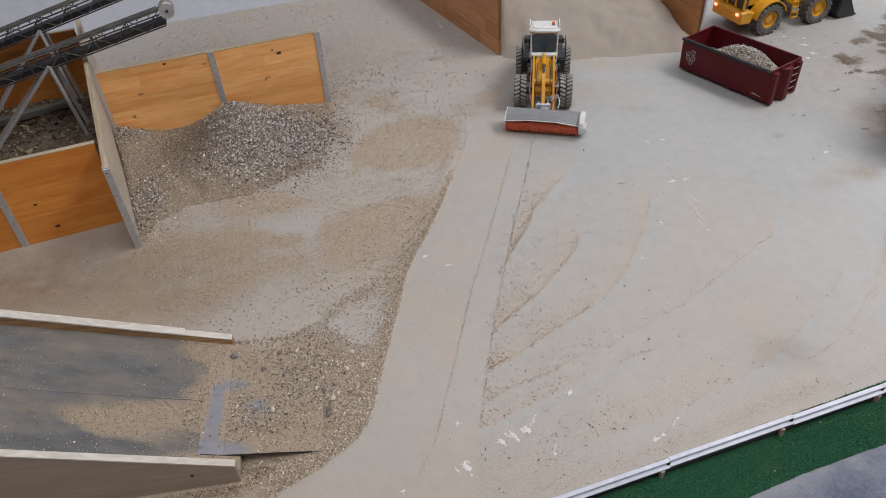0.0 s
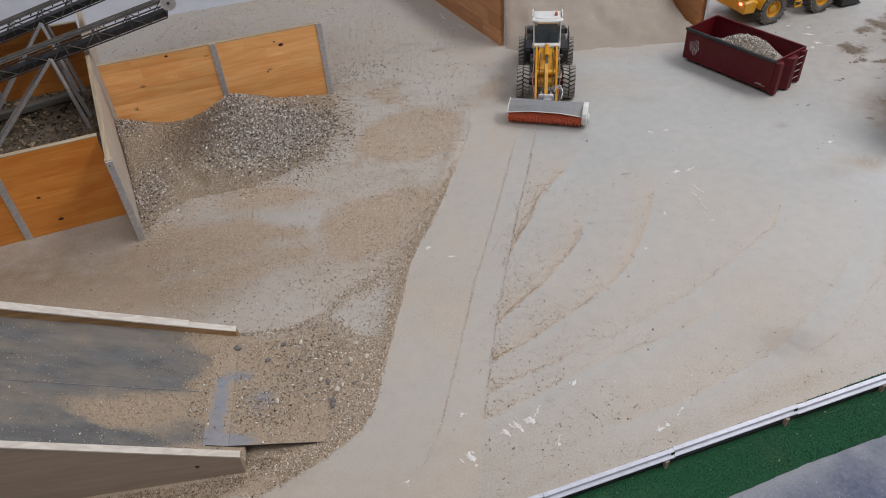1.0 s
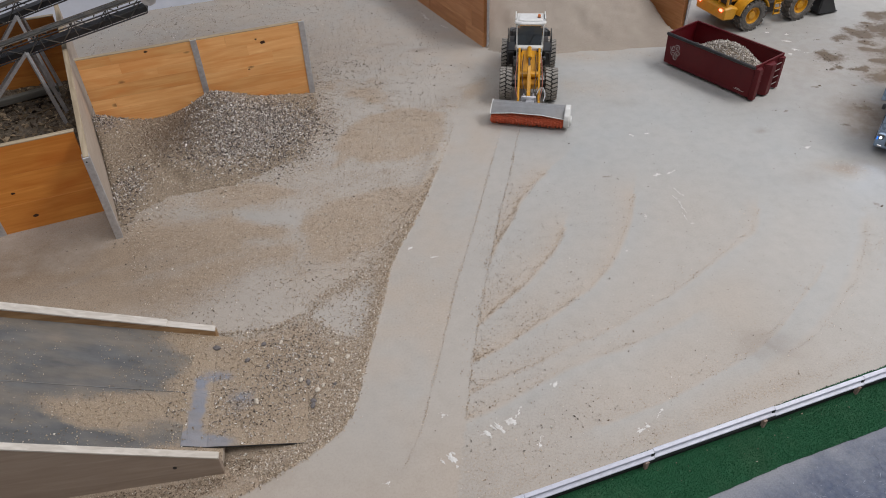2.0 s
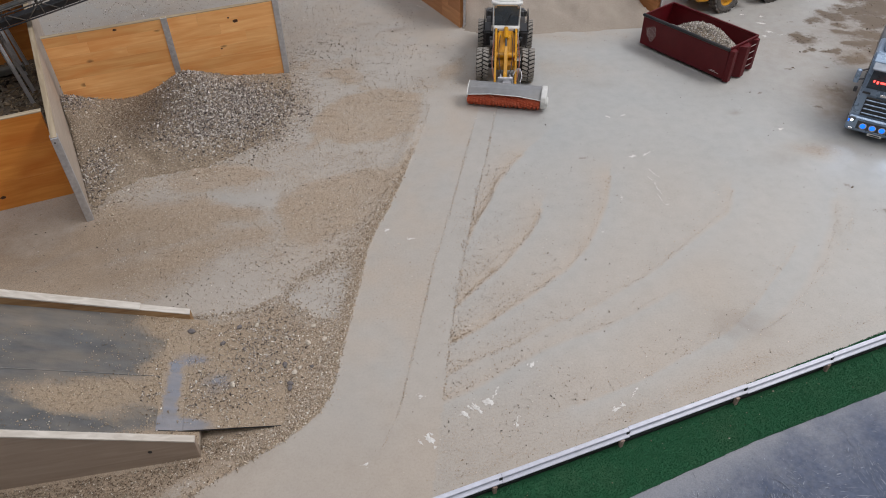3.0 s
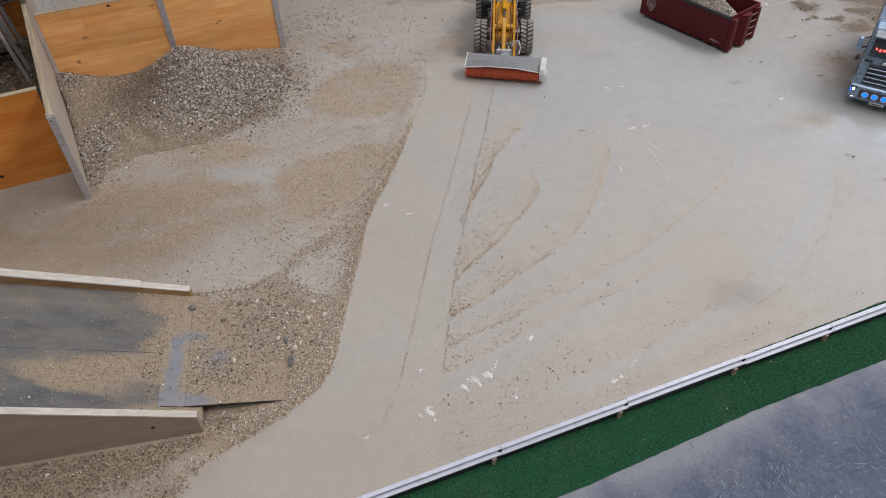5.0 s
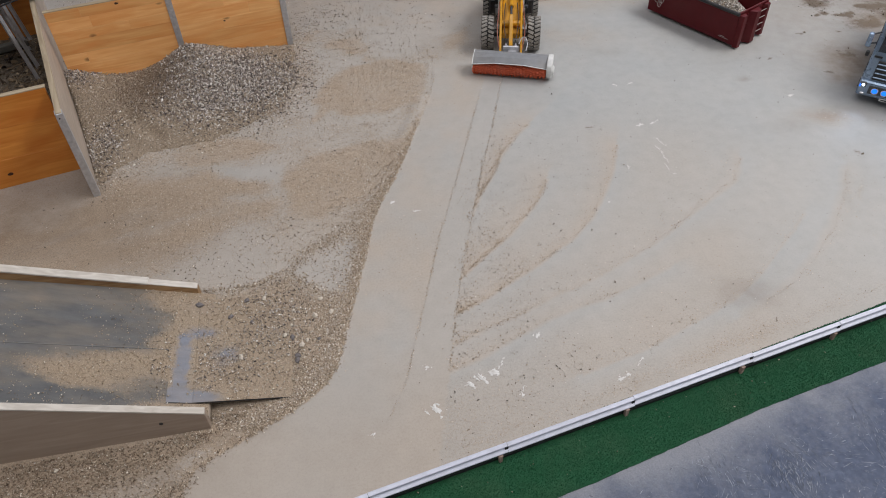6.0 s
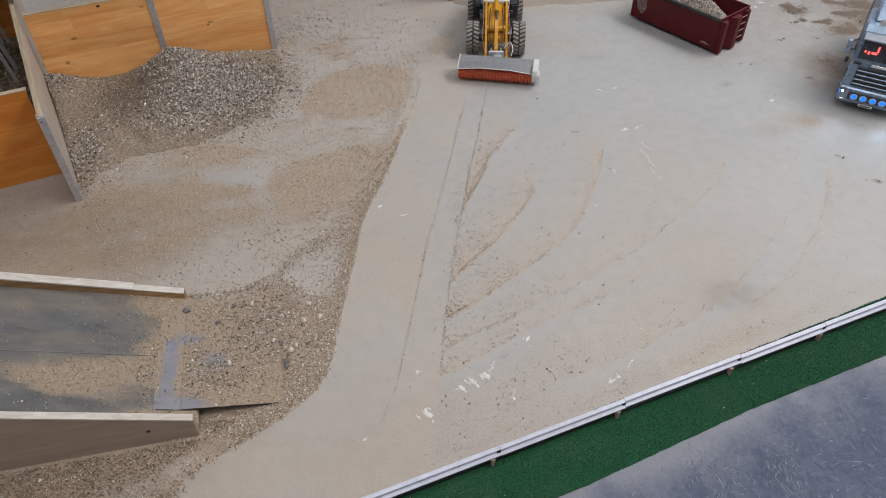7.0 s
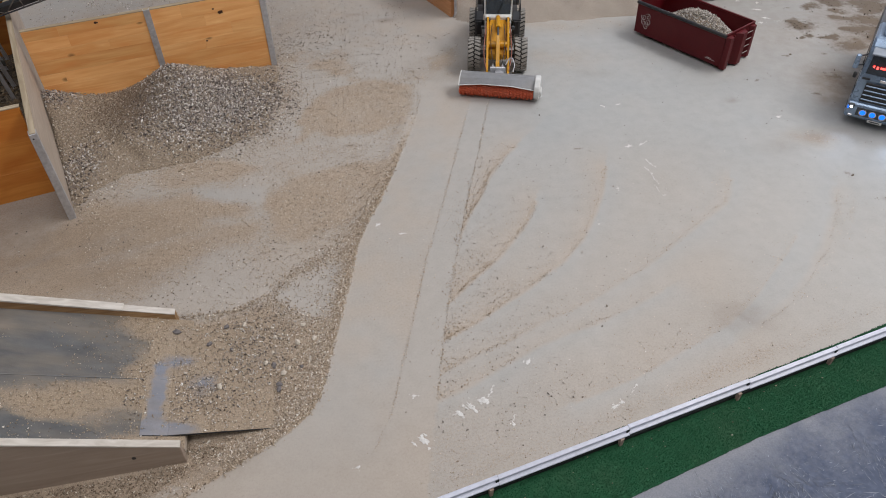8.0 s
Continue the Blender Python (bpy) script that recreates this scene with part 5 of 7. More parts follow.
    at = np.stack([x, y, 0.0012 + size * 0.3], 1)
    chips("banked_sand", at[~dark], size[~dark].clip(0.001, 0.0055), SANDGRAIN, "brown sand and grit banked along the ramp board", "sand", tilt=0.7)
    chips("banked_fines", at[dark], size[dark].clip(0.001, 0.0050), BROWNFINE, "dark brown fines banked along the ramp board", "sand", tilt=0.6)
    # sand and grit on the deck
    lx, ly = rng.uniform(0.08, 0.85, 30000), rng.uniform(0.004, RAMP_W - 0.004, 30000)
    keep = rng.random(len(lx)) < np.maximum(deck_sand(lx, ly) * np.clip(0.95 - lx / 0.7, 0.12, 1) * (0.45 + 1.1 * fbm(lx, ly, 0.05, 4.0)), 0.10 * (fbm(lx, ly, 0.09, 7.0) > 0.48))
    lx, ly = lx[keep], ly[keep]
    c, s = math.cos(radians(185.8)), math.sin(radians(185.8))
    x, y = -0.434 + lx * c + ly * s, 0.824 + lx * s - ly * c
    size = rng.gamma(3.0, 0.0006, len(x)) + 0.0009
    chips("deck_grit", np.stack([x, y, 0.0285 + RISE * lx + size * 0.2], 1), size.clip(0.0009, 0.005), YARDGRAIN, "sand and grit lying on the ramp deck", "sand")
    # sand grains where the film is thick
    x, y = scatter(620000, -1.3, 1.5, 0.62, 2.6, lambda x, y: np.clip(fields(x, y)[0] - 0.20, 0, 1) ** 1.3 * np.where(x > 0.1, 0.55, 0.62) * np.where((y < 0.82) & (x < -0.36), 0.2, 1.0))
    ok = ~on_toe(x, y)[1] & ~on_toe(x, y)[2] & (pile_z(x, y) < 0.004) & ~behind(x, y)
    ok &= (y - 0.532) * 2.7 - (x + 0.40) * 0.786 > 0.075
    x, y = x[ok], y[ok]
    size = rng.gamma(3.0, 0.0006, len(x)) + 0.0009
    chips("yard_sand", np.stack([x, y, 0.0006 + size * 0.2], 1), size.clip(0.0009, 0.004), YARDGRAIN, "loose tan sand grains on the concrete", "sand", flat=0.5)
    # stray grit over the whole yard
    d0 = lambda x, y: np.where(x < 0.1, 0.20, 0.075) * np.where((x < 0.1) & (y > 2.35), 6.0, 1.0) * (0.25 + 1.2 * fbm(x, y, 0.25, 6.0) ** 2) * np.where((y > 1.2) & (y < 1.55) & (x < -0.2), 1.5, 1.0)
    x, y = scatter(30000, -1.2, 1.9, 0.64, 3.4, d0)
    dl, sl = line_gap(x, y, LANE_L)
    dr, sr = line_gap(x, y, LANE_R)
    ok = ~on_toe(x, y)[1] & ~on_toe(x, y)[2] & (pile_z(x, y) < 0.004) & ~((sl < 0) & (sr > 0) & (rng.random(len(x)) < 0.93))
    ok &= ((y - 0.532) * 2.7 - (x + 0.40) * 0.786 > 0.075) & ~((x > 0.2) & (x < 1.2) & (y > 2.62))
    x, y = x[ok], y[ok]
    size = rng.gamma(2.6, 0.0008, len(x)) + 0.0009
    chips("stray_grit", np.stack([x, y, 0.0006 + size * 0.2], 1), size.clip(0.0009, 0.008), DARKGRIT, "stray dark grit scattered over the yard")
    x, y = scatter(5200, -0.55, 0.25, 2.18, 3.1, lambda x, y: np.exp(-(((x + 0.22) / 0.28) ** 2 + ((y - 2.5) / 0.22) ** 2)) * (0.25 + 1.3 * fbm(x, y, 0.09, 4.0) ** 2))
    ok = ~behind(x, y)
    x, y = x[ok], y[ok]
    size = rng.gamma(2.4, 0.0014, len(x)) + 0.001
    chips("back_grit", np.stack([x, y, 0.0006 + size * 0.2], 1), size.clip(0.001, 0.012), COREGRAVEL, "coarse gravel scattered behind the heap")
    x, y = scatter(42000, -1.75, -0.05, 2.42, 3.40, lambda x, y: (0.30 + 0.70 * np.exp(-((y - 2.45 - (x + 0.8) * 0.30) / 0.12) ** 2)) * (0.35 + 1.2 * fbm(x, y, 0.12, 2.0) ** 2) * np.clip((0.0 - x) / 0.3, 0, 1))
    ok = ((y - FAR_A[1]) * 0.707 - (x - FAR_A[0]) * 0.223 > 0.02) & ((x + 0.868) * 1.09 + (y - 1.600) * 0.462 > 0.02)
    x, y = x[ok], y[ok]
    size = rng.gamma(2.4, 0.0010, len(x)) + 0.001
    dull = rng.random(len(x)) < 0.45
    at = np.stack([x, y, 0.0006 + size * 0.2], 1)
    chips("back_fines", at[dull], size[dull].clip(0.001, 0.006), GRAVEL, "fine tan gravel strewn behind the plank partition")
    chips("back_fines", at[~dull], size[~dull].clip(0.001, 0.007), COREGRAVEL, "fine grey gravel strewn behind the plank partition")
    # coarser grains on the unswept side
    x, y = scatter(62000, -1.0, 0.15, 1.22, 2.35, lambda x, y: 0.5 * (0.15 + 1.5 * fbm(x, y, 0.10, 7.0) ** 2) * (0.5 + 0.6 * fields(x, y)[0]) * (1 - 0.55 * within(x, y, DUST, 0.06)))
    dl, sl = line_gap(x, y, LANE_L)
    ok = (sl > 0) & (pile_z(x, y) < 0.004) & ~behind(x, y) & ~on_toe(x, y)[1] & ~on_toe(x, y)[2]
    x, y = x[ok], y[ok]
    size = rng.gamma(3.0, 0.0007, len(x)) + 0.0012
    pale = rng.random(len(x)) < 0.84
    at = np.stack([x, y, 0.0006 + size * 0.2], 1)
    chips("yard_stones", at[pale], size[pale].clip(0.001, 0.006), GRAVEL, "scattered pale grit on the unswept floor")
    chips("yard_grit", at[~pale], 1.25 * size[~pale].clip(0.001, 0.005), DARKGRIT, "scattered dark grit on the unswept floor")
    # coarse grains lined up on the outer edge of every sweep
    px, py = [], []
    for line, k, wide in ARCS + [(SEAM, 0.4, 0.004), (LANE_R, 0.35, 0.006)]:
        pts = np.array(line)
        seg = np.hypot(*np.diff(pts, axis=0).T)
        n = int(seg.sum() * (4200 if wide > 0.0095 and wide != 0.014 else 2400) * k)
        i = rng.choice(len(seg), n, p=seg / seg.sum())
        p = pts[i] + (pts[i + 1] - pts[i]) * rng.random(n)[:, None]
        d = (pts[i + 1] - pts[i]) / seg[i][:, None]
        off = np.where(rng.random(n) < 0.4, rng.normal(0, 0.0035, n), -rng.exponential(wide * 2.4, n)) + 0.012 * (fbm(p[:, 0], p[:, 1], 0.06, 3.0) - 0.5)
        if line is SEAM or line is LANE_R:
            off = rng.normal(0, 0.0022, n)
        ok = rng.random(n) < (0.2 + 1.2 * vnoise(p[:, 0], p[:, 1], 0.03, 8.0) ** 2) * (0.35 + 0.9 * np.exp(-line_gap(p[:, 0], p[:, 1], LANE_R)[0] / 0.15))
        px.append((p[:, 0] + d[:, 1] * off)[ok])
        py.append((p[:, 1] - d[:, 0] * off)[ok])
    x, y = np.concatenate(px), np.concatenate(py)
    size = (rng.gamma(3.0, 0.00045, len(x)) + 0.0007) * (1 + 0.7 * np.exp(-line_gap(x, y, LANE_R)[0] / 0.06))
    chips("sweep_grit", np.stack([x, y, 0.0006 + size * 0.15], 1), size.clip(0.0009, 0.0045), YARDGRAIN, "thin curved lines of grit left by sweeping", "sand", flat=0.6)
    # dark and pale specks spread over the fan between the sweeps
    x, y = scatter(32000, 0.03, 1.1, 0.78, 1.75, lambda x, y: np.where(line_gap(x, y, LANE_R)[1] < 0, 0.5 * np.exp(-line_gap(x, y, LANE_R)[0] / 0.20) * (0.15 + 1.6 * fbm(x, y, 0.07, 5.0) ** 2) * np.clip(fields(x, y)[3] * 1.8 - 0.25, 0.08, 1), 0))
    ok = (y - 0.532) * 2.7 - (x + 0.40) * 0.786 > 0.075
    x, y = x[ok], y[ok]
    size = rng.gamma(3.2, 0.00075, len(x)) + 0.0011
    chips("fan_grit", np.stack([x, y, 0.0006 + size * 0.2], 1), size.clip(0.0012, 0.0065), PALEGRAVEL, "dark and pale specks of grit between the sweeps", tilt=0.7)
    # clods of soil
    pts = []
    for mx, my, r, k in MUDS:
        for j in range(1 + int(r / 0.03)):          # crumbs lie in small clusters
            cx, cy, n = rng.normal(mx, r * 0.6), rng.normal(my, r * 0.5), int(3 + 110 * r)
            pts.append(np.stack([rng.normal(cx, 0.010 + r * 0.12, n), rng.normal(cy, 0.008 + r * 0.10, n)], 1))
    p = np.concatenate(pts)
    size = rng.gamma(1.5, 0.0020, len(p)) + 0.001
    chips("soil_clods", np.c_[p, 0.001 + size * 0.08], size.clip(0.001, 0.018), CLOD, "brown crumbs of soil trodden on the floor", "soil", flat=0.35)


def paint_flakes():
    """Scraped flakes of white floor paint with ragged outlines; long ones are broken smears."""
    v, f = [], []

    def blob(cx, cy, l, w, a):
        n, k = 18, len(v)
        c, q = math.cos(a), math.sin(a)
        rag = rng.uniform(0.35, 1.2, n)
        ring = [(l * math.cos(2 * math.pi * i / n) * rag[i], w * math.sin(2 * math.pi * i / n) * rag[i]) for i in range(n)]
        v.append((cx, cy, 0.0011))
        v.extend((cx + u * c - t * q, cy + u * q + t * c, 0.0007) for u, t in ring)
        f.extend((k, k + 1 + i, k + 1 + (i + 1) % n) for i in range(n))

    for cx, cy, l, w, a in FLAKES:
        c, q = math.cos(a), math.sin(a)
        if l / w > 3.4:                             # a smear: short touching pieces along a wavering line
            n = max(4, int(l / w * 1.4))
            drift = np.cumsum(rng.normal(0, w * 0.45, n))
            for i in range(n):
                u = l * (2 * (i + 0.5) / n - 1)
                blob(cx + u * c - drift[i] * q, cy + u * q + drift[i] * c, l / n * rng.uniform(0.7, 1.7), w * rng.uniform(0.35, 0.95), a + rng.normal(0, 0.35))
        else:
            blob(cx, cy, l, w, a)
            for _ in range(3):
                blob(cx + rng.normal(0, l * 0.5), cy + rng.normal(0, w * 0.8), l * rng.uniform(0.2, 0.5), w * rng.uniform(0.3, 0.6), a + rng.normal(0, 0.6))
        for j in range(5):                          # splinters round each flake
            u, t, r = rng.normal(0, l * 0.8), rng.normal(0, w * 1.3), rng.uniform(0.0006, 0.0016)
            k = len(v)
            v.extend((cx + u * c - t * q + r * math.cos(b), cy + u * q + t * c + 0.6 * r * math.sin(b), 0.0008) for b in (0.3, 1.6, 3.0, 4.7))
            f.append((k, k + 1, k + 2, k + 3))
    ob = mesh_from("paint_flakes", v, f, FLAKEWHITE)
    tagged(ob, "scraped flakes of white paint on the concrete", "paint marks", kind="stuff")


FLAKEWHITE = grainy("chalky_white_paint", [(0.3, (0.58, 0.565, 0.54)), (0.7, (0.76, 0.745, 0.72))], 220, 0.8, big=60, dirt=0.6, dust=(0.44, 0.405, 0.365))
paint_flakes()


def turf_crumbs():
    m, length = along(RAIL_A, RAIL_B)
    n = 260
    x, y = rng.uniform(0.3, 2.2, n), -0.092 + 0.10 * rng.random(n) ** 0.7
    p = np.array([m @ Vector((a, b, 0.0080)) for a, b in zip(x, y)])
    chips("turf_crumbs", p, rng.gamma(2.0, 0.0009, n).clip(0.0008, 0.005), SANDGRAIN, "pale crumbs lying on the turf", "litter")


turf_crumbs()
PEBBLE = islands("pebbles", [(0.0, (0.42, 0.33, 0.25)), (0.5, (0.52, 0.44, 0.35)), (1.0, (0.66, 0.59, 0.50))])
DARKPEBBLE = islands("dark_pebbles", [(0.0, (0.075, 0.068, 0.064)), (0.7, (0.13, 0.115, 0.11)), (1.0, (0.20, 0.18, 0.18))])
DARKGRIT = islands("dark_grit", [(0.0, (0.07, 0.06, 0.05)), (0.4, (0.17, 0.14, 0.115)), (0.8, (0.30, 0.25, 0.20)), (1.0, (0.62, 0.58, 0.52))])
CLOD = islands("soil_crumbs", [(0.0, (0.060, 0.044, 0.031)), (0.6, (0.125, 0.094, 0.066)), (1.0, (0.22, 0.17, 0.12))], 0.95)
strew_ground()


def bin_height(x, y):
    toe = 2.625 + 0.09 * np.clip((0.42 - x) / 0.16, 0, 1) ** 1.5 + 0.03 * (fbm(x, y, 0.15, 2.0) - 0.5)
    right = (1.085 - 0.02 - x) - (y - 2.70) * 0.429        # room to the right-hand wall
    h = 0.60 * (y - toe)
    cap = 0.255 + 0.02 * fbm(x, y, 0.3)
    h = cap * (1 - np.exp(-np.clip(h, 0, 9) / cap * 1.25))
    h = np.minimum(h, 0.010 + np.clip(right, 0, 9) * 1.1 + np.clip(y - 2.72, 0, 1) * 0.62)
    left = (x - 0.288 - 0.012) + (y - 2.712) * 0.471
    h = np.where((left > 0) | (y < 2.70), h, 0)
    h = np.where(right > 0, h, np.where(y < 2.70, np.minimum(h, 0.01), 0))
    return np.where(y < toe, 0, h + (0.034 * (fbm(x, y, 0.10, 4.0) - 0.5) + 0.012 * (fbm(x, y, 0.035, 6.0) - 0.5)) * np.clip(h / 0.05, 0, 1))


heap("sand_mound", 0.0, 1.12, 2.58, 3.60, 0.012, bin_height, SAND, "tall heap of fine beige sand filling the bin", "sand heap", low=0.001)


def strew_bin():
    x, y = rng.uniform(0.25, 1.08, 7000), rng.uniform(2.60, 3.15, 7000)
    z = bin_height(x, y)
    ok = z > 0.003
    x, y, z = x[ok], y[ok], z[ok]
    size = rng.gamma(3.0, 0.0005, len(x)) + 0.001
    chips("bin_sand", np.stack([x, y, z + size * 0.1], 1), size.clip(0.001, 0.004), BINGRAIN, "coarser grains on the sand slope", "sand")


BINGRAIN = islands("bin_grains", [(0.0, (0.30, 0.25, 0.20)), (0.5, (0.40, 0.345, 0.285)), (1.0, (0.55, 0.49, 0.42))], 0.95)
strew_bin()


def soil_height(x, y):
    c = (x + 0.868) * 1.09 + (y - 1.600) * 0.462        # room to the divider, negative on this side
    return np.where((c < -0.02), 0.012 + 0.05 * np.clip(fbm(x, y, 0.25, 3.0) - 0.25, 0, 1) + 0.012 * (fbm(x, y, 0.04, 5.0) - 0.5), 0) * np.clip((y - (1.752 + (x + 0.915) * 0.35)) / 0.12, 0, 1)


heap("soil_bed", -2.1, -0.95, 1.55, 2.62, 0.015, soil_height, SOIL, "dark crumbly soil bed under the conveyors", "soil heap")


def strew_soil():
    x, y = rng.uniform(-2.0, -1.0, 5200), rng.uniform(1.7, 2.6, 5200)
    z = soil_height(x, y)
    ok = z > 0.006
    x, y, z = x[ok], y[ok], z[ok]
    size = rng.gamma(2.4, 0.006, len(x)) + 0.002
    chips("bark_pieces", np.stack([x, y, z + 0.001], 1), size.clip(0.002, 0.04), BARK, "dry brown bark and soil lumps", "bark", flat=0.35)
    for i in range(7):
        a = random.Random(i)
        p = Vector((a.uniform(-1.65, -1.15), a.uniform(1.95, 2.4), 0.0))
        p.z = float(soil_height(np.array(p.x), np.array(p.y))) + 0.006
        d = Vector((a.uniform(-1, 1), a.uniform(-0.5, 0.5), a.uniform(-0.02, 0.05))).normalized() * a.uniform(0.08, 0.2)
        tagged(link("twig", tube(p, p + d, 0.0022, 6, r2=0.0012), BARK), "thin dry brown twig on the soil", "twig", group="twigs on the soil")
    tagged(link("timber_beam", box(0.42, 0.028, 0.024, 0, 0, 0, bevel=0.003), OLDBEAM, m=pose(-1.50, 2.345, 0.052, 0, 0, 30)), "weathered grey timber lying on the soil", "beam")


BARK = islands("bark", [(0.0, (0.022, 0.015, 0.010)), (0.35, (0.095, 0.065, 0.038)), (0.7, (0.22, 0.155, 0.092)), (1.0, (0.36, 0.275, 0.18))], 0.95)
OLDBEAM = wood("old_grey_beam", (0.09, 0.09, 0.08), (0.17, 0.165, 0.15), knots=False, rough=0.85)
strew_soil()


# ---------- vehicles and machines ----------
YELLOW = paint("yellow_enamel", (0.66, 0.315, 0.012), 0.36, dirt=0.08)
CABWHITE = paint("white_enamel", (0.76, 0.76, 0.74), 0.35, dirt=0.12)
DARKGREY = paint("dark_grey_enamel", (0.055, 0.062, 0.072), 0.45, dirt=0.2)
TYRE = grainy("dusty_rubber", [(0.3, (0.012, 0.0115, 0.011)), (0.7, (0.030, 0.028, 0.026))], 160, 0.85, big=45, dirt=0.22, dust=(0.16, 0.135, 0.11))
TREAD = grainy("dust_caked_rubber", [(0.3, (0.19, 0.178, 0.16)), (0.7, (0.31, 0.29, 0.26))], 160, 0.9, big=45, dirt=0.7, dust=(0.42, 0.385, 0.34))
GREYSHEET = paint("grey_sheet_hood", (0.25, 0.255, 0.265), 0.45, dirt=0.3)
BRISTLE = grainy("red_bristles", [(0.3, (0.42, 0.06, 0.022)), (0.7, (0.66, 0.13, 0.05))], 300, 0.7, dirt=0.15)
HOSE = paint("red_brown_hose", (0.32, 0.10, 0.06), 0.5)
CONT_RED = paint("dark_red_enamel", (0.105, 0.006, 0.010), 0.45, dirt=0.035, scale=40)
CONT_RED.node_tree.nodes["Principled BSDF"].inputs["Specular IOR Level"].default_value = 0.22
CHROME = grainy("worn_chrome", [(0.3, (0.55, 0.55, 0.56)), (0.7, (0.7, 0.7, 0.72))], 200, 0.25, 1.0, dirt=0.1)
TRUCKBLUE = grainy("pale_blue_metallic", [(0.3, (0.19, 0.265, 0.37)), (0.7, (0.26, 0.345, 0.46))], 250, 0.28, 0.45, dirt=0.12)
VISOR = paint("grey_blue_visor", (0.30, 0.34, 0.40), 0.4)
DULLMARK = paint("worn_rung", (0.36, 0.30, 0.29), 0.6)
MARK = paint("pale_print", (0.62, 0.56, 0.54), 0.6)


def glass(name, tint):
    m, nt, b = mat(name, 0.06)
    b.inputs["Base Color"].default_value = (*tint, 1)
    b.inputs["Transmission Weight"].default_value = 0.55
    b.inputs["IOR"].default_value = 1.45
    return m


CABGLASS = glass("smoked_glass", (0.10, 0.12, 0.14))
ORANGELAMP = paint("orange_lens", (0.75, 0.20, 0.03), 0.3)
REDLAMP = glow("lit_red_lens", (1.0, 0.10, 0.06), 9.0)
BLUELAMP = glow("lit_blue_lens", (0.004, 0.17, 1.0), 1.25)
WHITELAMP = glow("lit_white_lens", (0.80, 0.92, 1.0), 14.0)
REDSIGN = glow("lit_red_sign", (1.0, 0.06, 0.05), 4.0)


def tyre(r, w, rim_r):
    """A lugged tyre about x, with a hollow for the rim."""
    h = w / 2
    bm = lathe([(-h * 0.80, rim_r), (-h, rim_r * 1.15), (-h, r * 0.84), (-h * 0.86, r * 0.93), (-h * 0.5, r * 0.955), (h * 0.5, r * 0.955), (h * 0.86, r * 0.93), (h, r * 0.84), (h, rim_r * 1.15), (h * 0.80, rim_r)], 40, caps=False)
    return bm


def tread(r, w, lugs):
    """The lugs of a tyre, in two staggered rows."""
    h, bm = w / 2, bmesh.new()
    for i in range(lugs):
        for s in (-1, 1):
            a = 2 * math.pi * (i + 0.25 * (s + 1)) / lugs
            rot = Matrix.Rotation(a, 4, "X") @ Matrix.Translation((s * h * 0.53, 0, r * 0.957)) @ Matrix.Rotation(s * 0.42, 4, "Z")
            t = bmesh.new()
            bmesh.ops.create_cube(t, size=1, matrix=rot @ Matrix.Diagonal((h * 0.92, 2 * math.pi * r / lugs * 0.60, r * 0.090, 1)))
            join(bm, t)
    return bm


def rim(r, w, bm=None):
    h = w / 2
    bm = lathe([(-h * 0.7, r * 0.5), (-h * 0.72, r * 1.0), (h * 0.72, r * 1.0), (h * 0.80, r * 1.03), (h * 0.80, r * 0.93), (h * 0.45, r * 0.85), (h * 0.35, r * 0.52), (h * 0.62, r * 0.46), (h * 0.66, r * 0.30)], 26)
    for i in range(8):
        a = 2 * math.pi * i / 8
        tube((h * 0.34, math.cos(a) * r * 0.68, math.sin(a) * r * 0.68), (h * 0.46, math.cos(a) * r * 0.68, math.sin(a) * r * 0.68), r * 0.06, 6, bm=bm)
    return bm


def wheel(parent, x, y, r, w, lugs, rim_r, rim_mat, tyre_mat):
    side = 0 if x > 0 else 180
    t = part("tyre", tyre(r, w, rim_r), tyre_mat, parent, "", m=pose(x, y, r, 0, 0, side))
    part("tread", tread(r, w, lugs), TREAD if tyre_mat is TYRE else tyre_mat, t, "dust-caked tread lugs")
    part("rim", rim(rim_r, w), rim_mat, t, "yellow dusty wheel rim" if rim_mat is YELLOW else "")
    return t


def hose(points, r, parent, material, name="hose"):
    """A bent hose through a few points."""
    cu = bpy.data.curves.new(name, "CURVE")
    cu.dimensions, cu.bevel_depth, cu.bevel_resolution, cu.resolution_u = "3D", r, 2, 6
    sp = cu.splines.new("BEZIER")
    sp.bezier_points.add(len(points) - 1)
    for bp, co in zip(sp.bezier_points, points):
        bp.co, bp.handle_left_type, bp.handle_right_type = co, "AUTO", "AUTO"
    cu.materials.append(material)
    ob = new(name, cu)
    ob.parent = parent
    return ob


def reach(poly):
    """Stretches the front linkage ahead of the cab."""
    return [(y if y < 0.03 else 0.03 + (y - 0.03) * 1.24, z) for y, z in poly]


def reach_at(x, y, z):
    return (x, reach([(y, z)])[0][0], z)


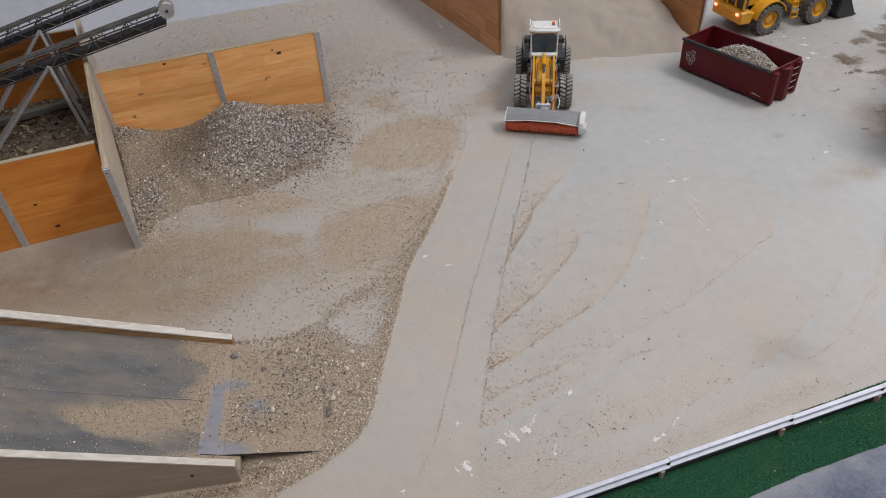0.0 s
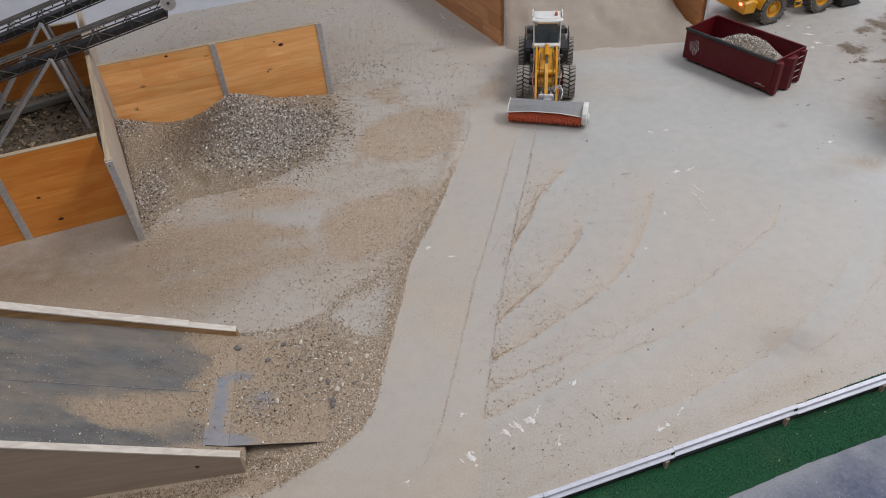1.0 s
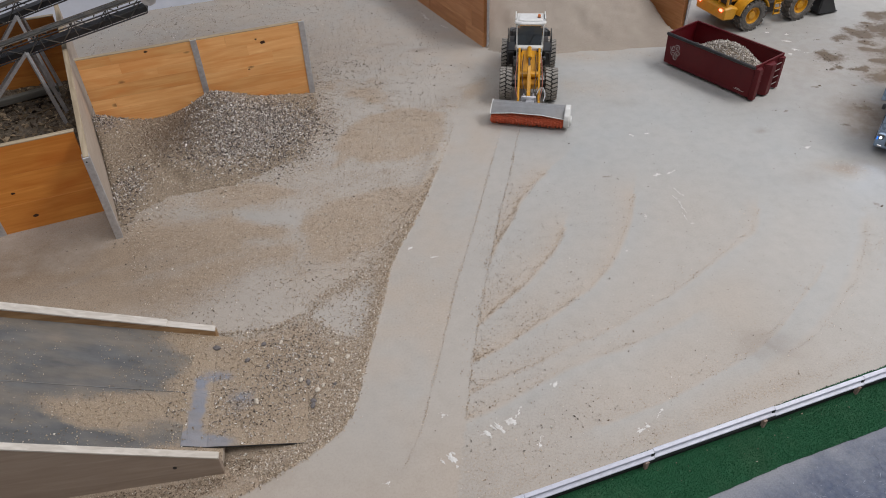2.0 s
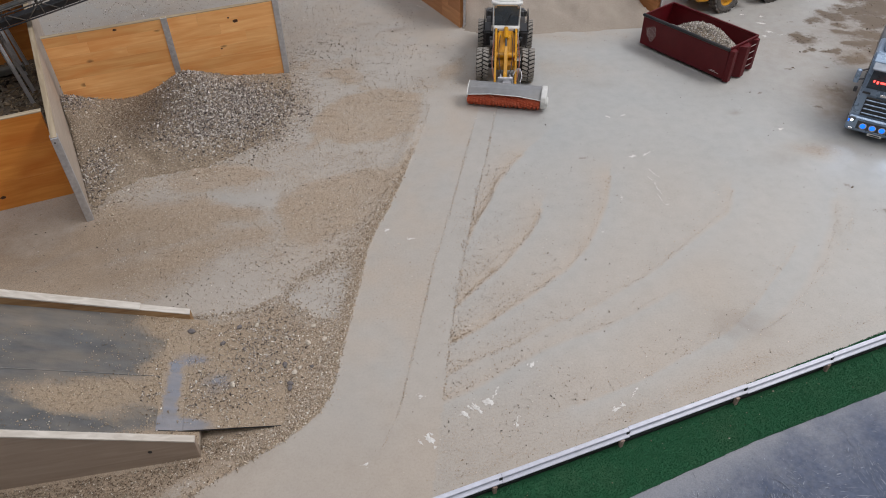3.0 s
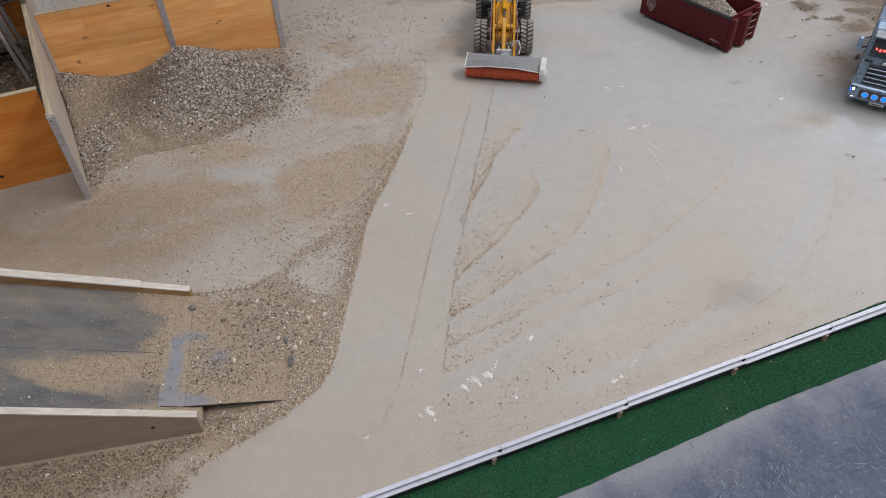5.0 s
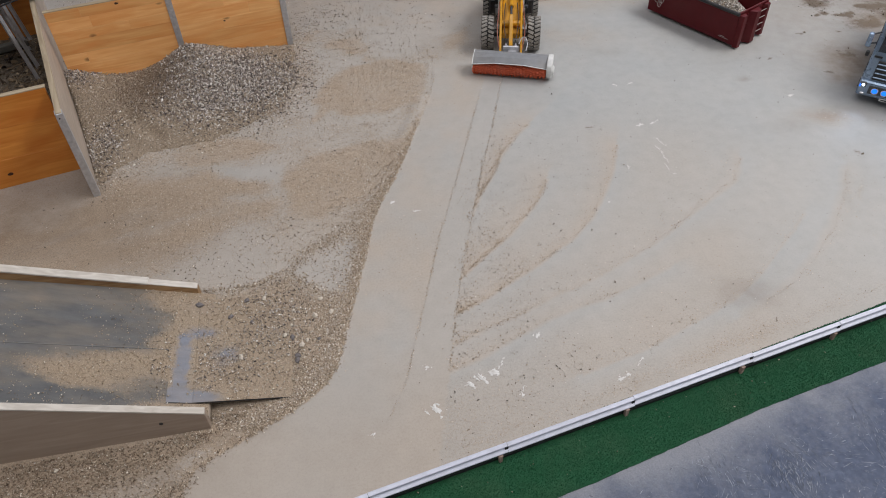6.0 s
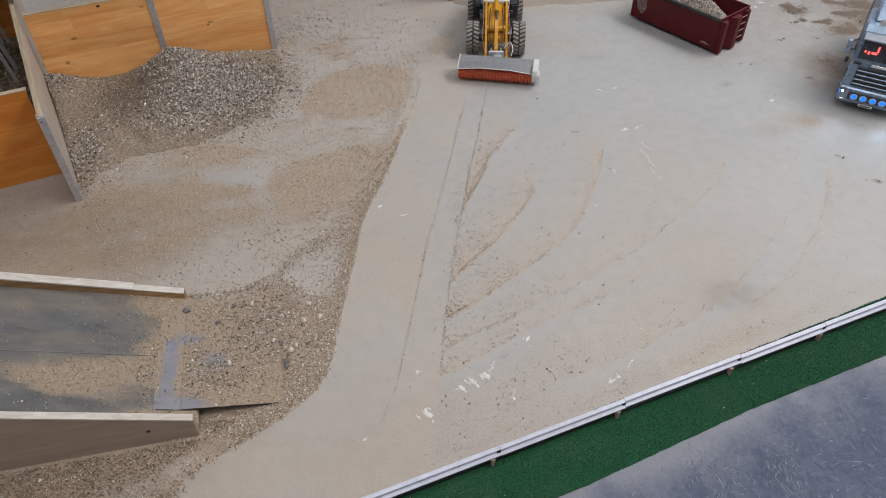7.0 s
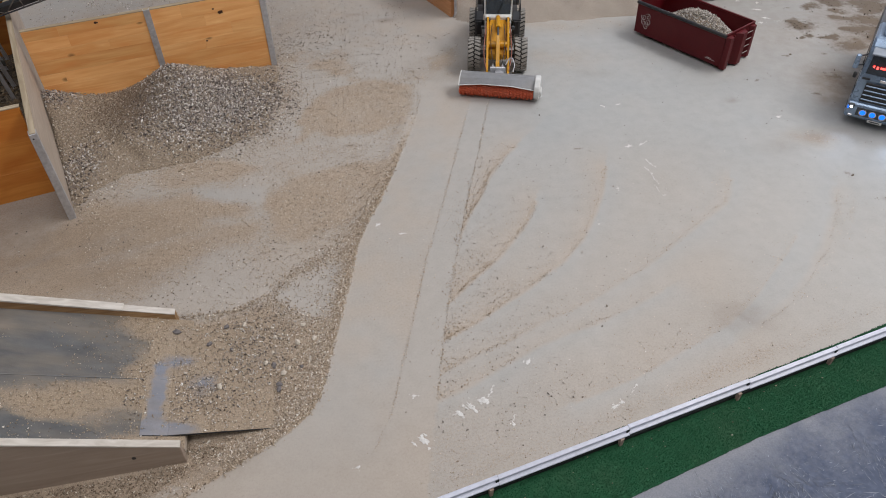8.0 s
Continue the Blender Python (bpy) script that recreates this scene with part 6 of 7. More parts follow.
def wheel_loader(m):
    """Model loader with a sweeping broom in front; local y ahead."""
    th = empty("wheel_loader", m, "yellow model wheel loader with white cab and red broom", "wheel loader")
    R, W, X, YF, YR = 0.0565, 0.043, 0.0795, 0.118, -0.120
    for x in (X, -X):
        for y in (YF, YR):
            wheel(th, x, y, R, W, 24, 0.030, YELLOW, TYRE)
    # chassis and axles
    part("rear_frame", box(0.062, 0.20, 0.05, 0, -0.115, 0.075, bevel=0.006), DARKGREY, th)
    part("axle", tube((-X, YF, R), (X, YF, R), 0.013, 12), BLACK, th)
    part("axle", tube((-X, YR, R), (X, YR, R), 0.013, 12), BLACK, th)
    front = prism([(0.005, 0.055), (0.150, 0.050), (0.160, 0.075), (0.120, 0.098), (0.065, 0.135), (0.030, 0.142), (0.005, 0.10)], -0.030, 0.030, bevel=0.003)
    part("front_frame", front, YELLOW, th)
    hood = prism([(-0.215, 0.09), (-0.075, 0.09), (-0.075, 0.165), (-0.16, 0.165), (-0.215, 0.140)], -0.043, 0.043, bevel=0.006)
    part("engine_hood", hood, YELLOW, th)
    part("counterweight", prism([(-0.245, 0.06), (-0.205, 0.05), (-0.205, 0.115), (-0.235, 0.115)], -0.075, 0.075, bevel=0.006), DARKGREY, th)
    # lift arms: cranked plates on either side
    for s in (-1, 1):
        arm = prism(reach([(0.030, 0.150), (0.044, 0.158), (0.100, 0.128), (0.160, 0.085), (0.205, 0.052), (0.208, 0.034), (0.195, 0.034), (0.150, 0.066), (0.090, 0.110), (0.032, 0.136)]), s * 0.035 - 0.0038, s * 0.035 + 0.0038, bevel=0.0012)
        part("lift_arm", arm, YELLOW, th)
        part("lift_cylinder", tube((s * 0.046, 0.03, 0.075), (s * 0.046, 0.125, 0.088), 0.006, 10), CHROME, th)
        part("arm_pin", tube((s * 0.026, 0.038, 0.145), (s * 0.043, 0.038, 0.145), 0.006, 10), DARKGREY, th)
    part("cross_tube", tube(reach_at(-0.034, 0.118, 0.102), reach_at(0.034, 0.118, 0.102), 0.0105, 14), YELLOW, th)
    lever = prism(reach([(0.105, 0.128), (0.122, 0.138), (0.140, 0.118), (0.172, 0.072), (0.196, 0.058), (0.190, 0.048), (0.160, 0.058), (0.118, 0.090)]), -0.0065, 0.0065, bevel=0.0015)
    part("tilt_lever", lever, YELLOW, th)
    part("tilt_cylinder", tube(reach_at(0, 0.028, 0.148), reach_at(0, 0.080, 0.140), 0.0085, 14), YELLOW, th)
    part("tilt_rod", tube(reach_at(0, 0.080, 0.140), reach_at(0, 0.116, 0.132), 0.0040, 10), DARKGREY, th, "dark steel piston rod")
    # cab
    cab = prism([(-0.075, 0.085), (0.022, 0.085), (0.026, 0.135), (0.020, 0.152), (-0.075, 0.152)], -0.046, 0.046, bevel=0.004)
    part("cab_body", cab, CABWHITE, th, "white cab base")
    part("windscreen", shape([(-0.041, 0.0225, 0.153), (0.041, 0.0225, 0.153), (0.0445, 0.008, 0.221), (-0.0445, 0.008, 0.221), (-0.041, 0.0195, 0.153), (0.041, 0.0195, 0.153), (0.0445, 0.005, 0.221), (-0.0445, 0.005, 0.221)],
                             [(0, 1, 2, 3), (7, 6, 5, 4), (0, 4, 5, 1), (3, 2, 6, 7), (0, 3, 7, 4), (1, 5, 6, 2)]), CABGLASS, th, "dark smoked windscreen")
    for s in (-1, 1):
        part("side_window", shape([(s * 0.0455, 0.016, 0.155), (s * 0.0455, -0.07, 0.155), (s * 0.0465, -0.068, 0.220), (s * 0.0465, 0.003, 0.220), (s * 0.0435, 0.016, 0.155), (s * 0.0435, -0.07, 0.155), (s * 0.0445, -0.068, 0.220), (s * 0.0445, 0.003, 0.220)],
                                  [(0, 1, 2, 3), (7, 6, 5, 4), (0, 4, 5, 1), (3, 2, 6, 7), (0, 3, 7, 4), (1, 5, 6, 2)]), CABGLASS, th)
        part("door_pillar", bar((s * 0.0462, 0.021, 0.150), (s * 0.0470, 0.006, 0.223), 0.0036, 0.0045), CABWHITE, th)
        part("rear_pillar", bar((s * 0.0465, -0.072, 0.150), (s * 0.047, -0.069, 0.223), 0.005, 0.005), DARKGREY, th)
        # mirror on its stalk
        stalk = part("mirror", box(0.011, 0.006, 0.019, s * 0.065, 0.010, 0.196, bevel=0.0015), BLACK, th)
        part("mirror_stalk", tube((s * 0.048, 0.006, 0.212), (s * 0.065, 0.010, 0.207), 0.0016, 6), BLACK, stalk)
        # steps, platform and rails beside the cab
        plat = part("platform", box(0.030, 0.070, 0.006, s * 0.067, -0.028, 0.128, bevel=0.001), BLACK, th)
        part("step_box", prism([(-0.06, 0.07), (0.0, 0.07), (0.012, 0.126), (-0.06, 0.126)], s * 0.067 - 0.012, s * 0.067 + 0.012, bevel=0.002), BLACK, plat)
        for y in (-0.058, 0.004):
            part("rail_post", tube((s * 0.077, y, 0.128), (s * 0.077, y, 0.185), 0.0017, 6), BLACK, plat)
        part("hand_rail", tube((s * 0.077, -0.058, 0.185), (s * 0.077, 0.004, 0.185), 0.0017, 6), BLACK, plat)
        part("hand_rail", tube((s * 0.077, -0.058, 0.158), (s * 0.077, 0.004, 0.158), 0.0014, 6), BLACK, plat)
        part("ladder_rail", tube((s * 0.072, 0.014, 0.128), (s * 0.074, 0.040, 0.070), 0.0015, 6), BLACK, plat)
        # mudguards
        for y, ys in ((YR, 1),):
            arc = [(y + math.cos(a) * rr, R + math.sin(a) * rr) for rr, sweep in ((R + 0.010, range(30, 161, 10)), (R + 0.0075, range(160, 29, -10))) for a in (radians(d) for d in sweep)]
            part("mudguard", prism(arc, s * (X - 0.017) - 0.008, s * (X - 0.017) + 0.008), BLACK, th)
        part("work_lamp", tube((s * 0.040, 0.004, 0.2205), (s * 0.040, 0.0110, 0.2195), 0.005, 12), CHROME, th)
        part("headlamp", box(0.012, 0.008, 0.012, s * 0.052, 0.052, 0.122, bevel=0.002), DARKGREY, th)
    def plan(outline, z0, z1, bm=None):
        t = prism(outline, z0, z1, bevel=0.003)
        bmesh.ops.transform(t, matrix=Matrix(((0, 1, 0, 0), (0, 0, 1, 0), (1, 0, 0, 0), (0, 0, 0, 1))), verts=t.verts)
        bmesh.ops.recalc_face_normals(t, faces=t.faces)
        return join(bm, t)
    roof = plan([(-0.048, -0.078), (0.048, -0.078), (0.051, -0.044), (0.056, -0.006), (0.052, 0.003), (0.030, 0.011), (-0.030, 0.011), (-0.052, 0.003), (-0.056, -0.006), (-0.051, -0.044)], 0.2235, 0.2335)
    plan([(-0.038, -0.068), (0.038, -0.068), (0.042, -0.040), (0.044, -0.010), (0.026, -0.002), (-0.026, -0.002), (-0.044, -0.010), (-0.042, -0.040)], 0.2325, 0.2370, bm=roof)
    r = part("roof", roof, CABWHITE, th, "white rounded cab roof")
    for s in (-1, 1):
        part("roof_slot", box(0.005, 0.034, 0.002, s * 0.050, -0.045, 0.2342), BLACK, r)
        rail = box(0.0045, 0.062, 0.0035, s * 0.0515, -0.043, 0.2405, bevel=0.0012)
        for y in (-0.072, -0.014):
            box(0.0042, 0.005, 0.006, s * 0.0515, y, 0.2365, bm=rail)
        part("roof_rail", rail, CABWHITE, r, "raised white roof edge rail")
    b = part("beacon", tube((-0.030, -0.030, 0.2365), (-0.030, -0.030, 0.2490), 0.0052, 14, bevel=0.0015), ORANGELAMP, th, "orange warning beacon")
    part("beacon_base", tube((-0.030, -0.030, 0.2365), (-0.030, -0.030, 0.2395), 0.0062, 14), BLACK, b)
    part("seat", box(0.03, 0.03, 0.04, 0, -0.035, 0.172, bevel=0.005), BLACK, th)
    part("steering_wheel", lathe([(-0.001, 0.009), (-0.001, 0.011), (0.001, 0.011), (0.001, 0.009)], 16), BLACK, th, m=pose(0, 0.0, 0.172, 0, 60, 90))
    part("cab_sill", prism([(0.014, 0.134), (0.030, 0.138), (0.032, 0.150), (0.023, 0.157), (0.014, 0.157)], -0.0455, 0.0455, bevel=0.0025), CABWHITE, th, "white curved sill under the windscreen")
    part("wiper", tube((0.004, 0.0255, 0.158), (-0.014, 0.0195, 0.196), 0.0009, 6), BLACK, th)
    # coupler
    cp = box(0.052, 0.008, 0.040, 0, 0.251, 0.058, bevel=0.002)
    for s in (-1, 1):
        box(0.006, 0.022, 0.034, s * 0.016, 0.242, 0.062, bevel=0.0015, bm=cp)
        tube((s * 0.016 - 0.006, 0.242, 0.070), (s * 0.016 + 0.006, 0.242, 0.070), 0.005, 10, bm=cp)
    part("coupler", cp, ALU, th, "grey metal quick coupler")
    for s, k in ((-1, 0.0), (1, 0.004)):
        hose([reach_at(*q) for q in ((s * 0.040, 0.05, 0.140), (s * 0.044, 0.11, 0.125 + k), (s * 0.046, 0.165, 0.095), (s * 0.038, 0.205, 0.062 + k))], 0.0016, th, HOSE)
        hose([reach_at(*q) for q in ((s * 0.020, 0.06, 0.142), (s * 0.024, 0.11, 0.122), (s * 0.020, 0.16, 0.088 + k), (s * 0.012, 0.200, 0.080))], 0.0013, th, BLACK)
    hose([(-0.026, 0.240, 0.080), (-0.042, 0.228, 0.098), (-0.054, 0.248, 0.088), (-0.050, 0.270, 0.07)], 0.0018, th, ALU)
    # broom
    ML = pose(0.0, 0.302, 0, 0, 0, -7.4)
    HW = 0.122
    n = 8
    outer = [(-0.046, 0.020), (-0.044, 0.045), (-0.038, 0.060), (-0.026, 0.070), (-0.008, 0.0735), (0.014, 0.0705), (0.036, 0.0595)]
    inner = [(y * 0.94 - 0.0005, z - 0.003) for y, z in outer[::-1]]
    stations = []
    for x, drop in ((-HW, 1.0), (-0.048, 0.0), (0.048, 0.0), (HW, 1.0)):
        # towards the ends the sheet is cut back and folded lower
        stations.append([(x, y - 0.004 * drop * max(0, y) / 0.036, z - 0.011 * drop * max(0, (y + 0.026) / 0.062)) for y, z in outer + inner])
    hoodbm = bmesh.new()
    rings = [[hoodbm.verts.new(c) for c in st] for st in stations]
    k = len(rings[0])
    for ra, rb in zip(rings, rings[1:]):
        for i in range(k):
            hoodbm.faces.new((ra[i], rb[i], rb[(i + 1) % k], ra[(i + 1) % k]))
    hoodbm.faces.new(rings[0])
    hoodbm.faces.new(rings[-1][::-1])
    bmesh.ops.recalc_face_normals(hoodbm, faces=hoodbm.faces)
    lip = bmesh.new()
    for p, q in zip(((-HW, 0.0325, 0.0480), (-0.048, 0.0365, 0.0590), (0.048, 0.0365, 0.0590)), ((-0.048, 0.0365, 0.0590), (0.048, 0.0365, 0.0590), (HW, 0.0325, 0.0480))):
        tube(p, q, 0.0015, 8, bm=lip)
    hb = part("broom_hood", hoodbm, GREYSHEET, th, "grey bent sheet metal broom hood", m=ML)
    part("front_lip", lip, CABWHITE, hb, "pale worn front edge")
    part("end_plate", prism([(-0.046, 0.012), (0.016, 0.012), (0.030, 0.030), (0.0325, 0.048), (0.012, 0.064), (-0.026, 0.0715), (-0.045, 0.045)], HW, HW + 0.003), CABWHITE, hb)
    cap = prism([(-0.048, 0.012), (0.022, 0.010), (0.038, 0.026), (0.042, 0.046), (0.037, 0.062), (0.012, 0.076), (-0.026, 0.0735), (-0.047, 0.046)], -HW - 0.018, -HW, bevel=0.0025)
    ec = part("drive_housing", cap, CABWHITE, th, "white plastic drive housing", m=ML)
    part("drive_motor", tube((-HW - 0.024, 0.012, 0.034), (-HW - 0.017, 0.012, 0.034), 0.017, 18, bevel=0.002), CABWHITE, ec)
    roll = tube((-HW + 0.002, 0.004, 0.031), (HW - 0.002, 0.004, 0.031), 0.0255, 18)
    rnd = random.Random(5)
    rows = 23
    core = part("brush_roll", roll, BRISTLE, th, "red plastic bristle roll", m=ML)
    rings = []
    for kind in range(3):
        verts, faces, k = [(0.0, 0.0, 0.0)], [], 44
        for j in range(k):
            a = 2 * math.pi * j / k
            rr = 0.0305 * rnd.uniform(0.93, 1.02) if j % 2 else 0.027
            verts.append((0.0022 * math.sin(a * 3 + kind), rr * math.cos(a), rr * math.sin(a)))
        off = len(verts)
        verts += [(vx + 0.0056, vy, vz) for vx, vy, vz in verts]
        for j in range(k):
            p, q = 1 + j, 1 + (j + 1) % k
            faces += [(0, q, p), (off, off + p, off + q), (p, q, off + q, off + p)]
        me = bpy.data.meshes.new("bristle_ring")
        ring = shape(verts, faces)
        ring.to_mesh(me)
        ring.free()
        me.materials.append(BRISTLE)
        rings.append(me)
    for i in range(rows):
        ob = new("bristle_ring", rings[i % 3])
        ob.parent = core
        ob.matrix_local = pose(-HW + 0.006 + (2 * HW - 0.012) * i / (rows - 1), 0.004, 0.031, 37 * i)
    part("broom_arm", prism([(-0.055, 0.045), (-0.02, 0.060), (-0.02, 0.070), (-0.055, 0.066)], -0.014, 0.014, bevel=0.002), ALU, th, m=ML)
    return th


def heading(x, y, rz):
    return pose(x, y, 0, 0, 0, rz)


LOADER_RZ = 171.5
_f = Vector((-math.sin(radians(LOADER_RZ)), math.cos(radians(LOADER_RZ))))
_axle = Vector((0.396, 2.276))
wheel_loader(heading(_axle.x - _f.x * 0.118, _axle.y - _f.y * 0.118, LOADER_RZ))


def big_loader(m):
    """The second loader, with an earth bucket; local y ahead."""
    th = empty("wheel_loader", m, "yellow model wheel loader with dark bucket, tail lamp lit", "wheel loader")
    R, W, X, YF, YR = 0.064, 0.050, 0.083, 0.125, -0.125
    for x in (X, -X):
        for y in (YF, YR):
            wheel(th, x, y, R, W, 20, 0.034, YELLOW, GREYTYRE)
    part("rear_frame", box(0.08, 0.22, 0.05, 0, -0.13, 0.085, bevel=0.006), DARKGREY, th)
    part("engine_hood", prism([(-0.235, 0.115), (-0.05, 0.115), (-0.05, 0.20), (-0.16, 0.20), (-0.235, 0.165)], -0.058, 0.058, bevel=0.008), YELLOW, th)
    part("grille", box(0.085, 0.006, 0.04, 0, -0.238, 0.142, bevel=0.001), BLACK, th)
    rad = part("radiator", box(0.150, 0.020, 0.062, 0, -0.232, 0.146, bevel=0.004), BLACK, th, "black radiator opening at the tail")
    for x in (-0.074, -0.026, 0.026, 0.074):
        part("radiator_post", box(0.008, 0.010, 0.070, x, -0.243, 0.146, bevel=0.002), YELLOW, rad, "yellow upright post")
    cw = part("counterweight", prism([(-0.262, 0.060), (-0.205, 0.055), (-0.190, 0.100), (-0.225, 0.112), (-0.262, 0.108)], -0.088, 0.088, bevel=0.006), YELLOW, th)
    for s in (-1, 1):
        part("tail_lamp", box(0.016, 0.006, 0.010, s * 0.066, -0.264, 0.098, bevel=0.002), REDLAMP, cw, "lit red tail lamp")
        arc = [(YR + math.cos(a) * rr, R + math.sin(a) * rr) for rr, sweep in ((R + 0.013, range(20, 171, 10)), (R + 0.009, range(170, 19, -10))) for a in (radians(d) for d in sweep)]
        part("mudguard", prism(arc, s * X - 0.026, s * X + 0.026), YELLOW, th)
        part("ladder_side", bar((s * 0.098, 0.005, 0.13), (s * 0.098, 0.018, 0.045), 0.004, 0.003), YELLOW, th)
        part("ladder_side", bar((s * 0.098, -0.022, 0.13), (s * 0.098, -0.012, 0.045), 0.004, 0.003), YELLOW, th)
        for i in range(4):
            part("ladder_step", box(0.012, 0.030, 0.003, s * 0.098, -0.006 + 0.003 * i, 0.05 + 0.022 * (3 - i), bevel=0.0006), YELLOW, th)
        part("lift_arm", prism([(0.03, 0.165), (0.05, 0.172), (0.16, 0.115), (0.235, 0.055), (0.225, 0.038), (0.14, 0.085), (0.03, 0.145)], s * 0.038 - 0.006, s * 0.038 + 0.006, bevel=0.0015), YELLOW, th)
    part("front_frame", prism([(0.01, 0.06), (0.16, 0.055), (0.165, 0.09), (0.08, 0.15), (0.02, 0.155)], -0.032, 0.032, bevel=0.003), YELLOW, th)
    part("side_tank", box(0.17, 0.075, 0.045, 0, -0.035, 0.075, bevel=0.004), BLACK, th)
    part("cab_body", prism([(-0.05, 0.12), (0.04, 0.12), (0.044, 0.165), (-0.05, 0.165)], -0.045, 0.045, bevel=0.004), YELLOW, th)
    part("cab_window", prism([(-0.048, 0.166), (0.040, 0.166), (0.022, 0.25), (-0.042, 0.25)], -0.043, 0.043, bevel=0.003), CABGLASS, th)
    part("roof", box(0.10, 0.085, 0.012, 0, -0.01, 0.257, bevel=0.004), DARKGREY, th)
    bucket = [(0.225, 0.012), (0.330, 0.004), (0.334, 0.008), (0.245, 0.020), (0.232, 0.045), (0.236, 0.085), (0.262, 0.112), (0.258, 0.116), (0.226, 0.092), (0.218, 0.045)]
    bk = part("bucket", prism(bucket, -0.115, 0.115), BLACK, th, "dark worn steel bucket")
    for s in (-1, 1):
        part("bucket_side", prism([(0.225, 0.012), (0.325, 0.006), (0.29, 0.06), (0.262, 0.114), (0.23, 0.09)], s * 0.115 - 0.002, s * 0.115 + 0.002), BLACK, bk)
    return th


GREYTYRE = grainy("dusty_grey_rubber", [(0.3, (0.07, 0.065, 0.06)), (0.7, (0.12, 0.11, 0.10))], 160, 0.9, big=40, dirt=0.5, dust=(0.26, 0.23, 0.20))
BIG_RZ = -71.0
_fw, _nr = Vector((math.sin(radians(71)), math.cos(radians(71)))), Vector((-math.cos(radians(71)), math.sin(radians(71))))
_c = Vector((1.385, 2.735)) + _nr * 0.105 + _fw * 0.125
big_loader(heading(_c.x, _c.y, BIG_RZ))


def roll_container():
    """Open roll-off container; local x along it, y away from its near side."""
    L, W, H = 0.372, 0.165, 0.125
    th = empty("roll_off_container", pose(0.950, 2.480, 0, 0, 0, -56.5), "dark red open roll-off container standing on the floor", "container")
    z0, t = 0.012, 0.003
    part("floor_plate", box(L - 0.004, W - 0.006, 0.004, L / 2, W / 2, z0 + 0.002), CONT_RED, th)
    near = part("side_wall", prism([(0.0, z0), (t, z0), (0.0, H), (-t, H)], 0, L), CONT_RED, th, m=Matrix())
    far = part("side_wall", prism([(W - t, z0), (W, z0), (W + t, H), (W, H)], 0, L), CONT_RED, th)
    part("end_wall", box(t, W - 2 * t, H - z0, t / 2 + 0.0005, W / 2, (H + z0) / 2), CONT_RED, th)
    door = part("tailgate", box(t, W - 2 * t, H - z0, L - t / 2 - 0.0005, W / 2, (H + z0) / 2), CONT_RED, th)
    # top rails: a round dark one on the near side, slimmer ones elsewhere
    part("top_rail", tube((-0.002, -0.003, H), (L + 0.002, -0.003, H - 0.001), 0.0060, 14, bevel=0.001), BLACK, th, "black rounded top rail")
    part("top_rail", box(L, 0.007, 0.006, L / 2, W + 0.001, H + 0.001, bevel=0.001), CONT_RED, th)
    for x in (0.002, L - 0.002):
        part("top_rail", box(0.006, W - 0.004, 0.006, x, W / 2, H + 0.001, bevel=0.001), CONT_RED, th)
    # folded uprights on the tailgate, hinges and rungs
    for y, wd, dp in ((0.011, 0.022, 0.018), (0.080, 0.028, 0.023), (0.152, 0.018, 0.013)):
        b, c, lo, hi = wd * 0.95, wd * 0.42, z0 - 0.006, H - 0.004
        y0, y1 = max(y - b, 0.0), min(y + b, W)
        fold = shape([(L, y0, lo), (L + dp, y - c, lo), (L + dp, y + c, lo), (L, y1, lo), (L, y0, hi), (L + dp, y - c, hi), (L + dp, y + c, hi), (L, y1, hi)], [(0, 1, 2, 3), (7, 6, 5, 4), (0, 4, 5, 1), (1, 5, 6, 2), (2, 6, 7, 3), (3, 7, 4, 0)])
        bmesh.ops.bevel(fold, geom=fold.edges[:], offset=0.0012, segments=1, affect="EDGES")
        part("upright", fold, CONT_RED, door)
    for i in range(4):
        part("rung", tube((L + 0.011, 0.104, 0.030 + 0.025 * i), (L + 0.011, 0.144, 0.030 + 0.025 * i), 0.0013, 8), DULLMARK, door, "pale worn rung")
    part("lock_bar", tube((L + 0.004, 0.045, 0.02), (L + 0.004, 0.045, H - 0.01), 0.0025, 8), CONT_RED, door)
    for y in (0.045, 0.120):
        part("skid", box(L + 0.01, 0.010, 0.012, L / 2, y, 0.006, bevel=0.001), BLACK, th)
    for y in (0.036, 0.129):
        part("roller", tube((L - 0.02, y - 0.006, 0.010), (L - 0.02, y + 0.006, 0.010), 0.010, 14), ALU, th)
    for x in (0.09, 0.19, 0.29):
        part("rib", box(0.010, 0.006, H - z0 - 0.008, x, W + 0.004, (H + z0) / 2, bevel=0.001), CONT_RED, far)
    # a scribbled pale motif and two lines of small print, all unreadable
    rnd = random.Random(11)
    motif = bmesh.new()
    k = lambda u, w: (u, -0.0008 - (w - z0) / (H - z0) * t, w)
    for cx, cz in ((0.034, 0.078), (0.053, 0.084), (0.036, 0.059), (0.057, 0.063), (0.049, 0.045)):
        a, r, turn = rnd.uniform(0, 6.28), 0.0125, rnd.choice((-1, 1))
        pts = [(cx + r * (1 - 0.07 * n) * math.cos(a + turn * 0.75 * n), cz + r * (1 - 0.07 * n) * math.sin(a + turn * 0.75 * n)) for n in range(12)]
        for p, q in zip(pts, pts[1:]):
            bar(k(*p), k(*q), 0.0021, 0.0008, bm=motif)
    part("motif", motif, MARK, near, "pale scribbled motif")
    text = box(0.018, 0.0008, 0.0014, L - 0.045, -0.0008, 0.030)
    box(0.040, 0.0008, 0.0012, L - 0.040, -0.0007, 0.026, bm=text)
    part("small_print", text, MARK, near)

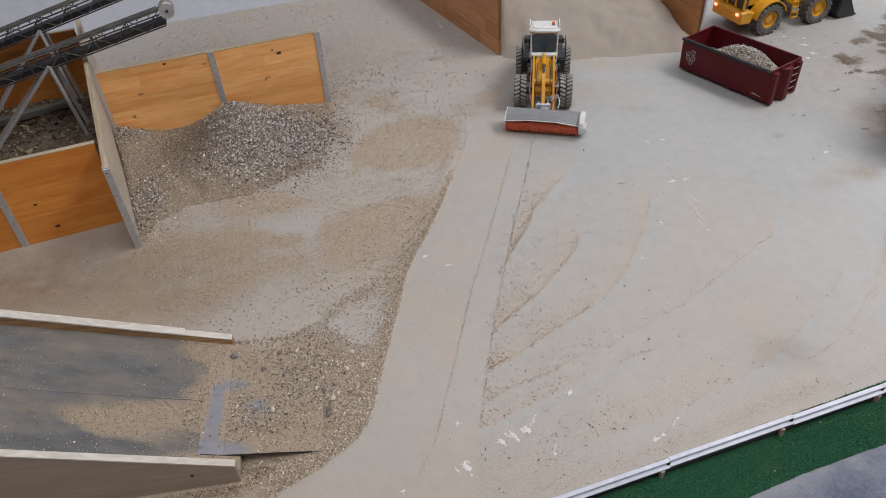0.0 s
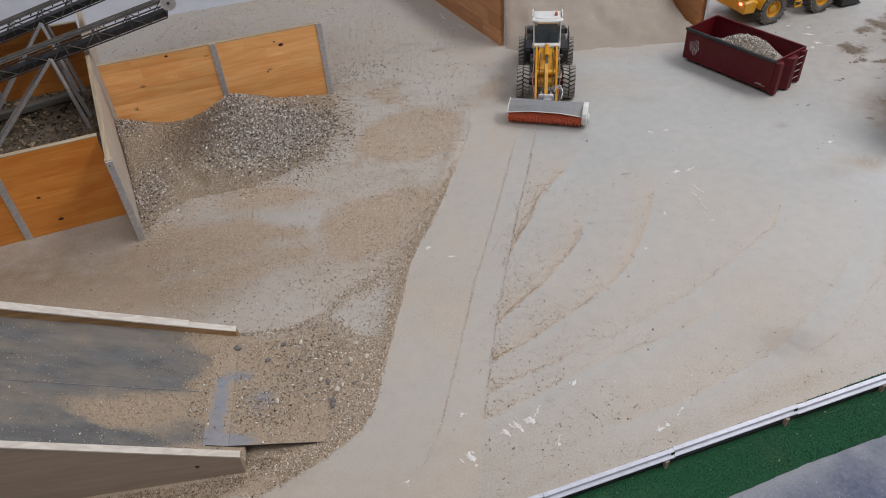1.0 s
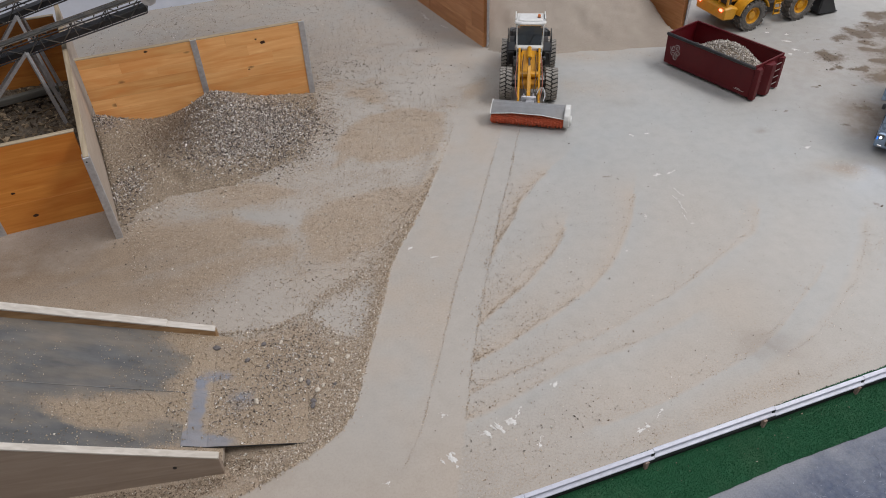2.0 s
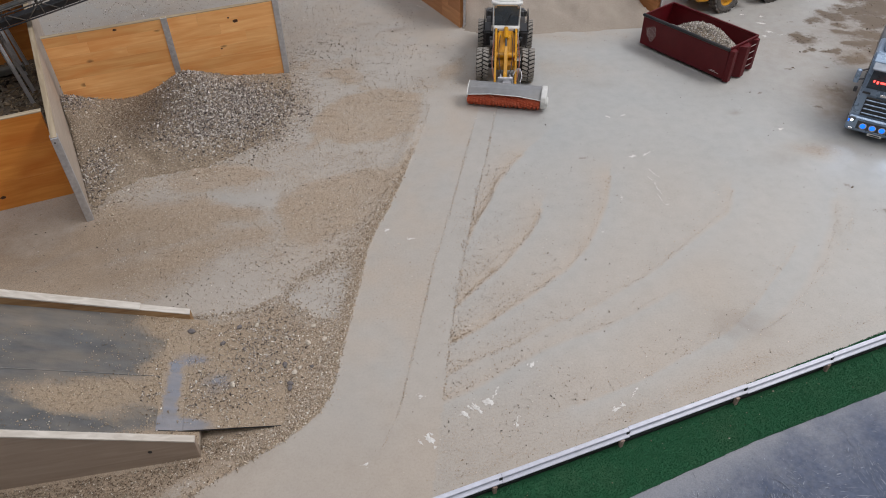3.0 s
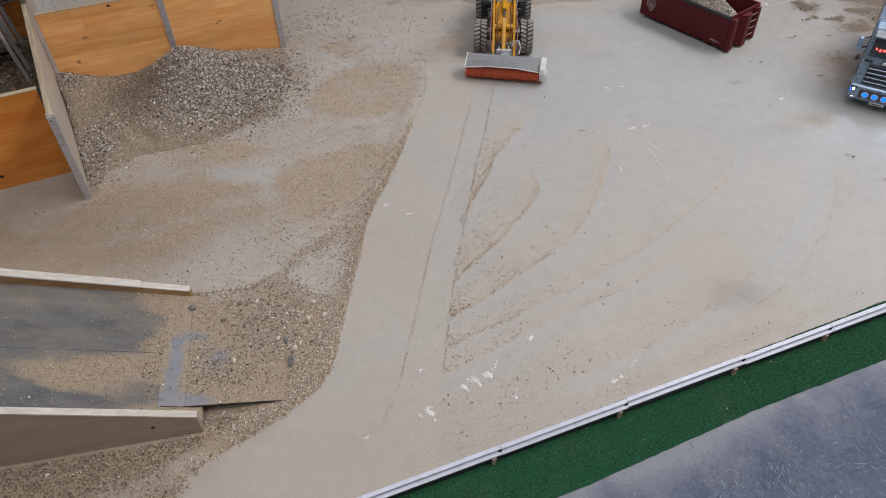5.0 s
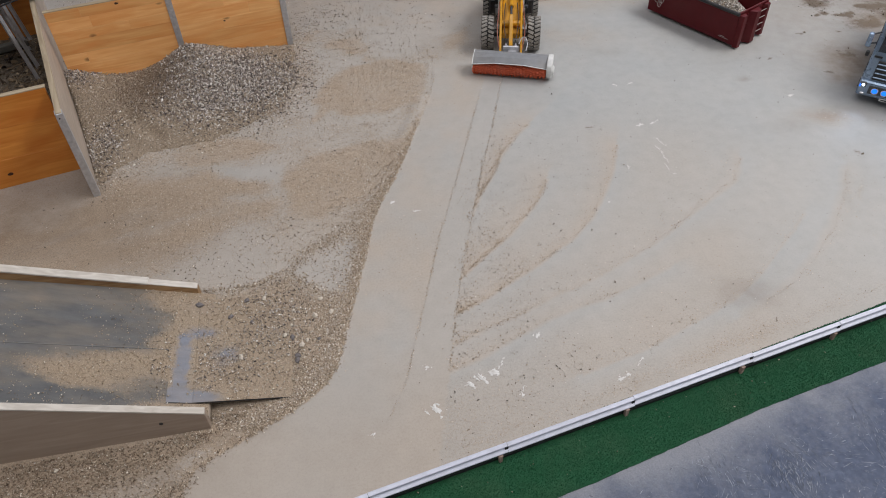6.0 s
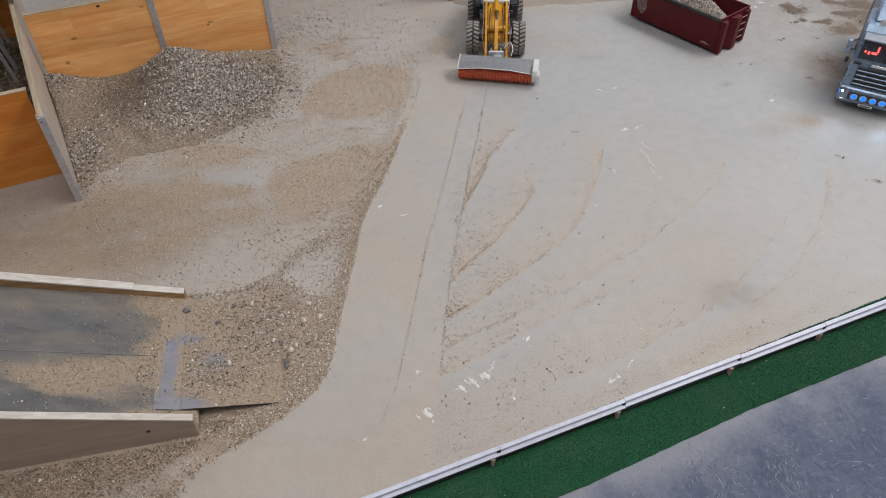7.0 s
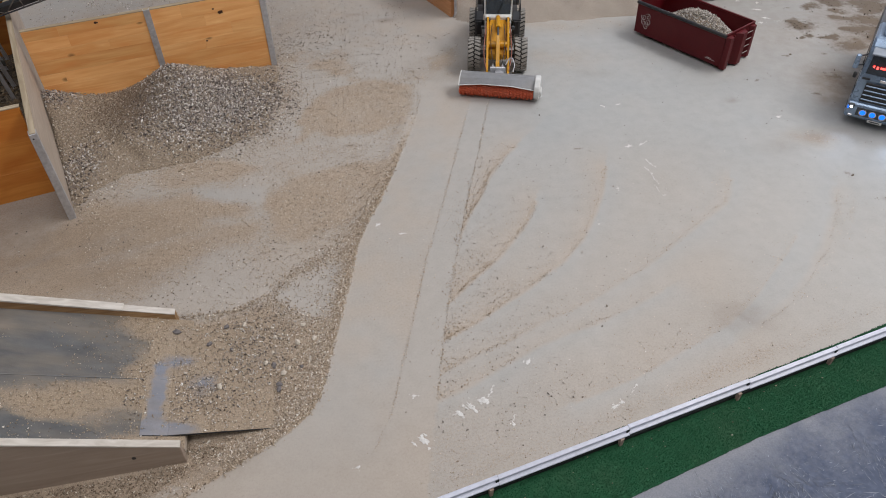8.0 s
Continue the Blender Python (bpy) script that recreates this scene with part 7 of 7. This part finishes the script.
    def load(x, y):
        h = 0.045 + 0.086 * np.exp(-(((x - 0.215) / 0.135) ** 2 + ((y - 0.078) / 0.075) ** 2) ** 1.3) + 0.006 * (fbm(x, y, 0.03) - 0.5)
        return h
    gx, gy = np.meshgrid(np.linspace(0.005, L - 0.005, 50), np.linspace(0.004, W - 0.004, 26))
    z = load(gx, gy)
    idx = np.arange(gx.size).reshape(gx.shape)
    f = np.stack([idx[:-1, :-1], idx[:-1, 1:], idx[1:, 1:], idx[1:, :-1]], -1).reshape(-1, 4)
    ob = mesh_from("gravel_load", np.stack([gx.ravel(), gy.ravel(), z.ravel()], 1), f, GRAVELBED)
    ob.matrix_world = th.matrix_world.copy()
    tagged(ob, "heap of pale gravel filling the container", "gravel")
    n = 5200
    x, y = rng.uniform(0.008, L - 0.008, n), rng.uniform(0.008, W - 0.008, n)
    size = rng.gamma(5, 0.0011, n) + 0.0015
    st = chips("load_stones", np.stack([x, y, load(x, y) + size * 0.3], 1), size.clip(0.003, 0.011), LOADSTONE, "pale gravel stones lying in the container", tilt=1.0, slim=1.15)
    st.matrix_world = th.matrix_world.copy()


roll_container()


def truck(m):
    """Model road truck; local y ahead, the front bumper at y = 0."""
    th = empty("truck", m, "pale blue metallic model truck with lit blue auxiliary lamps", "truck")
    w = 0.0865
    side = [(-0.165, 0.045), (-0.004, 0.045), (0.0, 0.085), (-0.006, 0.155), (-0.030, 0.235), (-0.050, 0.262), (-0.165, 0.262)]
    cab = prism(side, -w, w, bevel=0.006)
    part("cab_body", cab, TRUCKBLUE, th)
    # windscreen leans back between the grille and the roof
    def face(y0, z0, y1, z1, w0, w1, d):
        n = Vector((0, z1 - z0, -(y1 - y0))).normalized() * d
        a = [(-w0, y0, z0), (w0, y0, z0), (w1, y1, z1), (-w1, y1, z1)]
        return shape([tuple(Vector(q) + n) for q in a] + a, [(0, 1, 2, 3), (7, 6, 5, 4), (0, 4, 5, 1), (3, 2, 6, 7), (0, 3, 7, 4), (1, 5, 6, 2)])
    ws = part("windscreen", face(-0.009, 0.165, -0.028, 0.228, 0.075, 0.072, 0.0025), CABGLASS, th, "dark windscreen")
    sign = bmesh.new()
    for x, z, sx, sz in ((0.028, 0.196, 0.004, 0.024), (0.036, 0.187, 0.014, 0.005), (0.050, 0.186, 0.005, 0.008), (0.060, 0.188, 0.004, 0.006)):
        box(sx, 0.002, sz, x, -0.006 - (z - 0.165) * 0.30, z, bm=sign)
    part("lit_sign", sign, REDSIGN, ws, "small glowing red sign behind the screen")
    part("sun_visor", prism([(-0.022, 0.229), (-0.004, 0.224), (-0.002, 0.229), (-0.030, 0.240)], -0.078, 0.078, bevel=0.0015), VISOR, th, "grey-blue sun visor")
    part("roof_fairing", prism([(-0.165, 0.2625), (-0.055, 0.2625), (-0.085, 0.288), (-0.165, 0.305)], -0.070, 0.070, bevel=0.006), TRUCKBLUE, th)
    for s in (-1, 1):
        part("roof_lamp", tube((s * 0.045, -0.046, 0.270), (s * 0.045, -0.040, 0.270), 0.009, 14), CHROME, th)
    gr = part("grille", box(0.125, 0.004, 0.062, 0, 0.0015, 0.112, bevel=0.001), BLACK, th, "black grille")
    for i in range(4):
        part("grille_bar", box(0.122, 0.0045, 0.0038, 0, 0.0040, 0.090 + 0.0145 * i, bevel=0.0010), TRUCKBLUE, gr)
    part("name_strip", box(0.060, 0.0012, 0.008, 0, -0.0002, 0.1535, bevel=0.0003), CHROME, gr)
    for s in (-1, 1):
        part("vent", box(0.022, 0.002, 0.007, s * 0.068, -0.0015, 0.1525, bevel=0.0008), BLACK, th)
    bp = part("bumper", prism([(-0.10, 0.022), (-0.004, 0.022), (0.010, 0.030), (0.010, 0.068), (0.0, 0.078), (-0.10, 0.078)], -w - 0.002, w + 0.002, bevel=0.004), TRUCKBLUE, th)
    part("lamp_recess", box(0.118, 0.002, 0.027, 0, 0.0105, 0.052, bevel=0.0005), DARKGREY, bp)
    for i in range(4):
        x = -0.0405 + 0.027 * i
        ring = part("auxiliary_lamp", tube((x, 0.011, 0.052), (x, 0.0145, 0.052), 0.0080, 18), BLUELAMP, bp, "round lamp glowing blue")
        part("lamp_ring", lathe([(0.0, 0.0078), (0.0, 0.0105), (0.0045, 0.0105), (0.0045, 0.0082)], 20, caps=False), CHROME, ring, m=pose(x, 0.0110, 0.052, 0, 0, 90))
    for s in (-1, 1):
        hl = part("headlamp", box(0.022, 0.010, 0.018, s * 0.076, 0.006, 0.063, bevel=0.004), DARKGREY, bp, "headlamp with a lit white bulb")
        part("bulb", tube((s * 0.076, 0.0105, 0.063), (s * 0.076, 0.0130, 0.063), 0.0032, 12), WHITELAMP, hl, "lit white bulb")
        part("side_glow", box(0.004, 0.003, 0.010, s * 0.084, 0.0098, 0.060, bevel=0.001), BLUELAMP, hl, "small lamp glowing blue")
        part("fog_lamp", box(0.012, 0.004, 0.006, s * 0.072, 0.0108, 0.036, bevel=0.001), CHROME, bp)
    part("plate", box(0.040, 0.0015, 0.008, 0, 0.0112, 0.028), CABWHITE, bp)
    part("plate_print", box(0.030, 0.0008, 0.003, 0, 0.0122, 0.028), BLACK, bp)
    for s in (-1, 1):
        part("side_window", prism([(-0.110, 0.165), (-0.025, 0.165), (-0.045, 0.225), (-0.110, 0.225)], s * w - 0.0012, s * w + 0.0016), CABGLASS, th)
        part("door_line", box(0.0012, 0.0015, 0.115, s * (w + 0.0004), -0.115, 0.11), BLACK, th)
        mir = part("mirror", box(0.014, 0.012, 0.044, s * (w + 0.022), -0.004, 0.198, bevel=0.003), TRUCKBLUE, th)
        part("mirror_arm", bar((s * w, -0.030, 0.215), (s * (w + 0.022), -0.006, 0.212), 0.004, 0.003), BLACK, mir)
        part("mirror_arm", bar((s * w, -0.030, 0.182), (s * (w + 0.022), -0.006, 0.184), 0.004, 0.003), BLACK, mir)
        part("mirror", box(0.010, 0.010, 0.016, s * (w + 0.014), 0.000, 0.158, bevel=0.002), BLACK, th)
        part("step", box(0.006, 0.050, 0.006, s * (w + 0.001), -0.045, 0.040, bevel=0.001), BLACK, th)
        part("side_vent", box(0.0015, 0.010, 0.028, s * (w + 0.0006), -0.018, 0.108, bevel=0.0004), BLACK, th)
        for y in (-0.095, -0.36, -0.445):
            t = part("tyre", tyre(0.037, 0.026, 0.021), TYRE, th, m=pose(s * 0.070, y, 0.037, 0, 0, 0 if s > 0 else 180))
            part("tread", tread(0.037, 0.026, 26), TYRE, t)
            part("rim", rim(0.021, 0.026), ALU, t)
        arc = [(-0.095 + math.cos(a) * rr, 0.037 + math.sin(a) * rr) for rr, sweep in ((0.047, range(0, 181, 12)), (0.043, range(180, -1, -12))) for a in (radians(d) for d in sweep)]
        part("wheel_arch", prism(arc, s * 0.072 - 0.016, s * 0.072 + 0.016), BLACK, th)
        part("frame_rail", box(0.008, 0.40, 0.022, s * 0.028, -0.32, 0.062, bevel=0.001), BLACK, th)
        part("fuel_tank", tube((s * 0.065, -0.29, 0.055), (s * 0.065, -0.20, 0.055), 0.021, 18, bevel=0.003), ALU, th)
    body = prism([(-0.52, 0.10), (-0.20, 0.10), (-0.20, 0.20), (-0.52, 0.20)], -0.085, 0.085, bevel=0.003)
    part("tipper_body", body, DARKGREY, th)
    return th


TRUCK_RZ = 143.1
truck(heading(1.478, 1.757, TRUCK_RZ))
for s in (1, -1):
    lamp = bpy.data.lights.new("headlamp_beam", "SPOT")
    lamp.energy, lamp.color, lamp.spot_size, lamp.spot_blend, lamp.shadow_soft_size = 0.28, (0.45, 0.66, 1.0), radians(80), 0.8, 0.008
    ob = new("headlamp_beam", lamp)
    ob.matrix_world = heading(1.478, 1.757, TRUCK_RZ) @ pose(s * 0.076, 0.014, 0.062, 75, 0, 0)


def conveyor(name, head, foot, width, deep, legs, label):
    """Lattice belt conveyor from foot up to head; legs: shares of its length."""
    a, b = Vector(foot), Vector(head)
    d = (b - a)
    length = d.length
    q = d.to_track_quat("X", "Z").to_matrix().to_4x4()
    m = Matrix.Translation(a) @ q
    th = empty(name, m, label, "conveyor")
    for s in (-1, 1):
        y = s * width / 2
        part("top_chord", tube((0, y, 0), (length - 0.02, y, 0), 0.0026, 8), DARKSTEEL, th)
        part("hand_chord", tube((0, y * 1.1, 0.012), (length - 0.03, y * 1.1, 0.012), 0.0019, 6), PALESTEEL, th)
        part("bottom_chord", tube((0, y, -deep), (length - 0.025, y, -deep), 0.0026, 8), DARKSTEEL, th)
        n = int(length / 0.055)
        for i in range(n):
            x0, x1 = (length - 0.03) * i / n, (length - 0.03) * (i + 1) / n
            up = i % 2 == 0
            part("brace", tube((x0, y, 0 if up else -deep), (x1, y, -deep if up else 0), 0.0017, 6), DUSTSTEEL, th)
            if i % 2 == 0:
                part("upright", tube((x0, y, 0.012), (x0, y, -deep), 0.0015, 6), DUSTSTEEL, th)
        part("end_strut", tube((length - 0.025, y, -deep), (length - 0.006, y, -0.004), 0.0022, 8), DARKSTEEL, th)
        plate = lathe([(-0.0015, 0.001), (-0.0015, 0.026), (0.0015, 0.026), (0.0015, 0.001)], 9)
        part("head_plate", plate, ALU, th, "grey head plate", m=pose(length, y * 1.06, 0.002, 0, 0, 90))
        part("axle_bolt", tube((length, y * 1.06 - 0.004, 0.002), (length, y * 1.06 + 0.004, 0.002), 0.005, 8), DARKSTEEL, th)
    part("belt", box(length - 0.01, width * 0.62, 0.003, length / 2, 0, 0.012), BELT, th, "dusty conveyor belt")
    part("return_tray", box(length - 0.020, width * 0.9, 0.018, length / 2 - 0.010, 0, -deep + 0.012, bevel=0.001), BLACK, th, "black return tray")
    part("head_drum", tube((length, -width * 0.46, 0.002), (length, width * 0.46, 0.002), 0.018, 18), BELTWHITE, th, "pale dusty head drum")
    inv = m.inverted()
    for i in range(int(length / 0.04)):
        x = 0.02 + 0.04 * i
        part("idler", tube((x, -width * 0.5, 0.006), (x, width * 0.5, 0.006), 0.0024, 8), DARKSTEEL, th)
    for k in legs:
        p = m @ Vector((length * k, 0, -deep))
        for s in (-1, 1):
            side = (q @ Vector((0, 1, 0))) * (s * width * 0.6)
            flat = Vector((d.x, d.y, 0)).normalized()
            apex = p + side + Vector((0, 0, 0.012))
            for e, out in ((flat * 0.035, 0.01), (flat * -0.30, 0.01)):
                f0 = Vector((apex.x + e.x + side.x * 0.6, apex.y + e.y + side.y * 0.6, 0.0))
                part("leg", bar(inv @ apex, inv @ f0, 0.010, 0.010), ALU, th, "light aluminium leg")
                part("foot_plate", box(0.024, 0.024, 0.003, 0, 0, 0.0015), ALU, th, m=inv @ Matrix.Translation(f0))
    return th


DARKSTEEL = grainy("dark_painted_steel", [(0.3, (0.018, 0.019, 0.022)), (0.7, (0.042, 0.043, 0.047))], 90, 0.5, 0.2, dirt=0.2)
PALESTEEL = grainy("dust_covered_steel", [(0.3, (0.075, 0.068, 0.060)), (0.7, (0.17, 0.155, 0.135))], 90, 0.7, 0.1, big=14, dirt=0.35)
DUSTSTEEL = grainy("dusty_steel", [(0.3, (0.032, 0.031, 0.031)), (0.7, (0.085, 0.080, 0.073))], 90, 0.6, 0.2, big=14, dirt=0.35)
BELT = grainy("dusty_black_belt", [(0.3, (0.03, 0.03, 0.03)), (0.7, (0.07, 0.068, 0.062))], 90, 0.8, big=25, dirt=0.5, dust=(0.20, 0.165, 0.125))
BELTWHITE = grainy("dusty_rubber_belt", [(0.3, (0.34, 0.33, 0.31)), (0.7, (0.50, 0.48, 0.45))], 120, 0.8, dirt=0.3)
conveyor("belt_conveyor", (-0.868, 2.372, 0.398), (-1.845, 2.073, 0.198), 0.046, 0.041, (0.59,), "dark lattice belt conveyor on light metal legs")
conveyor("belt_conveyor", (-0.98, 2.588, 0.448), (-1.96, 2.29, 0.212), 0.046, 0.041, (0.60,), "dark lattice belt conveyor behind its twin")
